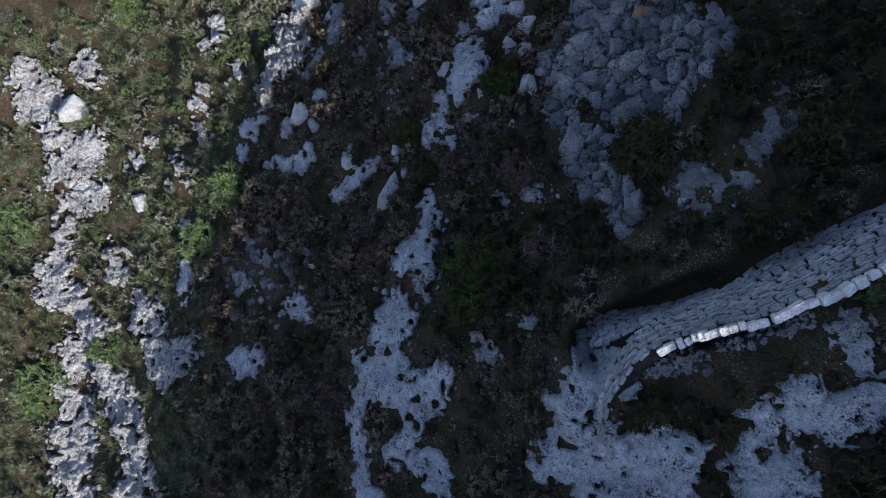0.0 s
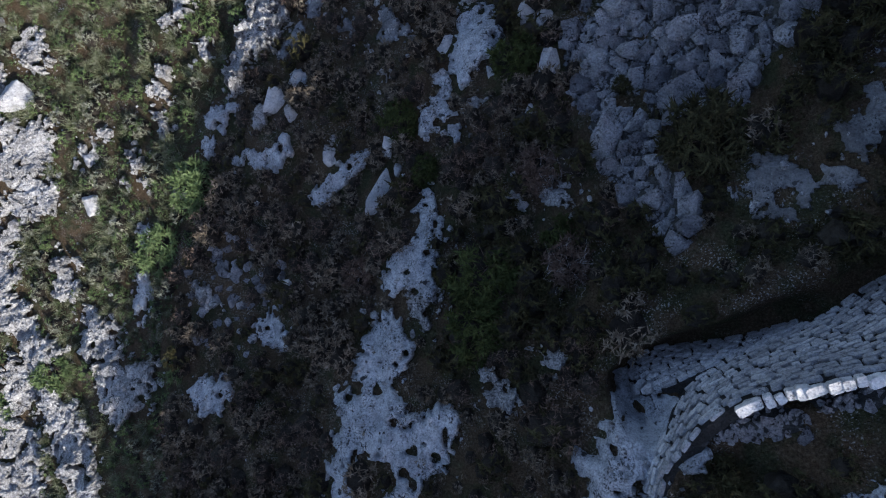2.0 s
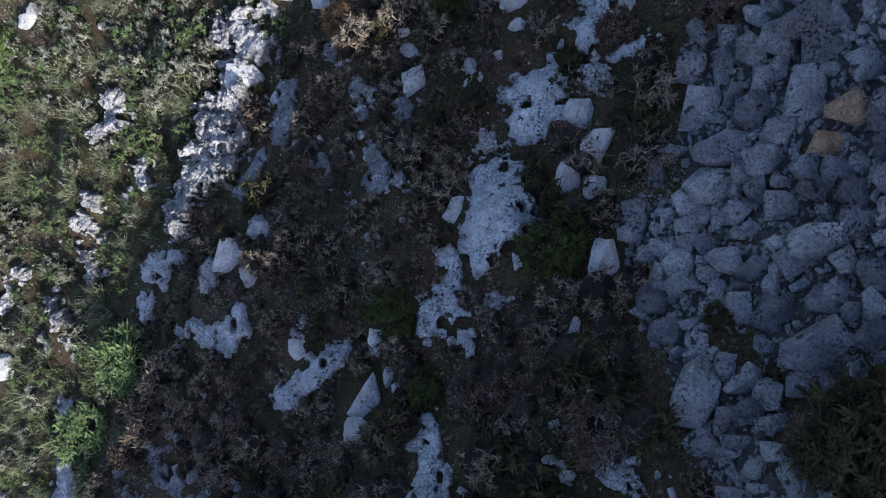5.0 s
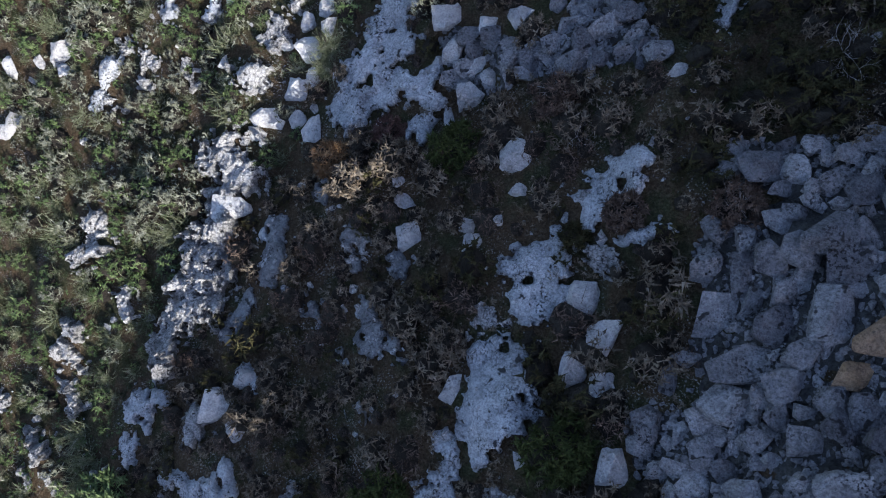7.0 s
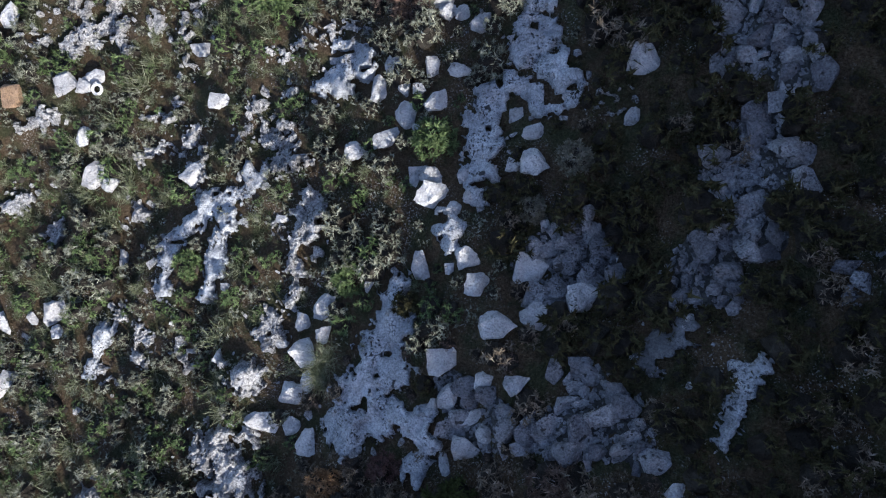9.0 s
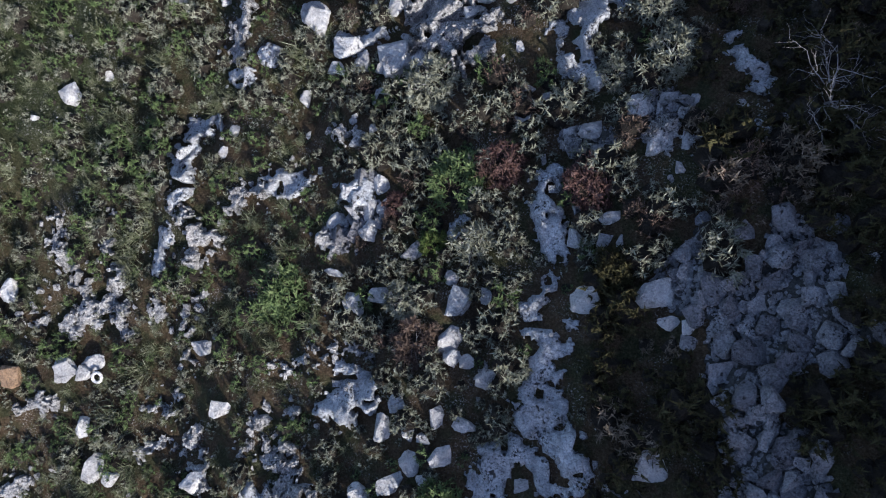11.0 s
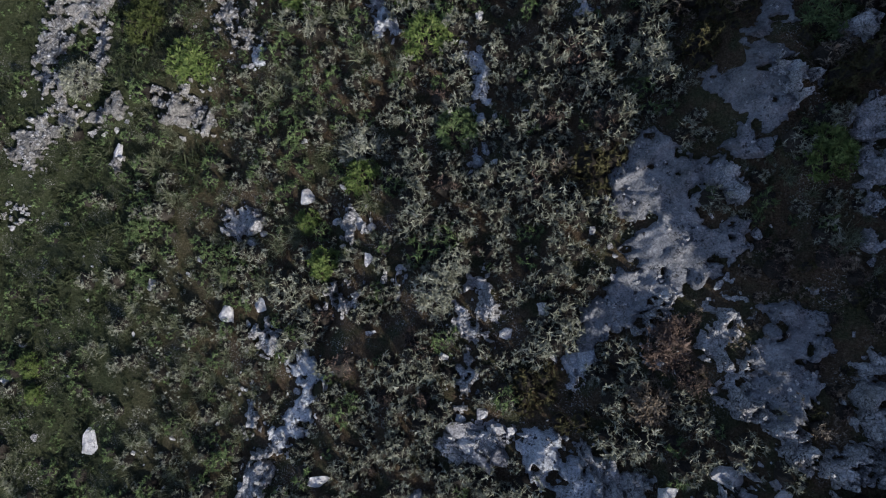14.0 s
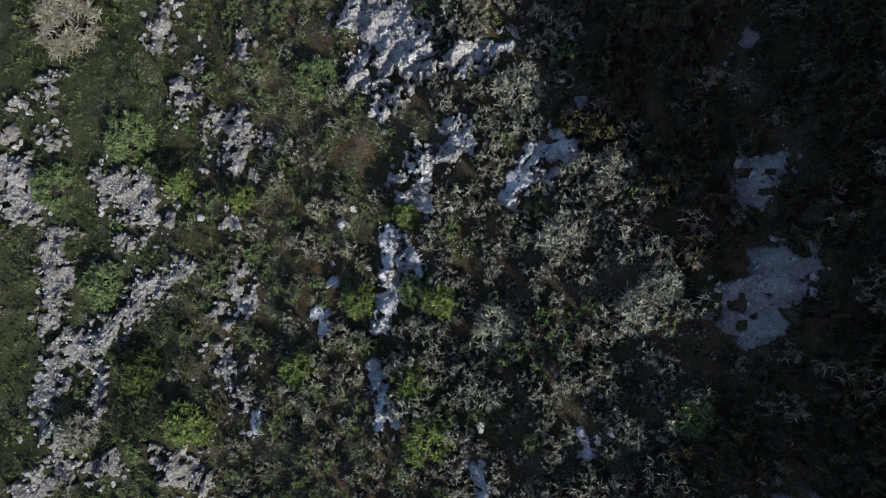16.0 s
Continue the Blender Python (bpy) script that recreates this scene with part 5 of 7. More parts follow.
boulder(2.69, 24.08, 0.81, 0.72, -6, 0.69)
boulder(2.07, 23.94, 0.41, 0.41, -12, 0.57)
boulder(0.13, 29.13, 0.54, 0.54, 170, 0.71)
boulder(1.15, 28.58, 0.53, 0.60, -6, 0.74)
boulder(0.63, 29.05, 0.50, 0.47, 352, 0.60)
boulder(2.94, 22.27, 0.31, 0.28, 16, 0.60)
boulder(-5.43, 22.49, 0.42, 0.27, 352, 0.71)
boulder(-7.44, 20.23, 0.35, 0.27, 185, 0.52)
boulder(5.13, 25.15, 0.37, 0.49, -6, 0.73)
boulder(4.81, 21.20, 0.27, 0.21, 170, 0.63)
boulder(-11.61, 22.80, 0.43, 0.47, 185, 0.60)
boulder(-15.65, 45.07, 0.67, 1.06, 352, 0.52)
boulder(-15.65, 39.02, 1.04, 0.94, 9, 0.66)
boulder(-10.78, 42.76, 0.73, 0.64, 352, 0.61)
boulder(-4.82, 41.47, 1.27, 0.76, 4, 0.59)
boulder(-1.03, 42.13, 1.17, 1.17, 4, 0.54)
boulder(-1.76, 41.27, 0.53, 0.81, 4, 0.58)
boulder(1.33, 41.40, 0.61, 0.86, 170, 0.56)
boulder(-3.03, 39.31, 0.57, 0.86, -12, 0.68)
boulder(-4.00, 39.22, 0.62, 0.50, -12, 0.66)
boulder(-3.47, 39.93, 1.03, 0.74, -6, 0.64)
boulder(-1.63, 39.09, 0.81, 0.76, 352, 0.70)
boulder(-0.96, 39.25, 0.56, 0.56, 352, 0.63)
boulder(-2.37, 37.98, 0.64, 0.56, 9, 0.60)
boulder(-5.26, 38.20, 0.51, 0.59, 16, 0.59)
boulder(2.42, 39.19, 0.26, 0.41, 4, 0.75)
boulder(-1.47, 40.15, 0.36, 0.24, -12, 0.67)
boulder(-8.14, 37.15, 0.39, 0.56, 170, 0.64)
boulder(-2.57, 36.78, 0.28, 0.35, 352, 0.70)
boulder(0.90, 40.64, 0.65, 0.42, 16, 0.73)
boulder(2.15, 40.85, 0.48, 0.48, 352, 0.65)
boulder(2.44, 36.78, 0.55, 0.36, 352, 0.60)
boulder(-2.26, 34.84, 0.54, 0.66, 16, 0.69)
boulder(-2.69, 33.91, 0.43, 0.78, 170, 0.75)
boulder(-2.19, 34.01, 0.39, 0.54, 170, 0.53)
boulder(-2.67, 33.24, 0.65, 0.69, -6, 0.65)
boulder(-3.94, 33.49, 0.60, 0.64, 4, 0.57)
boulder(-3.19, 34.49, 0.90, 0.66, 170, 0.55)
boulder(-1.11, 32.53, 0.71, 0.64, 170, 0.67)
boulder(-3.89, 31.75, 0.74, 0.27, -6, 0.52)
boulder(-3.18, 30.62, 0.74, 0.89, 4, 0.58)
boulder(-2.07, 31.07, 1.03, 0.61, 170, 0.58)
boulder(0.11, 31.70, 0.45, 0.44, 16, 0.72)
boulder(0.42, 30.85, 0.68, 0.93, -12, 0.63)
boulder(1.26, 31.08, 0.43, 0.50, -6, 0.70)
boulder(0.10, 29.66, 0.72, 0.97, -6, 0.54)
boulder(4.05, 31.05, 0.85, 0.79, 352, 0.67)
boulder(3.91, 32.91, 0.51, 0.58, -6, 0.69)
boulder(4.66, 32.82, 0.53, 0.43, -6, 0.54)
boulder(5.07, 32.79, 0.23, 0.52, 352, 0.67)
boulder(4.81, 33.49, 0.70, 0.36, 9, 0.65)
boulder(6.08, 35.67, 0.81, 0.71, 16, 0.71)
boulder(6.76, 35.66, 0.32, 0.64, 185, 0.72)
boulder(6.57, 34.86, 0.25, 0.38, 9, 0.72)
boulder(4.49, 36.15, 0.86, 0.55, 9, 0.58)
boulder(3.88, 36.01, 0.42, 0.67, 9, 0.69)
boulder(5.75, 36.77, 0.76, 0.66, 352, 0.72)
boulder(5.80, 31.26, 0.97, 0.72, 185, 0.63)
boulder(6.07, 30.56, 0.61, 0.43, 170, 0.57)
boulder(6.54, 30.44, 0.36, 0.39, 185, 0.65)
boulder(4.47, 40.90, 0.89, 0.57, 16, 0.55)
boulder(-13.99, 39.80, 0.38, 0.42, 352, 0.67)
boulder(-0.26, 39.96, 0.55, 0.47, 170, 0.60)
boulder(-5.46, 44.32, 0.86, 0.43, 185, 0.66)
boulder(-8.55, 36.28, 0.34, 0.43, 4, 0.63)
boulder(-3.26, 36.37, 0.44, 0.36, 352, 0.74)
boulder(-14.06, 28.12, 0.39, 0.39, 170, 0.65)
boulder(2.67, 37.79, 0.44, 0.29, 16, 0.73)
boulder(3.28, 37.49, 0.36, 0.29, 16, 0.62)
boulder(6.47, 36.91, 0.49, 0.43, 352, 0.72)
boulder(6.76, 36.47, 0.29, 0.35, -6, 0.54)
boulder(7.17, 36.87, 0.26, 0.29, 9, 0.52)
boulder(-17.07, 38.04, 0.33, 0.23, 4, 0.74)
boulder(-9.72, 50.52, 0.59, 0.75, 4, 0.60)
boulder(-8.25, 50.88, 0.51, 0.56, 16, 0.50)
boulder(-6.29, 55.33, 0.56, 0.61, 9, 0.54)
boulder(-3.60, 52.74, 0.29, 0.53, -6, 0.55)
boulder(-13.37, 51.66, 0.39, 0.49, 170, 0.52)
boulder(-2.93, 55.57, 0.22, 0.22, 16, 0.52)
boulder(5.66, 43.78, 0.78, 0.92, 16, 0.65)
boulder(6.29, 45.26, 0.60, 0.67, 4, 0.68)
boulder(7.41, 44.81, 0.96, 0.62, 185, 0.74)
boulder(7.94, 46.10, 1.20, 0.58, -6, 0.64)
boulder(8.26, 45.35, 0.44, 0.30, -12, 0.68)
boulder(9.82, 45.57, 0.68, 0.42, 4, 0.63)
boulder(11.40, 44.69, 0.47, 0.37, 4, 0.55)
boulder(2.87, 51.00, 0.52, 0.48, 16, 0.62)
boulder(1.51, 50.12, 0.40, 0.40, -6, 0.59)
boulder(-0.71, 49.21, 0.37, 0.29, 4, 0.72)
boulder(-8.78, 42.51, 0.49, 0.36, 16, 0.63)
boulder(8.90, 45.39, 0.66, 0.50, 16, 0.72)
boulder(9.42, 44.96, 0.55, 0.42, 170, 0.54)
boulder(10.08, 44.62, 0.48, 0.42, -12, 0.61)
boulder(9.23, 45.83, 0.43, 0.33, -12, 0.57)
boulder(-19.85, 47.51, 0.44, 0.39, -12, 0.58)
boulder(0.88, 46.44, 0.72, 0.48, 4, 0.52)
boulder(0.19, 46.13, 0.68, 0.52, -6, 0.71)
boulder(-0.51, 46.30, 0.44, 0.36, -12, 0.56)
boulder(1.27, 46.75, 0.48, 0.36, -12, 0.62)
boulder(0.69, 47.22, 0.40, 0.36, 4, 0.72)
boulder(-0.10, 46.99, 0.36, 0.28, 352, 0.75)
boulder(1.66, 46.71, 0.32, 0.28, 185, 0.58)
boulder(9.39, 44.40, 0.29, 0.26, 4, 0.71)
boulder(-2.37, 43.48, 0.45, 0.49, 9, 0.53)
boulder(-15.35, 57.59, 0.41, 0.91, 170, 0.58)
boulder(4.44, 53.69, 0.27, 0.27, 185, 0.65)
boulder(-5.00, 54.28, 0.41, 0.32, -12, 0.71)
boulder(-4.01, 54.17, 0.31, 0.53, 9, 0.56)
boulder(1.20, 56.31, 0.29, 0.29, 16, 0.70)
boulder(-4.57, 70.79, 0.29, 0.29, 352, 0.66)
boulder(-11.82, 70.60, 0.36, 0.31, 170, 0.70)
boulder(0.04, 60.65, 0.39, 0.39, -6, 0.72)
boulder(0.69, 62.11, 0.30, 0.43, 170, 0.72)

# ---- the largest blocks of the rubble fields ----
boulder(7.05, 5.28, 1.18, 1.14, -12, 0.65, "scree")
boulder(6.02, 9.35, 1.17, 0.78, 352, 0.75, "scree")
boulder(5.69, 8.46, 1.06, 0.78, 170, 0.73, "scree")
boulder(6.62, 10.17, 0.80, 0.80, 4, 0.68, "scree")
boulder(5.65, 10.32, 0.69, 0.97, 352, 0.63, "scree")
boulder(6.27, 11.17, 0.65, 0.96, 9, 0.51, "scree")
boulder(6.50, 5.64, 0.74, 0.74, -6, 0.58, "scree")
boulder(5.00, 4.04, 0.95, 1.38, 4, 0.67, "scree")
boulder(8.18, 4.46, 0.64, 0.99, -6, 0.63, "scree")
boulder(8.21, 10.06, 1.01, 0.78, -12, 0.52, "rust")
boulder(7.72, 9.30, 0.81, 0.55, 9, 0.66, "rust")
boulder(4.79, 8.86, 0.35, 0.73, -12, 0.72, "scree")
boulder(4.77, 5.21, 0.74, 0.71, -12, 0.50, "scree")
boulder(5.68, 7.12, 0.66, 0.58, 4, 0.55, "scree")
boulder(6.32, 6.68, 0.63, 0.55, 9, 0.72, "scree")
boulder(6.11, 6.16, 0.50, 0.37, 170, 0.70, "scree")
boulder(6.77, 8.98, 0.89, 0.62, 16, 0.71, "scree")
boulder(7.92, 8.58, 0.69, 0.67, 185, 0.51, "scree")
boulder(8.67, 9.16, 0.56, 0.99, 185, 0.62, "scree")
boulder(7.62, 10.44, 0.89, 1.13, -6, 0.69, "scree")
boulder(6.87, 10.77, 0.61, 0.66, 16, 0.64, "scree")
boulder(7.08, 9.63, 0.78, 0.56, 16, 0.70, "scree")
boulder(7.44, 7.28, 1.09, 0.71, 185, 0.58, "scree")
boulder(7.91, 5.41, 0.60, 0.81, 9, 0.50, "scree")
boulder(5.76, 3.19, 0.63, 0.35, 185, 0.73, "scree")
boulder(5.48, 2.10, 0.71, 0.69, 16, 0.58, "scree")
boulder(6.39, 2.68, 0.41, 0.69, 185, 0.74, "scree")
boulder(6.49, 2.04, 0.40, 0.56, 185, 0.58, "scree")
boulder(6.32, 1.69, 0.33, 0.42, 9, 0.56, "scree")
boulder(6.26, 1.13, 0.67, 0.53, -6, 0.51, "scree")
boulder(4.36, 7.85, 0.70, 0.73, 16, 0.65, "scree")
boulder(5.10, 7.15, 0.39, 0.48, 4, 0.65, "scree")
boulder(6.86, 2.05, 0.23, 0.39, 170, 0.52, "scree")
boulder(7.06, 4.43, 0.96, 0.56, 4, 0.66, "scree")
boulder(8.97, 8.32, 0.73, 0.73, 9, 0.73, "scree")
boulder(8.82, 9.93, 0.76, 0.83, 16, 0.67, "scree")
boulder(8.07, 7.63, 0.75, 0.62, 352, 0.69, "scree")
boulder(8.22, 6.50, 0.80, 0.66, 170, 0.50, "scree")
boulder(7.55, 6.26, 0.62, 0.55, 9, 0.54, "scree")
boulder(6.92, 7.98, 0.74, 0.60, 9, 0.63, "scree")
boulder(5.57, 5.76, 0.48, 0.59, -6, 0.53, "scree")
boulder(5.16, 5.89, 0.30, 0.63, 170, 0.57, "scree")
boulder(4.90, 5.96, 0.30, 0.25, 4, 0.73, "scree")
boulder(5.54, 7.83, 0.47, 0.42, -6, 0.67, "scree")
boulder(8.71, 6.48, 0.64, 0.71, 4, 0.72, "scree")
boulder(7.12, 11.64, 0.82, 0.69, -12, 0.69, "scree")
boulder(7.88, 11.37, 0.80, 0.70, 4, 0.67, "scree")
boulder(8.65, 10.93, 0.86, 0.65, 16, 0.51, "scree")
boulder(9.30, 10.80, 0.71, 0.76, 170, 0.66, "scree")
boulder(7.58, 11.97, 1.13, 0.81, 170, 0.75, "scree")
boulder(6.71, 13.44, 1.01, 0.65, 4, 0.54, "scree")
boulder(7.00, 12.95, 0.66, 0.38, 9, 0.51, "scree")
boulder(6.35, 13.93, 0.54, 0.37, -12, 0.74, "scree")
boulder(5.57, 11.07, 0.47, 0.29, -12, 0.67, "scree")
boulder(4.08, 17.34, 0.97, 0.63, 16, 0.68, "scree")
boulder(3.89, 18.26, 0.65, 0.56, 352, 0.53, "scree")
boulder(2.91, 18.31, 0.42, 0.72, 9, 0.70, "scree")
boulder(3.21, 17.52, 0.61, 0.41, 185, 0.62, "scree")
boulder(4.44, 17.91, 0.49, 0.54, 352, 0.64, "scree")
boulder(2.42, 16.87, 0.35, 0.35, 170, 0.61, "scree")
boulder(2.90, 16.35, 0.49, 0.41, 185, 0.71, "scree")
boulder(4.73, 16.23, 0.27, 0.33, -12, 0.55, "scree")
boulder(3.63, 16.69, 0.48, 0.40, 170, 0.55, "scree")
boulder(7.87, 13.12, 0.69, 0.53, 9, 0.59, "scree")
boulder(8.37, 12.89, 0.67, 0.63, 9, 0.73, "scree")
boulder(7.69, 13.83, 0.59, 0.42, 170, 0.60, "scree")
boulder(8.24, 13.74, 0.55, 0.46, -6, 0.74, "scree")
boulder(7.13, 12.46, 0.53, 0.39, 9, 0.75, "scree")
boulder(7.24, 13.92, 0.41, 0.36, 4, 0.75, "scree")
boulder(8.27, 12.03, 0.55, 0.67, 9, 0.51, "scree")
boulder(4.66, 17.00, 0.50, 0.47, -6, 0.55, "scree")
boulder(4.87, 16.71, 0.38, 0.33, 170, 0.73, "scree")
boulder(3.89, 16.47, 0.51, 0.37, 352, 0.74, "scree")
boulder(3.45, 21.14, 0.61, 0.55, 16, 0.70, "scree")
boulder(3.04, 21.55, 0.53, 0.47, 185, 0.54, "scree")
boulder(3.75, 21.44, 0.55, 0.46, 185, 0.65, "scree")
boulder(6.38, 20.37, 0.42, 0.39, 170, 0.59, "scree")
boulder(6.71, 20.58, 0.44, 0.36, 352, 0.67, "scree")
boulder(6.22, 20.76, 0.37, 0.34, 352, 0.51, "scree")
boulder(6.55, 21.04, 0.42, 0.33, 185, 0.55, "scree")
boulder(6.88, 20.28, 0.33, 0.30, 170, 0.57, "scree")
boulder(2.62, 20.19, 0.74, 0.77, -12, 0.72, "scree")
boulder(3.46, 21.72, 0.61, 0.55, 352, 0.54, "scree")
boulder(6.93, 21.71, 0.60, 0.46, -12, 0.55, "scree")
boulder(6.48, 21.30, 0.47, 0.42, 9, 0.65, "scree")
boulder(7.86, 21.58, 0.59, 0.48, -12, 0.68, "scree")
boulder(7.52, 21.85, 0.46, 0.41, -12, 0.60, "scree")
boulder(7.75, 24.91, 0.70, 0.56, 9, 0.70, "scree")
boulder(8.17, 25.13, 0.55, 0.47, 4, 0.66, "scree")
boulder(8.67, 23.85, 0.75, 0.54, 4, 0.55, "scree")
boulder(8.46, 25.82, 0.60, 0.49, 16, 0.56, "scree")
boulder(7.99, 26.93, 0.65, 0.54, 170, 0.64, "scree")
boulder(8.43, 26.57, 0.56, 0.47, 170, 0.54, "scree")
boulder(7.65, 26.42, 0.51, 0.46, 170, 0.73, "scree")
boulder(7.55, 23.23, 0.47, 0.39, 170, 0.56, "scree")
boulder(6.93, 22.97, 0.47, 0.39, 170, 0.74, "scree")
boulder(9.06, 21.21, 0.58, 0.43, -12, 0.64, "scree")
boulder(9.30, 20.84, 0.52, 0.42, 170, 0.64, "scree")
boulder(7.22, 23.67, 0.48, 0.34, 9, 0.62, "scree")
boulder(8.67, 31.80, 0.85, 0.52, -6, 0.52, "scree")
boulder(8.07, 32.05, 0.53, 0.65, 9, 0.75, "scree")
boulder(7.78, 29.84, 0.87, 0.64, 4, 0.64, "scree")
boulder(7.14, 29.34, 0.74, 0.53, 4, 0.65, "scree")
boulder(8.35, 30.57, 0.70, 0.52, -12, 0.63, "scree")
boulder(7.50, 31.07, 0.57, 0.51, 170, 0.72, "scree")
boulder(6.86, 31.17, 0.54, 0.48, -6, 0.68, "scree")
boulder(7.08, 31.89, 0.49, 0.46, -12, 0.70, "scree")
boulder(9.13, 32.60, 0.64, 0.53, 4, 0.64, "scree")
boulder(7.90, 32.98, 0.60, 0.51, 16, 0.66, "scree")
boulder(9.28, 31.39, 0.65, 0.51, 16, 0.62, "scree")
boulder(6.93, 32.55, 0.62, 0.37, 16, 0.55, "scree")
boulder(6.30, 31.83, 0.47, 0.40, 352, 0.69, "scree")
boulder(7.05, 33.39, 0.37, 0.40, -12, 0.72, "scree")
boulder(7.19, 30.49, 0.54, 0.45, 16, 0.73, "scree")
boulder(6.53, 29.98, 0.51, 0.39, -12, 0.50, "scree")
boulder(8.62, 32.72, 0.50, 0.44, 170, 0.52, "scree")
boulder(8.15, 31.12, 0.50, 0.38, 185, 0.67, "scree")
boulder(8.91, 30.65, 0.57, 0.43, 185, 0.70, "scree")
boulder(7.74, 32.38, 0.51, 0.39, -12, 0.57, "scree")
boulder(10.05, 33.19, 0.64, 0.52, 9, 0.70, "scree")

# stones that lie apart on the shaded heath
heap = random.Random(61)
for hx, hy, hr, n_ in ((-10.1, -0.8, 1.5, 16), (-9.0, 0.3, 1.4, 14), (-8.3, -1.4, 1.4, 12), (-10.4, -2.4, 1.1, 9), (-8.9, -3.0, 1.3, 9), (-7.0, -1.0, 1.2, 6)):
    for _ in range(n_):
        w_, turn_ = heap.uniform(0.2, 0.48), heap.uniform(0, 360)
        far_ = hr * math.sqrt(heap.uniform(0, 1))
        boulder(round(hx + far_ * math.cos(turn_), 2), round(hy + far_ * math.sin(turn_), 2), w_, w_ * heap.uniform(0.6, 0.95), turn_ * 3 % 360, 0.7, "scree")

# ---- rubble fields: chains of discs ----
RUBBLE.append([(8.3, -2.8, 0.21), (9.0, -2.6, 0.29), (9.6, -2.3, 0.26), (10.2, -2.0, 0.23)])
RUBBLE.append([(6.5, -3.6, 0.35), (7.0, -3.5, 0.40), (7.6, -3.3, 0.37)])
RUBBLE.append([(6.8, 11.2, 1.26), (8.5, 10.9, 1.58), (6.2, 9.2, 1.11), (7.8, 8.8, 1.83), (4.7, 7.3, 0.72), (6.1, 7.0, 1.63), (7.7, 6.4, 1.50), (8.9, 7.6, 1.34), (4.8, 5.3, 0.55), (6.9, 5.1, 0.75), (8.3, 5.3, 0.59), (5.2, 4.3, 0.67), (5.9, 4.1, 0.64), (5.6, 3.1, 0.62), (5.6, 2.2, 0.52), (6.4, 2.3, 0.43), (6.4, 1.5, 0.49), (6.4, 1.0, 0.41)])
RUBBLE.append([(6.5, 13.5, 0.61), (7.8, 13.3, 0.99), (8.7, 13.5, 0.63), (7.3, 12.1, 1.15), (8.2, 11.8, 1.12)])
RUBBLE.append([(3.8, 18.1, 0.59), (4.2, 17.2, 0.95), (3.3, 16.9, 0.70), (2.7, 16.7, 0.62), (4.7, 16.6, 0.44)])
RUBBLE.append([(3.5, 21.4, 0.81), (2.6, 21.3, 0.57)])
RUBBLE.append([(6.6, 20.7, 0.67), (6.0, 20.6, 0.37), (6.2, 21.0, 0.37)])
RUBBLE.append([(0.9, 16.9, 0.80), (0.2, 17.6, 0.49)])
RUBBLE.append([(8.0, 27.0, 1.07), (8.8, 26.0, 0.90), (7.9, 25.1, 0.77), (8.7, 23.9, 0.74), (7.1, 23.5, 0.48), (7.6, 22.8, 0.47), (7.9, 21.7, 0.57), (6.9, 21.7, 0.69), (6.5, 20.7, 0.47)])
RUBBLE.append([(9.3, 21.2, 0.53), (9.1, 20.7, 0.38)])
RUBBLE.append([(3.3, 21.6, 0.65), (2.8, 21.2, 0.56), (4.2, 21.4, 0.42), (3.6, 20.7, 0.43), (2.7, 20.0, 0.43)])
RUBBLE.append([(7.1, 33.2, 0.47), (6.7, 32.1, 0.65), (7.2, 31.3, 0.76), (8.3, 31.8, 1.04), (9.0, 32.9, 0.74), (7.6, 30.2, 0.86), (8.4, 30.0, 0.75), (7.3, 29.2, 0.74), (9.3, 31.8, 0.72), (10.2, 33.3, 0.64)])
RUBBLE.append([(6.4, 36.8, 0.59), (6.9, 36.6, 0.39)])
RUBBLE.append([(4.6, 35.8, 0.52), (4.0, 36.0, 0.42)])
RUBBLE.append([(-2.7, 33.8, 0.58), (-3.8, 33.0, 0.52), (-2.8, 35.0, 0.47)])
RUBBLE.append([(9.3, 45.5, 0.69), (9.5, 44.5, 0.56), (8.2, 45.3, 0.51)])
RUBBLE.append([(0.5, 46.2, 0.80), (1.1, 46.6, 0.48), (-0.3, 46.4, 0.41)])
RUBBLE.append([(8.0, 27.3, 1.06), (7.9, 25.9, 1.05), (7.7, 24.8, 0.91), (8.4, 23.9, 0.68), (8.8, 23.4, 0.93), (8.2, 22.8, 0.67)])
RUBBLE.append([(7.8, 21.7, 0.68), (6.7, 21.3, 0.63), (6.7, 20.5, 0.58)])
RUBBLE.append([(9.2, 21.0, 0.56), (9.7, 21.5, 0.50)])
RUBBLE.append([(3.7, 21.4, 0.95), (3.6, 20.6, 0.55)])
RUBBLE.append([(6.9, 31.4, 1.06), (7.8, 30.8, 1.11), (8.2, 32.2, 0.96), (9.1, 31.7, 1.01), (10.1, 32.5, 0.79), (9.0, 30.5, 0.92), (7.9, 29.7, 0.87), (9.8, 30.9, 0.69)])


# ---- plants ----
def tilted(rng, n, up):
    """n random unit vectors, more upright as up grows."""
    v = rng.normal(size=(n, 3)) + np.array([0, 0, up])
    return v / np.linalg.norm(v, axis=1, keepdims=True)


def blades(centre, along, length, width, rng, face=0.0):
    """Pointed leaves: one triangle each, along its own direction; face: how far they turn their blades up."""
    side = np.cross(along, 0.75 * rng.normal(size=along.shape) + np.array([0, 0, face]))
    side /= np.linalg.norm(side, axis=1, keepdims=True) + 1e-9
    a, b = along * length[:, None] / 2, side * width[:, None] / 2
    v = np.stack([centre - a + b, centre - a - b, centre + a], 1).reshape(-1, 3)
    return v, np.arange(len(v)).reshape(-1, 3)


def join(*pieces):
    verts, faces, n = [], [], 0
    for v, f in pieces:
        verts.append(v)
        faces.append(f + n)
        n += len(v)
    return np.concatenate(verts), np.concatenate(faces)


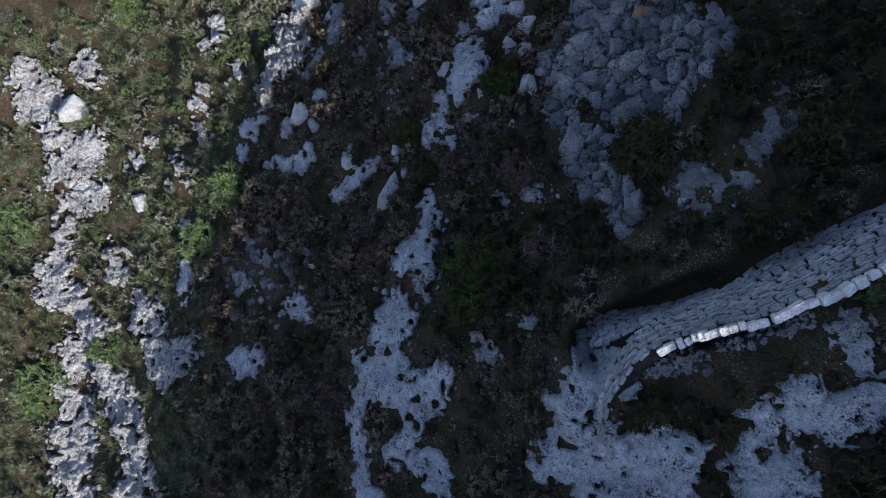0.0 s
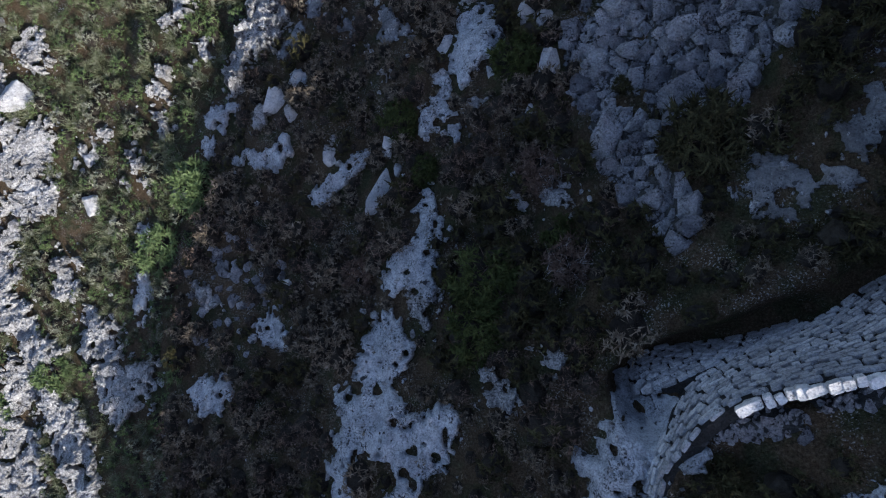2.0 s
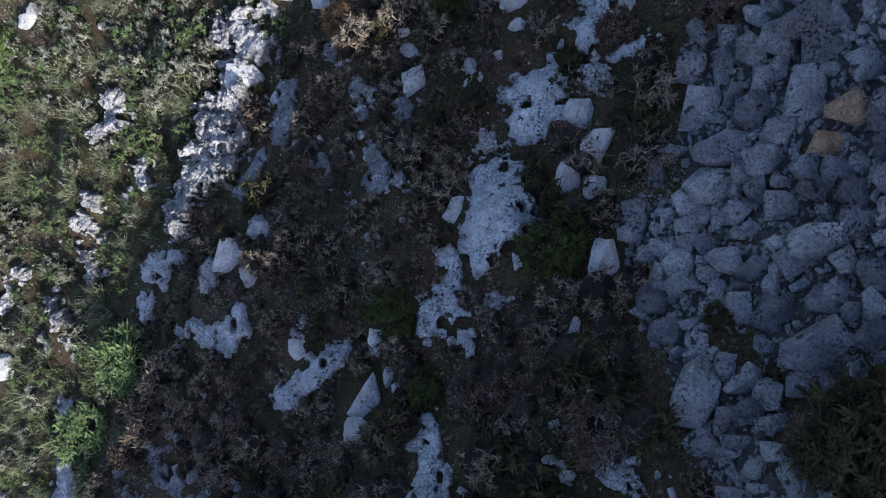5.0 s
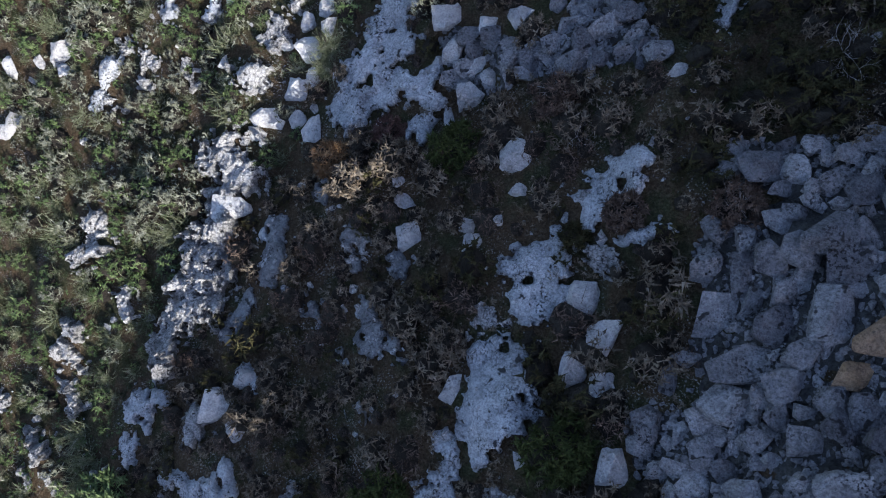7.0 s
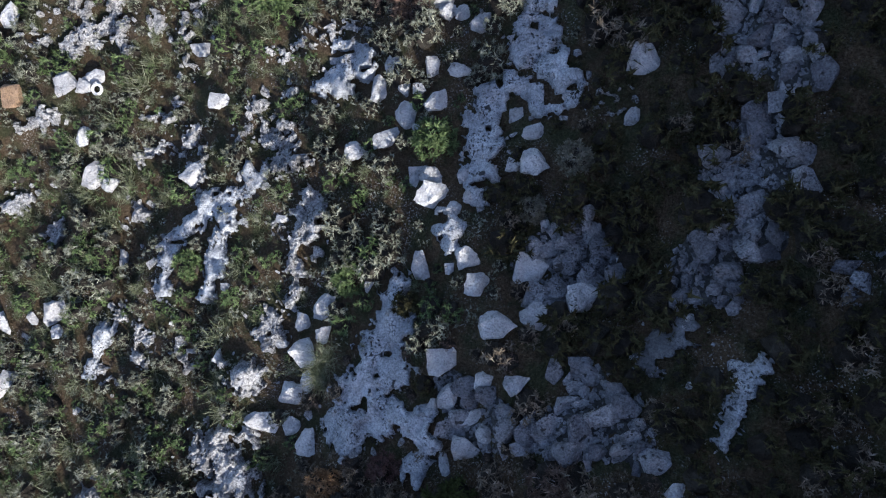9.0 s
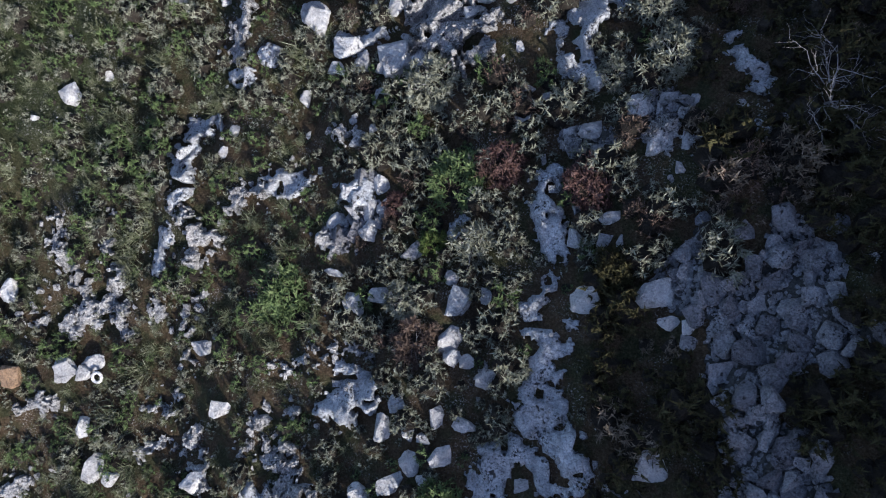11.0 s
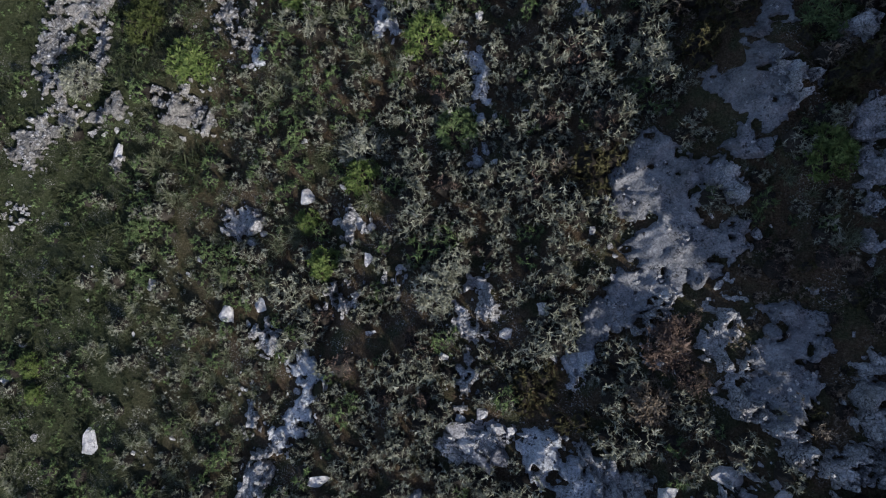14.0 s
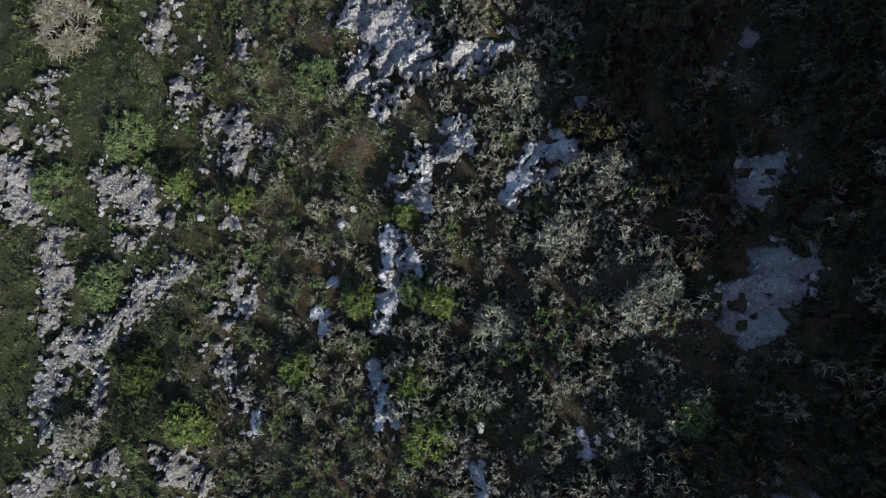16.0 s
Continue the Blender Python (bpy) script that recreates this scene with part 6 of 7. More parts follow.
def bush_leaves(seed, count, height=0.6, leaf=0.085, slim=0.7, tufts=20, spread=0.40, heart=0.36):
    """A shrub of one metre across: a mound of small rounded leaf clusters over a heart coloured like inner shade."""
    rng = np.random.default_rng(seed)
    ang, rad = rng.uniform(0, 2 * np.pi, tufts), spread * np.sqrt(rng.uniform(0.0, 1, tufts))
    top = height * (1 - 0.65 * (rad / spread) ** 2) * rng.uniform(0.6, 1.1, tufts)
    mid = np.stack([rad * np.cos(ang), rad * np.sin(ang), top], 1)
    pick = rng.integers(0, tufts, count)
    out = tilted(rng, count, 0.75) + 0.5 * mid[pick] * np.array([1, 1, 0])
    out /= np.linalg.norm(out, axis=1, keepdims=True)
    pos = mid[pick] + out * (0.13 * rng.uniform(0.25, 1.0, count))[:, None]
    pos[:, 2] = np.abs(pos[:, 2])
    along = out + 0.45 * tilted(rng, count, 0.0)
    along /= np.linalg.norm(along, axis=1, keepdims=True)
    length = 1.9 * leaf * rng.uniform(0.6, 1.4, count)
    skin = blades(pos, along, length, length * slim * 0.42, rng, 1.5)
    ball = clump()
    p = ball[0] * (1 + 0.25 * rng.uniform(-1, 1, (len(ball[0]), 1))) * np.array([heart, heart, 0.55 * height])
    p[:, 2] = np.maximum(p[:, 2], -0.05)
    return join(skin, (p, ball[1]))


HEART = 20  # faces of the shade-dark heart, the last ones of a shrub's leaves


def clump(seed=0):
    """A small ball of 20 faces."""
    bm = bmesh.new()
    bmesh.ops.create_icosphere(bm, subdivisions=1, radius=1.0)
    bm.verts.ensure_lookup_table()
    out = np.array([v.co[:] for v in bm.verts]), np.array([[v.index for v in f.verts] for f in bm.faces])
    bm.free()
    return out


def bush_stems(seed, count, height=0.6, reach=0.5, width=0.016):
    """Thin stems that fork from the foot."""
    rng = np.random.default_rng(seed)
    out = tilted(rng, count, 0.9)
    out[:, 2] = np.abs(out[:, 2]) * height / 0.5
    tip = out * (reach * rng.uniform(0.6, 1.05, count))[:, None]
    knee = tip * 0.5 + rng.normal(size=(count, 3)) * 0.04
    a = blades(knee / 2, knee / (np.linalg.norm(knee, axis=1, keepdims=True) + 1e-9), np.linalg.norm(knee, axis=1) * 1.1, np.full(count, width * 1.5), rng)
    rest = tip - knee
    b = blades(knee + rest / 2, rest / (np.linalg.norm(rest, axis=1, keepdims=True) + 1e-9), np.linalg.norm(rest, axis=1) * 1.1, np.full(count, width), rng)
    fork = rest + rng.normal(size=(count, 3)) * 0.12
    c = blades(knee + fork / 2, fork / (np.linalg.norm(fork, axis=1, keepdims=True) + 1e-9), np.linalg.norm(fork, axis=1), np.full(count, width * 0.8), rng)
    return join(a, b, c)


def tuft_blades(seed, count, height=0.5, reach=0.5, width=0.03):
    """A tussock of one metre across: long blades that lean out from the middle."""
    rng = np.random.default_rng(seed)
    ang = rng.uniform(0, 2 * np.pi, count)
    lean = reach * rng.uniform(0.3, 1.0, count)
    foot = rng.normal(size=(count, 3)) * np.array([0.14, 0.14, 0])
    tip = np.stack([lean * np.cos(ang), lean * np.sin(ang), height * rng.uniform(0.35, 1.0, count)], 1)
    n = np.linalg.norm(tip, axis=1)
    return blades(foot + tip / 2, tip / n[:, None], n, width * rng.uniform(0.7, 1.3, count), rng)


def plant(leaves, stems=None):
    """Corners, faces, and which faces are the shade-dark heart."""
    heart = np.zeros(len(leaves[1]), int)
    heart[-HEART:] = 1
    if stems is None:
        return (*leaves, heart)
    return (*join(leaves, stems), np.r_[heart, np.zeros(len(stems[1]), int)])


def tuft(*args):
    v, f = tuft_blades(*args)
    return v, f, np.zeros(len(f), int)


def tuple_sprig(seed):
    """A few shoots close to the soil."""
    v, f = bush_leaves(seed, 52, 0.42, 0.12, 0.55, 10)
    return v[: -len(clump()[0])], f[:-HEART], np.zeros(len(f) - HEART, int)


PLANTS = {
    "heath": (HEATH, [plant(bush_leaves(100 + k, 200, 0.72, 0.069, 0.65, 22), bush_stems(105 + k, 8, 0.7, 0.5, 0.012)) for k in range(6)]),
    "brown": (BROWN, [plant(bush_leaves(110 + k, 120, 0.66, 0.055, 0.5, 20), bush_stems(115 + k, 28, 0.66, 0.54, 0.014)) for k in range(6)]),
    "thyme": (THYME, [plant(bush_leaves(120 + k, 205, 0.74, 0.068, 0.55, 22), bush_stems(125 + k, 16, 0.78, 0.56, 0.012)) for k in range(7)]),
    "green": (GREEN, [plant(bush_leaves(130 + k, 200, 0.55, 0.07, 0.6, 20)) for k in range(6)]),
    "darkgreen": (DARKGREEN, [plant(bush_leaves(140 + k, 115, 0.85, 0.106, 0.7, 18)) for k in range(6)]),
    "sprig": (HEATH, [tuple_sprig(170 + k) for k in range(5)]),
    "pale_sprig": (THYME, [tuple_sprig(180 + k) for k in range(5)]),
    "dark_sprig": (DARKGREEN, [tuple_sprig(195 + k) for k in range(5)]),
    "green_sprig": (GREEN, [tuple_sprig(190 + k) for k in range(5)]),
    "grass": (GRASS, [tuft(150 + k, 120, 0.5, 0.5, 0.026) for k in range(5)]),
    "meadow": (MEADOW, [tuft(160 + k, 39, 0.38, 0.5, 0.050) for k in range(5)]),
}
BIG = {
    "heath": (HEATH, "dark evergreen heath shrub with dense small leaves", 0.7, 0.09, 0.45),
    "brown": (BROWN, "dry brown leafless-looking shrub with fine twigs", 0.6, 0.09, 0.3),
    "thyme": (THYME, "grey-green shrub with small pale leaves", 0.75, 0.085, 0.42),
    "green": (GREEN, "bright green low leafy shrub", 0.6, 0.085, 0.5),
    "darkgreen": (DARKGREEN, "dark green rounded dense evergreen shrub", 0.8, 0.09, 0.5),
    "olive": (OLIVE, "dark olive-green dense rounded shrub", 0.75, 0.085, 0.5),
    "yellow": (YELLOW, "yellow-green flowering spurge shrub", 0.75, 0.075, 0.8),
    "russet": (RUSSET, "orange-brown withered shrub with dry leaves", 0.6, 0.085, 0.5),
    "reddish": (REDDISH, "reddish-brown withered shrub with dry leaves", 0.55, 0.085, 0.45),
    "straw": (STRAW, "straw-coloured dry upright shrub", 0.9, 0.10, 0.25),
}
SHRUB_MESHES = {}


def shrub(x, y, r, kind, n=[0]):
    """A shrub of radius r that can be told from its neighbours: foliage over thin stems."""
    n[0] += 1
    TAKEN.append((x, y, 0.7 * r))
    turn, z = n[0] * 67 % 360, float(ground_z(x, y)) - 0.04
    if kind == "grass":
        if "grass" not in SHRUB_MESHES:
            SHRUB_MESHES["grass"] = mesh_from("tussock", *tuft_blades(7, 400, 0.5, 0.5, 0.018), GRASS)
        ob = new("grass_tussock", SHRUB_MESHES["grass"])
        ob.matrix_basis = pose(x, y, z, 0, 0, turn) @ Matrix.Diagonal((2 * r, 2 * r, 1.5 * r, 1))
        return tagged(ob, "green tussock of long arching grass blades", "grass", "grass tussocks")
    mat, label, height, leaf, slim = BIG[kind]
    key = (kind, n[0] % 3)
    if key not in SHRUB_MESHES:
        big = plant(bush_leaves(200 + 10 * len(SHRUB_MESHES), 1500, 0.8 * height, leaf * 0.62, 0.45 + 0.5 * slim, 60, 0.43, 0.38))
        SHRUB_MESHES[key] = (mesh_from("foliage", big[0], big[1], mat, inner=big[2]), mesh_from("stems", *bush_stems(300 + n[0], 40, height, 0.46, 0.014), TWIG if kind in ("brown", "thyme", "straw") else BROWN))
    foliage, stems = SHRUB_MESHES[key]
    ob = new("shrub")
    ob.empty_display_size = 0.2
    ob.matrix_basis = pose(x, y, z, 0, 0, turn) @ Matrix.Diagonal((2 * r, 2 * r, min(2 * r, 1.6), 1))
    part("foliage", foliage, ob)
    part("twig_frame", stems, ob, "thin woody forking stems")
    return tagged(ob, label, "shrub", "shrubs of the hillside")

# ---- shrubs that stand out ----
shrub(-3.54, 14.39, 0.67, "russet")
shrub(-1.71, 15.07, 0.58, "reddish")
shrub(0.23, 14.40, 0.94, "olive")
shrub(2.78, 15.62, 0.75, "brown")
shrub(4.14, 12.59, 0.65, "brown")
shrub(6.21, 12.59, 0.66, "brown")
shrub(3.07, 11.93, 0.45, "darkgreen")
shrub(-3.80, 17.43, 0.66, "grass")
shrub(3.69, 24.06, 0.59, "straw")
shrub(2.56, 22.67, 0.45, "straw")
shrub(-0.25, 24.86, 0.77, "green")
shrub(-2.96, 20.65, 0.67, "green")
shrub(-1.09, 19.86, 0.49, "darkgreen")
shrub(-3.67, 18.05, 0.66, "grass")
shrub(-8.97, 20.94, 0.57, "green")
shrub(1.83, 35.23, 0.84, "reddish")
shrub(-1.69, 34.01, 0.55, "reddish")
shrub(4.39, 34.53, 0.93, "reddish")
shrub(-0.45, 32.74, 0.53, "yellow")
shrub(-5.92, 30.95, 1.22, "green")
shrub(0.49, 34.78, 1.13, "green")
shrub(6.42, 39.90, 0.90, "thyme")
shrub(6.73, 38.26, 0.88, "thyme")
shrub(-0.45, 38.25, 1.06, "thyme")
shrub(0.83, 32.79, 0.84, "thyme")
shrub(5.05, 37.85, 0.60, "thyme")
shrub(8.43, 40.00, 0.72, "brown")
shrub(4.82, 32.01, 0.72, "darkgreen")
shrub(-1.38, 30.88, 0.74, "thyme")
shrub(-0.99, 29.53, 0.90, "brown")
shrub(-3.89, 55.99, 0.85, "yellow")
shrub(-5.46, 52.57, 0.75, "yellow")
shrub(-6.27, 54.27, 0.61, "yellow")
shrub(6.57, 49.97, 0.96, "brown")
shrub(10.49, 55.77, 0.91, "yellow")
shrub(5.88, 48.15, 0.84, "heath")
shrub(-14.09, 54.11, 0.6, "green")
shrub(-17.11, 60.85, 0.95, "thyme")
shrub(-3.92, 57.21, 1.06, "thyme")
shrub(-18.62, 48.21, 0.6, "yellow")
shrub(-18.3, 47.0, 0.5, "yellow")
shrub(-0.92, 51.52, 1.02, "thyme")
shrub(-14.27, 63.56, 1.2, "olive")
shrub(-11.87, 61.46, 1.15, "yellow")
shrub(-1.91, 63.50, 1.01, "yellow")
shrub(-1.21, 61.48, 1.17, "yellow")
shrub(-6.71, 63.91, 1.01, "yellow")
shrub(-0.02, 57.73, 0.95, "green")
shrub(-4.21, 66.91, 0.79, "yellow")
shrub(7.72, 63.36, 0.84, "green")
shrub(10.95, 60.02, 0.89, "green")
shrub(6.24, 59.38, 0.85, "thyme")
shrub(-16.66, 67.40, 1.18, "green")
shrub(-19.63, 80.55, 1.95, "straw")
shrub(-1.78, 67.31, 0.76, "green")
shrub(-0.81, 66.99, 0.80, "yellow")
shrub(-12.90, 72.12, 0.88, "yellow")
shrub(-15.90, 74.58, 1.27, "green")
shrub(-9.80, 71.34, 0.73, "yellow")
shrub(-19.56, 72.26, 1.20, "green")
shrub(-6.42, 76.81, 1.01, "green")
shrub(2.34, 75.21, 1.12, "thyme")
shrub(1.38, 65.93, 1.06, "thyme")
shrub(6.16, 66.73, 1.00, "thyme")
shrub(3.83, 69.37, 1.02, "thyme")
shrub(5.56, 71.79, 0.90, "thyme")
shrub(6.81, 67.73, 0.86, "thyme")
shrub(-2.21, 70.46, 0.62, "yellow")
shrub(1.49, -0.66, 1.50, "olive")
shrub(1.03, -2.22, 1.23, "olive")
shrub(3.77, 0.02, 0.94, "brown")
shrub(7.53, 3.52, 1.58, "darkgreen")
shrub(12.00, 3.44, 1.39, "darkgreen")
shrub(-18.54, 14.13, 1.24, "green")
shrub(-25.01, 1.36, 1.46, "green")
shrub(-12.86, 0.33, 1.34, "green")
shrub(-11.06, 3.28, 1.30, "green")
shrub(-18.79, -5.66, 1.04, "green")
shrub(6.40, -5.02, 0.87, "darkgreen")
shrub(11.68, -1.11, 0.60, "green")
shrub(-3.17, -0.49, 0.73, "brown")
shrub(-22.91, -8.05, 1.78, "green")
shrub(3.58, 0.86, 0.71, "olive")
shrub(3.12, 3.02, 0.90, "brown")
shrub(2.42, 7.10, 1.00, "olive")
shrub(-0.63, 3.34, 0.70, "olive")
shrub(-1.65, 5.39, 0.92, "olive")
shrub(5.65, 5.63, 0.38, "darkgreen")
shrub(-18.56, 15.12, 1.20, "yellow")
shrub(-9.55, 12.10, 0.61, "grass")

# ---- which plants grow where: zones of (x, y, radius) ----
ZONES = {}
ZONES["tussocks"] = [(-19, 8, 8.2), (-19, -5, 7.3), (-14, 6, 3.4), (-24, -0, 5.0), (-13, 11, 5.2), (-14, 2, 3.1), (-15, 23, 4.0), (0, 25, 1.0), (-6, 31, 2.2), (-12, 57, 3.5), (-8, 78, 2.9), (-7, 73, 3.5)]
ZONES["heath"] = [(-5, 4, 5.9), (-6, -7, 6.4), (-9, -3, 3.6), (2, -5, 2.6), (3, 4, 2.8), (-4, 11, 3.9), (-5, 6, 4.2), (-3, 1, 3.4), (2, 6, 1.5), (-1, 14, 2.2), (1, 15, 2.2), (4, 15, 2.0), (4, 10, 1.2), (7, 35, 1.4), (10, 52, 1.0), (11, 50, 1.0)]
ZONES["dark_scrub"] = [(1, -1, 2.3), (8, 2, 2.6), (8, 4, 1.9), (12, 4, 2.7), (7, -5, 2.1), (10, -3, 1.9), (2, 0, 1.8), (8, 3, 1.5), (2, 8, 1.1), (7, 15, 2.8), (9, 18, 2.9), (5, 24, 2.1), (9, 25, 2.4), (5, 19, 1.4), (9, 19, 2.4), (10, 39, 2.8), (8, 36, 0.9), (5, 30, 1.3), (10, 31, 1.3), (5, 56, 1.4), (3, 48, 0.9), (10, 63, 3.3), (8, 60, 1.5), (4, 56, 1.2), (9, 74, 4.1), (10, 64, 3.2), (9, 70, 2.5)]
ZONES["dry_heath"] = [(2, 4, 2.1), (-3, 10, 1.6), (7, 50, 1.0)]
ZONES["mixed"] = [(-12, 16, 6.2), (-6, 15, 1.6), (-15, 25, 4.2), (-5, 24, 3.5), (-11, 14, 3.6), (-15, 37, 4.5), (-7, 37, 3.0), (-11, 27, 3.0), (-17, 42, 3.3), (-12, 49, 4.1), (-9, 57, 3.4), (-5, 56, 3.2), (11, 55, 1.6), (-6, 59, 3.3), (-8, 68, 2.5), (-5, 65, 1.9)]
ZONES["grey_scrub"] = [(-3, 22, 1.3), (-2, 22, 1.2), (0, 37, 2.7), (1, 40, 2.1), (-2, 30, 2.6), (-3, 43, 1.9), (2, 30, 1.9), (6, 39, 1.4), (6, 34, 1.3), (-3, 47, 3.0), (-4, 50, 3.0), (-1, 56, 3.1), (1, 43, 1.6), (3, 53, 1.8), (6, 47, 1.6), (2, 65, 3.9), (4, 59, 3.7), (7, 65, 2.6), (3, 54, 2.6), (3, 68, 3.9), (4, 64, 3.7), (1, 69, 2.2), (7, 65, 2.2), (1, 63, 2.0), (2, 76, 1.8)]
ZONES["meadow"] = [(-17, 43, 3.2), (-18, 55, 4.4), (-19, 50, 3.5), (-12, 57, 2.8), (-19, 53, 4.8), (-12, 63, 2.8), (-18, 67, 3.8), (-16, 64, 3.7), (-20, 73, 3.9), (-13, 74, 3.8)]

MIX = {
    "tussocks": (("grass", 0.62), ("thyme", 0.16), ("green", 0.22)),
    "heath": (("heath", 0.45), ("brown", 0.40), ("darkgreen", 0.15)),
    "dry_heath": (("brown", 0.6), ("heath", 0.4)),
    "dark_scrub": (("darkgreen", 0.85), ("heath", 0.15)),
    "mixed": (("thyme", 0.32), ("grass", 0.34), ("green", 0.34)),
    "grey_scrub": (("thyme", 0.80), ("green", 0.14), ("brown", 0.06)),
    "meadow": (("meadow", 0.86), ("green", 0.10), ("thyme", 0.04)),
}
GRASSY = ("tussocks", "mixed", "meadow")


def zone_of(x, y):
    """The name of the plant zone at each place."""
    names = list(ZONES)
    best, which = np.full(x.shape, 1e9), np.zeros(x.shape, int)
    for k, name in enumerate(names):
        for cx, cy, r in ZONES[name]:
            d = np.hypot(x - cx, y - cy) / r
            d = d + 0.25 * wave(x, y, 2.2, 200 + k)
            which[d < best] = k
            best = np.minimum(best, d)
    return np.array(names)[which]


def stony(x, y):
    """How bare of plants a place is: above 0 on bedrock and rubble."""
    f = np.full(x.shape, -1.0)
    for discs, rough, seed in BARE:
        near = np.zeros(x.shape, bool)
        for cx, cy, r in discs:
            near |= np.hypot(x - cx, y - cy) < r * 1.5 + 0.6
        if near.any():
            f[near] = np.maximum(f[near], rock_field(x[near], y[near], discs, rough, seed))
    return f


def rubble_field(x, y, discs):
    """Above 0 on rubble; the farther fields are overgrown in patches."""
    return field(x, y, discs, 0.35, 3) - 1.3 * step(11, 15, y) * step(5.5, 8, x) * np.clip(waves(x, y, 1.5, 2, 77) + 0.35, 0, 1)


def rubbly(x, y):
    f = np.full(x.shape, -1.0)
    for discs in RUBBLE:
        f = np.maximum(f, rubble_field(x, y, discs))
    return f


def jittered(cell, seed, x0=-27.5, x1=17.5, y0=-17.0, y1=88.0):
    rng = np.random.default_rng(seed)
    x, y = np.meshgrid(np.arange(x0, x1, cell), np.arange(y0, y1, cell))
    x, y = x.ravel() + rng.uniform(-0.5, 0.5, x.size) * cell, y.ravel() + rng.uniform(-0.5, 0.5, y.size) * cell
    seen = (x < 14.3) & ((x > np.where(y > 50, -22.8, -20.8)) | (y < 14)) & (x > -27.0)
    return x[seen], y[seen], rng


def free_of_things(x, y, grow=1.0):
    ok = np.ones(x.shape, bool)
    for cx, cy, r in TAKEN:
        ok &= (x - cx) ** 2 + (y - cy) ** 2 > (r * grow + 0.15) ** 2
    d, far, low, high = beside(x, y, UPPER_FOOT, UPPER_TOP)
    e = beside(x, y, LOWER_FOOT, LOWER_TOP)[1]
    return ok & ~((d > -0.9) & (d < 1.6)) & (e > 1.2)


def bake(name, label, category, kind, x, y, radius, rng, squash=1.0, lift=0.0):
    """Sets many plants of one kind into one mesh."""
    mat, shapes = PLANTS[kind]
    which = rng.integers(0, len(shapes), len(x))
    verts, faces, inner, n = [], [], [], 0
    z = ground_z(x, y) - 0.03 + lift
    for k, (v, f, h) in enumerate(shapes):
        at = np.flatnonzero(which == k)
        a = rng.uniform(0, 2 * np.pi, len(at))
        ca, sa, s = np.cos(a)[:, None], np.sin(a)[:, None], 2 * radius[at][:, None]
        px, py, pz = v[:, 0] * s, v[:, 1] * s, v[:, 2] * s * squash * rng.uniform(0.7, 1.35, s.shape)
        w = np.stack([px * ca - py * sa + x[at][:, None], px * sa + py * ca + y[at][:, None], pz + z[at][:, None]], -1)
        verts.append(w.reshape(-1, 3))
        faces.append((f[None] + (np.arange(len(at)) * len(v))[:, None, None] + n).reshape(-1, 3))
        inner.append(np.tile(h, len(at)))
        n += len(at) * len(v)
    ob = new(name, mesh_from(name, np.concatenate(verts), np.concatenate(faces), mat, inner=np.concatenate(inner)))
    return tagged(ob, label, category, kind="stuff")


NAMES = {
    "heath": ("heath_shrubs", "dense dark heath shrubs covering the shaded slope", "shrubs"),
    "brown": ("dry_shrubs", "dry brown twiggy shrubs among the heath", "shrubs"),
    "thyme": ("grey_shrubs", "low grey-green aromatic shrubs between the rocks", "shrubs"),
    "green": ("green_shrubs", "low bright green leafy plants", "shrubs"),
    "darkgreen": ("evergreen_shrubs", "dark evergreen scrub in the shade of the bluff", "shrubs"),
    "grass": ("grass_tufts", "tufts of long green and straw-tipped grass", "grass"),
    "meadow": ("meadow_grass", "short green meadow grass on the lower slope", "grass"),
}

SINGLE = {"thyme": 70, "heath": 60, "green": 35, "darkgreen": 25, "brown": 15}

# shrubs and tussocks over the whole slope
px_, py_, rng_ = jittered(0.62, 5)
zone = zone_of(px_, py_)
bare_ = stony(px_, py_)
clear = (bare_ < np.where(rng_.uniform(0, 1, px_.shape) < 0.06, 0.3, -0.25)) & (rubbly(px_, py_) < -0.05) & free_of_things(px_, py_, 0.75)
clear &= (wave(px_, py_, 1.7, 301) > -0.72) | np.isin(zone, ("heath", "dark_scrub"))
roll_ = rng_.uniform(0, 1, px_.shape)
kind_ = np.full(px_.shape, "none", dtype="<U12")
for name, mix in MIX.items():
    low = 0.0
    for k, share in mix:
        kind_[(zone == name) & (roll_ >= low) & (roll_ < low + share + 1e-6)] = k
        low += share
size_ = 0.48 * (0.55 + 0.9 * rng_.uniform(0, 1, px_.shape) ** 1.3) * (1 + 0.25 * wave(px_, py_, 2.5, 302))
size_[np.isin(zone, ("dark_scrub", "heath", "dry_heath", "grey_scrub"))] *= 1.22
size_ *= np.clip(0.5 - 0.5 * (bare_ + 0.25), 0.45, 1)
for k, (name, label, category) in NAMES.items():
    at = clear & (kind_ == k)
    if k in SINGLE:
        # the largest of the kind stand as things of their own
        big = np.flatnonzero(at)[np.argsort(-size_[at])][: SINGLE[k]]
        shapes = [mesh_from("shrub", v, f, PLANTS[k][0], inner=h) for v, f, h in PLANTS[k][1]]
        for j, i in enumerate(big):
            ob = new("shrub", shapes[j % len(shapes)])
            s = 2 * float(size_[i])
            ob.matrix_basis = pose(float(px_[i]), float(py_[i]), float(ground_z(px_[i], py_[i])) - 0.04, 0, 0, j * 67 % 360) @ Matrix.Diagonal((s, s, s, 1))
            tagged(ob, BIG[k][1], "shrub", "shrubs of the hillside")
        at[big] = False
    if at.any():
        bake(name, label, category, k, px_[at], py_[at], size_[at], rng_, 1.25 if k == "thyme" else 1.1)

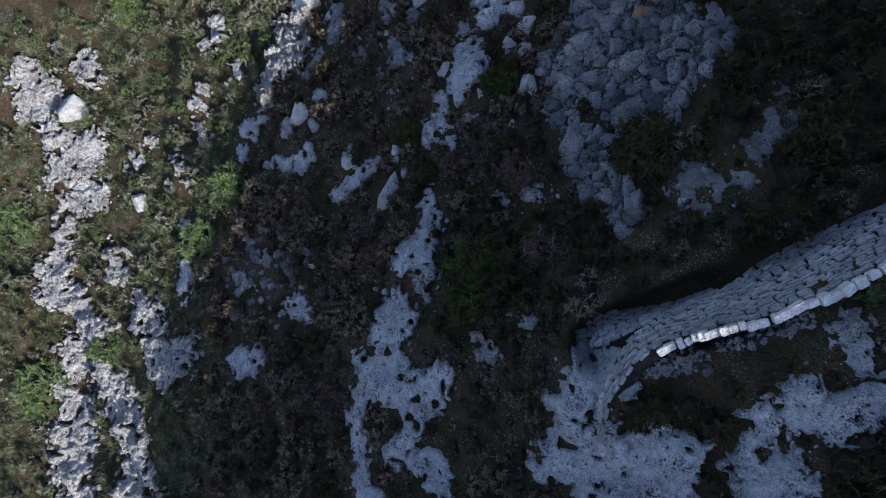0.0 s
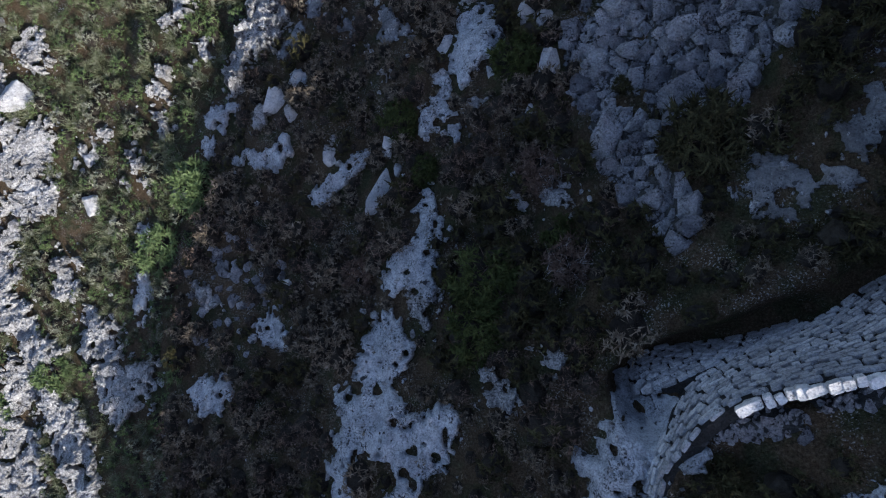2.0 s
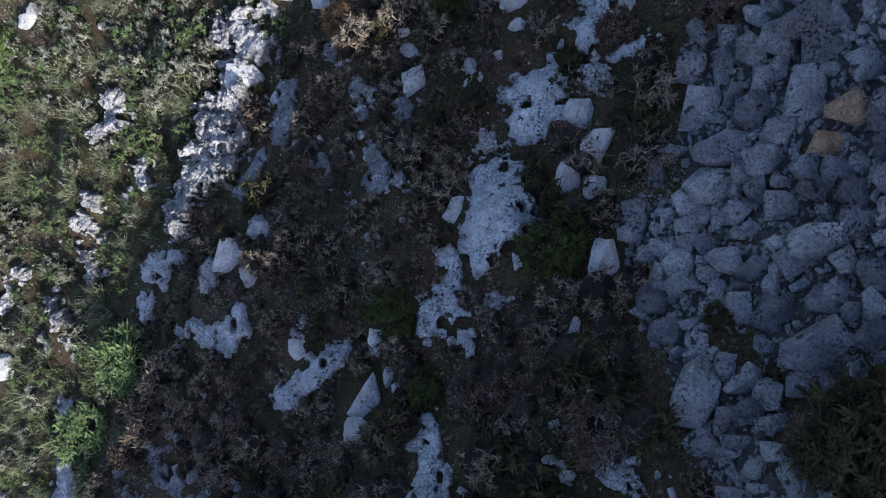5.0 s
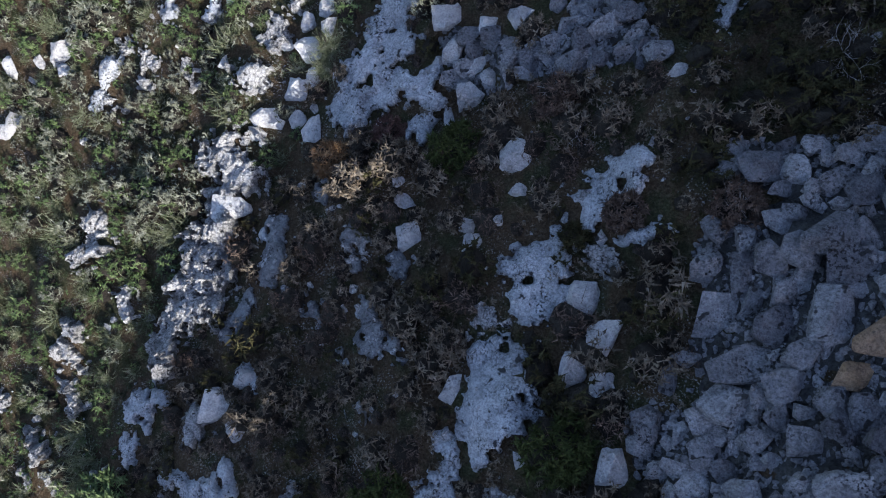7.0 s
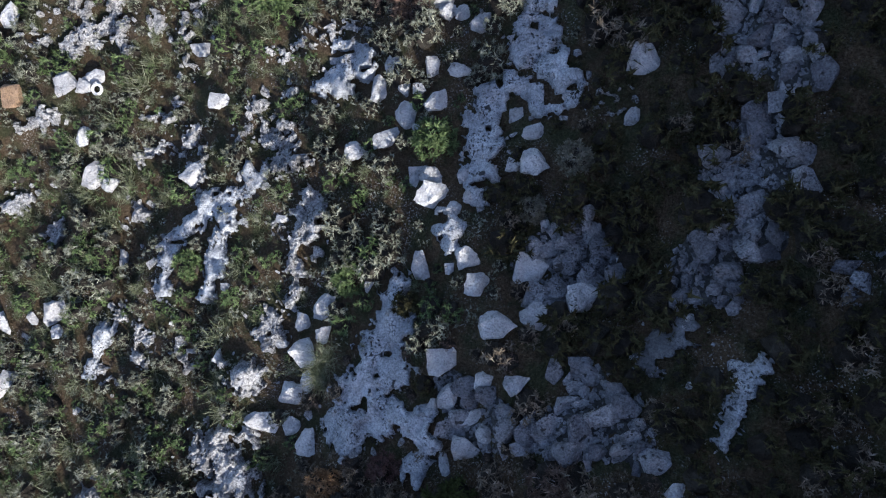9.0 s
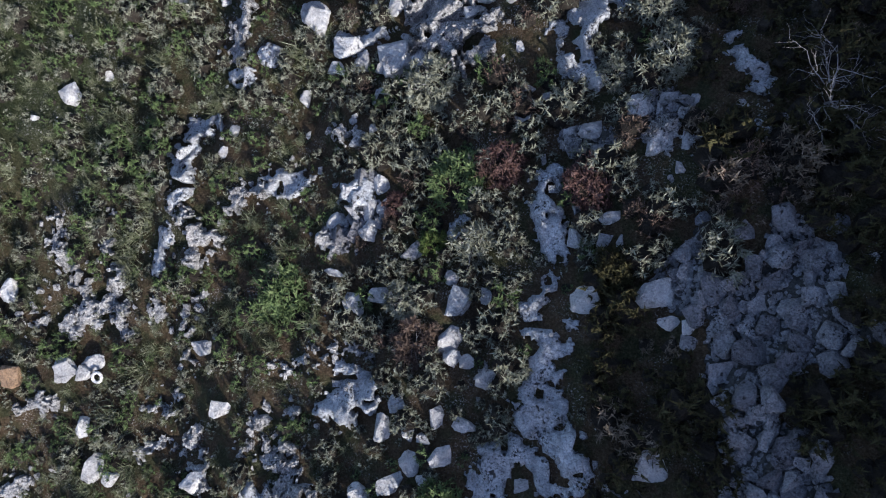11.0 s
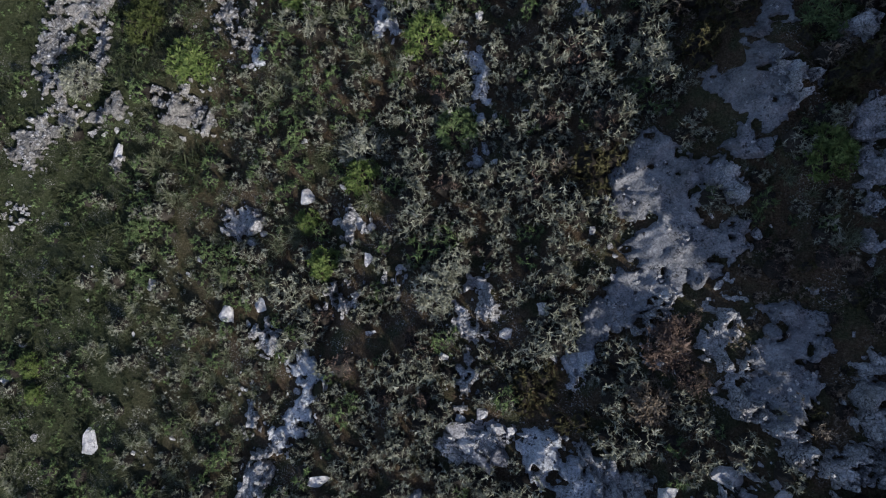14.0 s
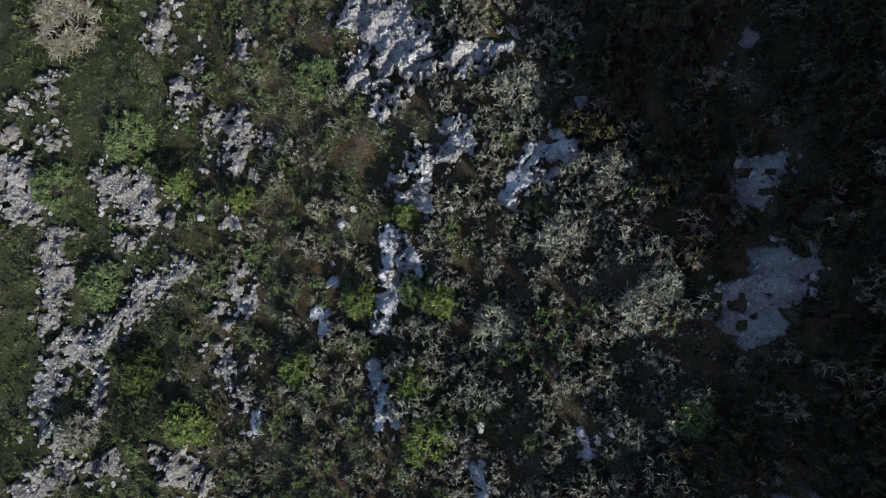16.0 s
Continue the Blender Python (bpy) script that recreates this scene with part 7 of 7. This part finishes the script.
# finer grass between them
fx, fy, frng = jittered(0.55, 6)
fzone = zone_of(fx, fy)
ok = np.isin(fzone, GRASSY) & (stony(fx, fy) < np.where(frng.uniform(0, 1, fx.shape) < 0.12, 0.6, -0.1)) & (rubbly(fx, fy) < 0) & free_of_things(fx, fy, 0.8) & (wave(fx, fy, 1.1, 303) > -0.7)
bake("short_grass", "short sparse grass and herbs between shrubs and stones", "grass", "meadow", fx[ok], fy[ok], 0.26 * frng.uniform(0.6, 1.2, ok.sum()), frng, 0.9, 0.16 * np.clip(4 * stony(fx[ok], fy[ok]), 0, 1))


# low sprigs that fill the gaps among the shrubs
gx_, gy_, grng = jittered(0.45, 16)
gzone = zone_of(gx_, gy_)
gap_ = (stony(gx_, gy_) < np.where(grng.uniform(0, 1, gx_.shape) < 0.16, 0.7, -0.05)) & (rubbly(gx_, gy_) < 0.02) & free_of_things(gx_, gy_, 0.75) & (grng.uniform(0, 1, gx_.shape) < np.where(gzone == "grey_scrub", 0.14, np.where(np.isin(gzone, GRASSY), 0.36, 0.62)))
for k, names, title, label in (("sprig", ("heath", "dry_heath"), "heath_sprigs", "low dark heath sprigs between shrubs and rocks"),
                               ("dark_sprig", ("dark_scrub",), "evergreen_sprigs", "low dark evergreen sprigs below the bluff"),
                               ("pale_sprig", ("grey_scrub", "mixed"), "grey_sprigs", "low grey-green sprigs between shrubs and rocks"),
                               ("green_sprig", ("meadow", "tussocks"), "green_sprigs", "low green herbs between tussocks and stones")):
    at = gap_ & np.isin(gzone, names)
    bake(title, label, "shrubs", k, gx_[at], gy_[at], 0.24 * grng.uniform(0.7, 1.3, at.sum()), grng, 1.0, 0.16 * np.clip(4 * stony(gx_[at], gy_[at]), 0, 1))


# scrub that goes on down the slope and beyond the end of the flight
ox, oy = np.meshgrid(np.arange(-58, 15, 2.0), np.arange(-34, 112, 2.0))
orng = np.random.default_rng(44)
ox, oy = ox.ravel() + orng.uniform(-0.8, 0.8, ox.size), oy.ravel() + orng.uniform(-0.8, 0.8, oy.size)
outside = (ox < -27.5) | (oy > 89)
for k, at, title in (("pale_sprig", outside & (orng.uniform(0, 1, ox.shape) < 0.5), "lower_grey_scrub"), ("green_sprig", outside & (orng.uniform(0, 1, ox.shape) < 0.5), "lower_green_scrub")):
    bake(title, "low scrub on the lower slope beyond the rocks", "shrubs", k, ox[at], oy[at], 0.65 * orng.uniform(0.6, 1.3, at.sum()), orng)


# ---- loose stones ----
def pebbles(name, label, category, x, y, size, rng, mat, shapes, z=None):
    """Many small stones in one mesh."""
    which = rng.integers(0, len(shapes), len(x))
    verts, faces, n = [], [], 0
    z = ground_z(x, y) if z is None else z
    for k, (v, f) in enumerate(shapes):
        at = np.flatnonzero(which == k)
        a = rng.uniform(0, 2 * np.pi, len(at))[:, None]
        s = size[at][:, None]
        sx, sy, sz = s * rng.uniform(0.8, 1.3, s.shape), s * rng.uniform(0.6, 1.0, s.shape), s * rng.uniform(0.4, 0.75, s.shape)
        px, py, pz = v[:, 0] * sx, v[:, 1] * sy, v[:, 2] * sz
        w = np.stack([px * np.cos(a) - py * np.sin(a) + x[at][:, None], px * np.sin(a) + py * np.cos(a) + y[at][:, None], pz + (z[at] - 0.12 * size[at])[:, None]], -1)
        verts.append(w.reshape(-1, 3))
        faces.append((f[None] + (np.arange(len(at)) * len(v))[:, None, None] + n).reshape(-1, f.shape[1]))
        n += len(at) * len(v)
    ob = new(name, mesh_from(name, np.concatenate(verts), np.concatenate(faces), mat))
    return tagged(ob, label, category, kind="stuff")


def chip_shapes():
    out = []
    for k in range(6):
        me = rock_shape("chip", 500 + k, SCREE_STONE, 9 + k, 0, 0, 0)
        out.append((np.array([v.co[:] for v in me.vertices]), np.array([p.vertices[:] for p in me.polygons])))
        bpy.data.meshes.remove(me)
    return out


CHIPS = chip_shapes()
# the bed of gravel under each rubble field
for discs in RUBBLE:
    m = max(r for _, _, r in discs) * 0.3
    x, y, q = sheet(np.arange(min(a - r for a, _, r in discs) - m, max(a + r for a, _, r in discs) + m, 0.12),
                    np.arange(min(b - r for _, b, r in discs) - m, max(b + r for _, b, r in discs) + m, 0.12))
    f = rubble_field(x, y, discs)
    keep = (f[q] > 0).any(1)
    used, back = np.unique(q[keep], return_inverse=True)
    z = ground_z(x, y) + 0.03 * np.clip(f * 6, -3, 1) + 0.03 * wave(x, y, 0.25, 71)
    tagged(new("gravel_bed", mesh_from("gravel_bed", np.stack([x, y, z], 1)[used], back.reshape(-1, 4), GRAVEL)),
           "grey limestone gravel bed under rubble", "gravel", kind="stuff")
# blocks of the rubble fields, from half a metre down, each its own thing; then the rest as stuff
bx, by, brng = jittered(0.12, 8)
inside = rubbly(bx, by)
in_field = inside > 0
bx, by = bx[in_field], by[in_field]
order = brng.permutation(len(bx))
bsize = 0.14 + 0.6 * brng.uniform(0, 1, len(bx)) ** 4
bsize = np.where(by < 0.5, 0.12 + 0.3 * (bsize - 0.14), bsize)
taken = [(a, b, r) for a, b, r in TAKEN]
near = np.array(taken)
placed, small = [], []
for i in order[np.argsort(-bsize[order], kind="stable")]:
    d = np.hypot(near[:, 0] - bx[i], near[:, 1] - by[i]) - near[:, 2]
    if placed:
        pp = np.array(placed)
        d2 = np.hypot(pp[:, 0] - bx[i], pp[:, 1] - by[i]) - pp[:, 2]
        gap = min(d.min(), d2.min())
    else:
        gap = d.min()
    if gap > 0.12 * bsize[i] - 0.02:
        placed.append((bx[i], by[i], 0.5 * bsize[i]))
placed.sort(key=lambda p: -p[2])
for a, b, r in placed[:115]:
    boulder(float(a), float(b), 2.05 * r, 1.7 * r, (a * 77 + b * 31) % 360, 0.8, "scree")
rest = np.array(placed[115:])
pebbles("rubble_stones", "grey limestone rubble between larger blocks", "stones", rest[:, 0], rest[:, 1], rest[:, 2] * 2.35, brng, SCREE_STONE, CHIPS[3:])
cx_, cy_, crng = jittered(0.15, 9)
ok = (rubbly(cx_, cy_) > -0.08) & (wave(cx_, cy_, 1.8, 311) > -0.8)
pebbles("scree_chips", "small grey limestone chips filling the rubble", "stones", cx_[ok], cy_[ok], 0.13 * crng.uniform(0.6, 1.6, ok.sum()), crng, SCREE_STONE, CHIPS[:3])

# stones scattered over the slope, thicker beside the bedrock
sx_, sy_, srng = jittered(0.42, 10)
edge = stony(sx_, sy_)
ok = (srng.uniform(0, 1, sx_.shape) < 0.05 + 0.6 * (edge > -0.8)) & free_of_things(sx_, sy_, 1.0)
ok &= wave(sx_, sy_, 3.0, 310) > -0.5
pebbles("loose_stones", "scattered pale limestone stones on the slope", "stones", sx_[ok], sy_[ok], 0.08 + 0.30 * srng.uniform(0, 1, ok.sum()) ** 3, srng, LIMESTONE, CHIPS[:4])

# rubbly crumbs that lie on the bedrock
crumbs = np.concatenate(CRUST)
krng = np.random.default_rng(31)
pebbles("rock_crumbs", "broken pale limestone crumbs lying on the bedrock", "stones", crumbs[:, 0], crumbs[:, 1], 0.05 + 0.12 * krng.uniform(0, 1, len(crumbs)) ** 2, krng, LIMESTONE, CHIPS[:3], crumbs[:, 2])

# crumbs of bedrock too small to tell apart
if FRAGMENTS:
    tagged(new("bedrock_fragments", mesh_from("bedrock_fragments", *join(*FRAGMENTS), LIMESTONE)), "small crumbs of pale limestone bedrock in the soil", "stones", kind="stuff")


# ---- the dry-stone retaining wall of the terrace, in two tiers ----
def evenly(points, n):
    """n places at even steps along a line through the points, rounded."""
    p = np.array(points, float)
    s = np.r_[0, np.cumsum(np.linalg.norm(np.diff(p, axis=0), axis=1))]
    q = np.stack([np.interp(np.linspace(0, s[-1], n), s, p[:, k]) for k in range(3)], 1)
    for _ in range(3):
        q[1:-1] = (q[:-2] + 2 * q[1:-1] + q[2:]) / 4
    return q


def block_mesh(name, mat, seed):
    """A roughly squared stone one metre wide and high, its face (+z) bevelled and uneven."""
    rng = random.Random(seed)
    rings = []
    for z, w in ((-0.5, 0.5), (0.2, 0.5), (0.5, 0.45)):
        for c, s in ((1, 0.72), (0.72, 1), (-0.72, 1), (-1, 0.72), (-1, -0.72), (-0.72, -1), (0.72, -1), (1, -0.72)):
            rings.append((c * w * rng.uniform(0.93, 1.03), s * w * rng.uniform(0.93, 1.03), z + rng.uniform(-0.06, 0.06)))
    faces = [(8 * r + a, 8 * r + (a + 1) % 8, 8 * r + 8 + (a + 1) % 8, 8 * r + 8 + a) for r in range(2) for a in range(8)]
    rings.append((rng.uniform(-0.1, 0.1), rng.uniform(-0.1, 0.1), 0.54))
    faces += [(16 + a, 16 + (a + 1) % 8, 24) for a in range(8)]
    me = bpy.data.meshes.new(name)
    me.from_pydata(rings, [], faces)
    me.materials.append(mat)
    me.update()
    return me


STONES = [block_mesh("stone", MASONRY, k) for k in range(7)]
COPINGS = [block_mesh("coping_stone", COPING, 20 + k) for k in range(5)]


def masonry(name, label, foot, top, course, length, seed, back=0.5):
    """A battered retaining wall: an earth core, and courses of single stones on its face."""
    rng = random.Random(seed)
    n = 90
    f, t = evenly(foot, n), evenly(top, n)
    wall = new(name)
    tagged(wall, label, "wall", kind="structure")
    # core, set back behind the face, with its top and rear
    rows = []
    out = np.cross(np.gradient(f, axis=0), t - f)
    out /= np.linalg.norm(out, axis=1, keepdims=True)
    if out[:, 2].mean() < 0:
        out = -out
    inner = -0.05 * out
    flat = -out * np.array([1, 1, 0])
    flat /= np.linalg.norm(flat, axis=1, keepdims=True) + 1e-9
    rows = [f + inner - np.array([0, 0, 0.6]), f + inner, (f + t) / 2 + inner, t + inner, t + inner + back * flat, t + inner + back * flat - np.array([0, 0, 1.2])]
    v = np.concatenate(rows)
    k = np.arange(len(rows) * n).reshape(len(rows), n)
    q = np.stack([k[:-1, :-1], k[:-1, 1:], k[1:, 1:], k[1:, :-1]], -1).reshape(-1, 4)
    part("wall_core", mesh_from("wall_core", v, q, MORTAR), wall, "dark earth joints behind the stones")
    tall = np.linalg.norm(t - f, axis=1)
    run = np.r_[0, np.cumsum(np.linalg.norm(np.diff((f + t) / 2, axis=0), axis=1))]
    places, courses = [], max(2, round(tall.max() / course))
    for c in range(courses):
        s = rng.uniform(-0.2, 0.1)
        while s < run[-1]:
            w = length * rng.uniform(0.6, 1.5)
            m = s + w / 2
            s += w
            if m > run[-1] or m < 0:
                continue
            i = min(n - 2, int(np.searchsorted(run, m)))
            rows_here = tall[i] / course
            if c >= round(rows_here):
                continue
            a = (c + 0.5) / max(1, round(rows_here))
            p = f[i] * (1 - a) + t[i] * a
            side = (f[i + 1] - f[i]) * (1 - a) + (t[i + 1] - t[i]) * a
            side = Vector(side / np.linalg.norm(side))
            o = Vector(out[i])
            up = o.cross(side).normalized()
            high = tall[i] / max(1, round(rows_here))
            m4 = Matrix((side, up, o)).transposed().to_4x4()
            m4.translation = Vector(p) + o * rng.uniform(-0.015, 0.015)
            places.append(m4 @ pose(0, 0, 0, rng.uniform(-4, 4), rng.uniform(-4, 4), rng.uniform(-7, 7)) @ Matrix.Diagonal((w * rng.uniform(0.84, 0.93), high * rng.uniform(0.72, 0.86), 0.10, 1)))
    single = places if len(places) <= 300 else places[:300]
    for j, m4 in enumerate(single):
        ob = part("stone", STONES[j * 5 % len(STONES)], wall)
        ob.matrix_basis = m4
    if len(places) > 300:
        pieces = []
        for j, m4 in enumerate(places[300:]):
            me = STONES[j * 3 % len(STONES)]
            co = np.array([m4 @ vert.co for vert in me.vertices])
            pieces.append((co, np.array([list(p.vertices) + [p.vertices[-1]] * (4 - len(p.vertices)) for p in me.polygons])))
        quads = join(*pieces)
        bm = bmesh.new()
        vs = [bm.verts.new(c) for c in quads[0]]
        for face in quads[1]:
            bm.faces.new([vs[i] for i in dict.fromkeys(face.tolist())])
        me = bpy.data.meshes.new("upper_courses")
        bm.to_mesh(me)
        bm.free()
        me.materials.append(MASONRY)
        tagged(part("upper_courses", me, wall, "grey squared stones of upper courses"), kind="stuff")
    return wall, t, out


masonry("retaining_wall_lower", "rounded lower dry-stone wall of grey squared stones", LOWER_FOOT, LOWER_TOP, 0.20, 0.36, 3, 0.3)
upper, crown, crown_out = masonry("retaining_wall_upper", "long battered dry-stone retaining wall with pale coping", UPPER_FOOT, UPPER_TOP, 0.19, 0.34, 4, 0.3)
rng = random.Random(12)
i = 26
while i < len(crown) - 3:
    w = rng.uniform(0.18, 0.44)
    side = Vector(crown[i + 2] - crown[i]).normalized()
    o = Vector((0, 0, 1))
    m4 = Matrix((side, o.cross(side).normalized(), o)).transposed().to_4x4()
    flat = Vector(crown_out[i] * np.array([1, 1, 0])).normalized()
    m4.translation = Vector(crown[i]) - flat * rng.uniform(0.10, 0.2) + Vector((0, 0, 0.13 + rng.uniform(0, 0.05)))
    ob = part("coping_stone", COPINGS[i % 5], upper, "pale squared coping stone")
    ob.matrix_basis = m4 @ pose(0, 0, 0, rng.uniform(-6, 6), rng.uniform(-6, 6), rng.uniform(-9, 9)) @ Matrix.Diagonal((w * 1.08, rng.uniform(0.22, 0.34), rng.uniform(0.20, 0.30), 1))
    i += max(2, round(w / 0.125))


# ---- leafless trees and shrubs with pale twigs ----
def limb_mesh(name, lines, mat):
    """Tapered four-sided limbs along the given lines of (place, radius)."""
    verts, faces = [], []
    for line in lines:
        for j, (p, r) in enumerate(line):
            a = Vector(line[min(j + 1, len(line) - 1)][0]) - Vector(line[max(j - 1, 0)][0])
            x = a.orthogonal().normalized()
            y = a.cross(x).normalized()
            base = len(verts)
            verts += [tuple(Vector(p) + x * r * math.cos(b) + y * r * math.sin(b)) for b in (0, 1.57, 3.14, 4.71)]
            if j:
                faces += [(base - 4 + k, base - 4 + (k + 1) % 4, base + (k + 1) % 4, base + k) for k in range(4)]
    return mesh_from(name, verts, faces, mat)


def bare_tree(x, y, reach, tall, limbs, seed, label, lean=(0, 0)):
    rng = random.Random(seed)
    tree = new("bare_tree")
    tree.location = (x, y, float(ground_z(x, y)) - 0.05)
    tagged(tree, label, "tree", "leafless trees and shrubs")

    def grow(p, d, length, r, depth, lines):
        line, steps = [(tuple(p), r)], 5
        for j in range(steps):
            d = (d + Vector((rng.gauss(0, 0.22), rng.gauss(0, 0.22), rng.gauss(0, 0.12) + 0.02))).normalized()
            p = p + d * length / steps
            line.append((tuple(p), r * (1 - 0.75 * (j + 1) / steps)))
            if depth and (j >= 1 or depth == 2):
                e = (d + Vector((rng.gauss(0, 0.75), rng.gauss(0, 0.75), rng.gauss(0, 0.35)))).normalized()
                grow(p.copy(), e, length * rng.uniform(0.4, 0.65), r * 0.5, depth - 1, lines)
        lines.append(line)

    foot = Vector((lean[0] * 0.2, lean[1] * 0.2, tall * 0.3))
    part("trunk", limb_mesh("trunk", [[((0, 0, 0), 0.030 * reach), (tuple(foot * 0.5), 0.024 * reach), (tuple(foot), 0.018 * reach)]], TWIG), tree)
    for k in range(limbs):
        a = 2 * math.pi * k / limbs + rng.uniform(-0.4, 0.4)
        lines = []
        grow(foot.copy(), Vector((math.cos(a), math.sin(a), rng.uniform(0.25, 0.9))).normalized(), reach * rng.uniform(0.7, 1.0), 0.012 * reach, 2, lines)
        part("limb", limb_mesh("limb", lines, TWIG), tree)
    return tree


bare_tree(10.0, 36.4, 1.5, 1.6, 9, 5, "leafless tree with pale tangled twigs on dark scrub")
bare_tree(8.4, 15.9, 0.8, 0.9, 5, 6, "small leafless shrub with pale grey twigs")
bare_tree(3.2, 14.5, 0.45, 0.6, 5, 7, "small leafless shrub with pale grey twigs")
bare_tree(3.7, 3.0, 0.7, 0.7, 6, 8, "leafless brown shrub with thin pale twigs")
bare_tree(3.7, -0.1, 0.9, 0.8, 6, 9, "leafless brown shrub with thin pale twigs")
bare_tree(2.1, 75.1, 0.8, 0.8, 6, 10, "leafless shrub with pale crooked twigs")

# ---- a small pale ring that lies on the grass ----
bm = bmesh.new()
rows = []
for k in range(20):
    a = 2 * math.pi * k / 20
    rows.append([bm.verts.new(((0.19 + 0.06 * math.cos(b)) * math.cos(a), (0.19 + 0.06 * math.cos(b)) * math.sin(a), 0.06 + 0.06 * math.sin(b))) for b in (0, 1.05, 2.1, 3.14, 4.2, 5.25)])
for k in range(20):
    for j in range(6):
        bm.faces.new((rows[k][j], rows[(k + 1) % 20][j], rows[(k + 1) % 20][(j + 1) % 6], rows[k][(j + 1) % 6]))
ring_mesh = bpy.data.meshes.new("ring")
bm.to_mesh(ring_mesh)
bm.free()
ring_mesh.materials.append(COPING)
ring = tagged(new("ring", ring_mesh), "small pale stone-coloured ring lying in grass", "ring")
ring.matrix_basis = pose(-13.4, 27.68, float(ground_z(-13.4, 27.68)) + 0.12, 6, -8, 0)
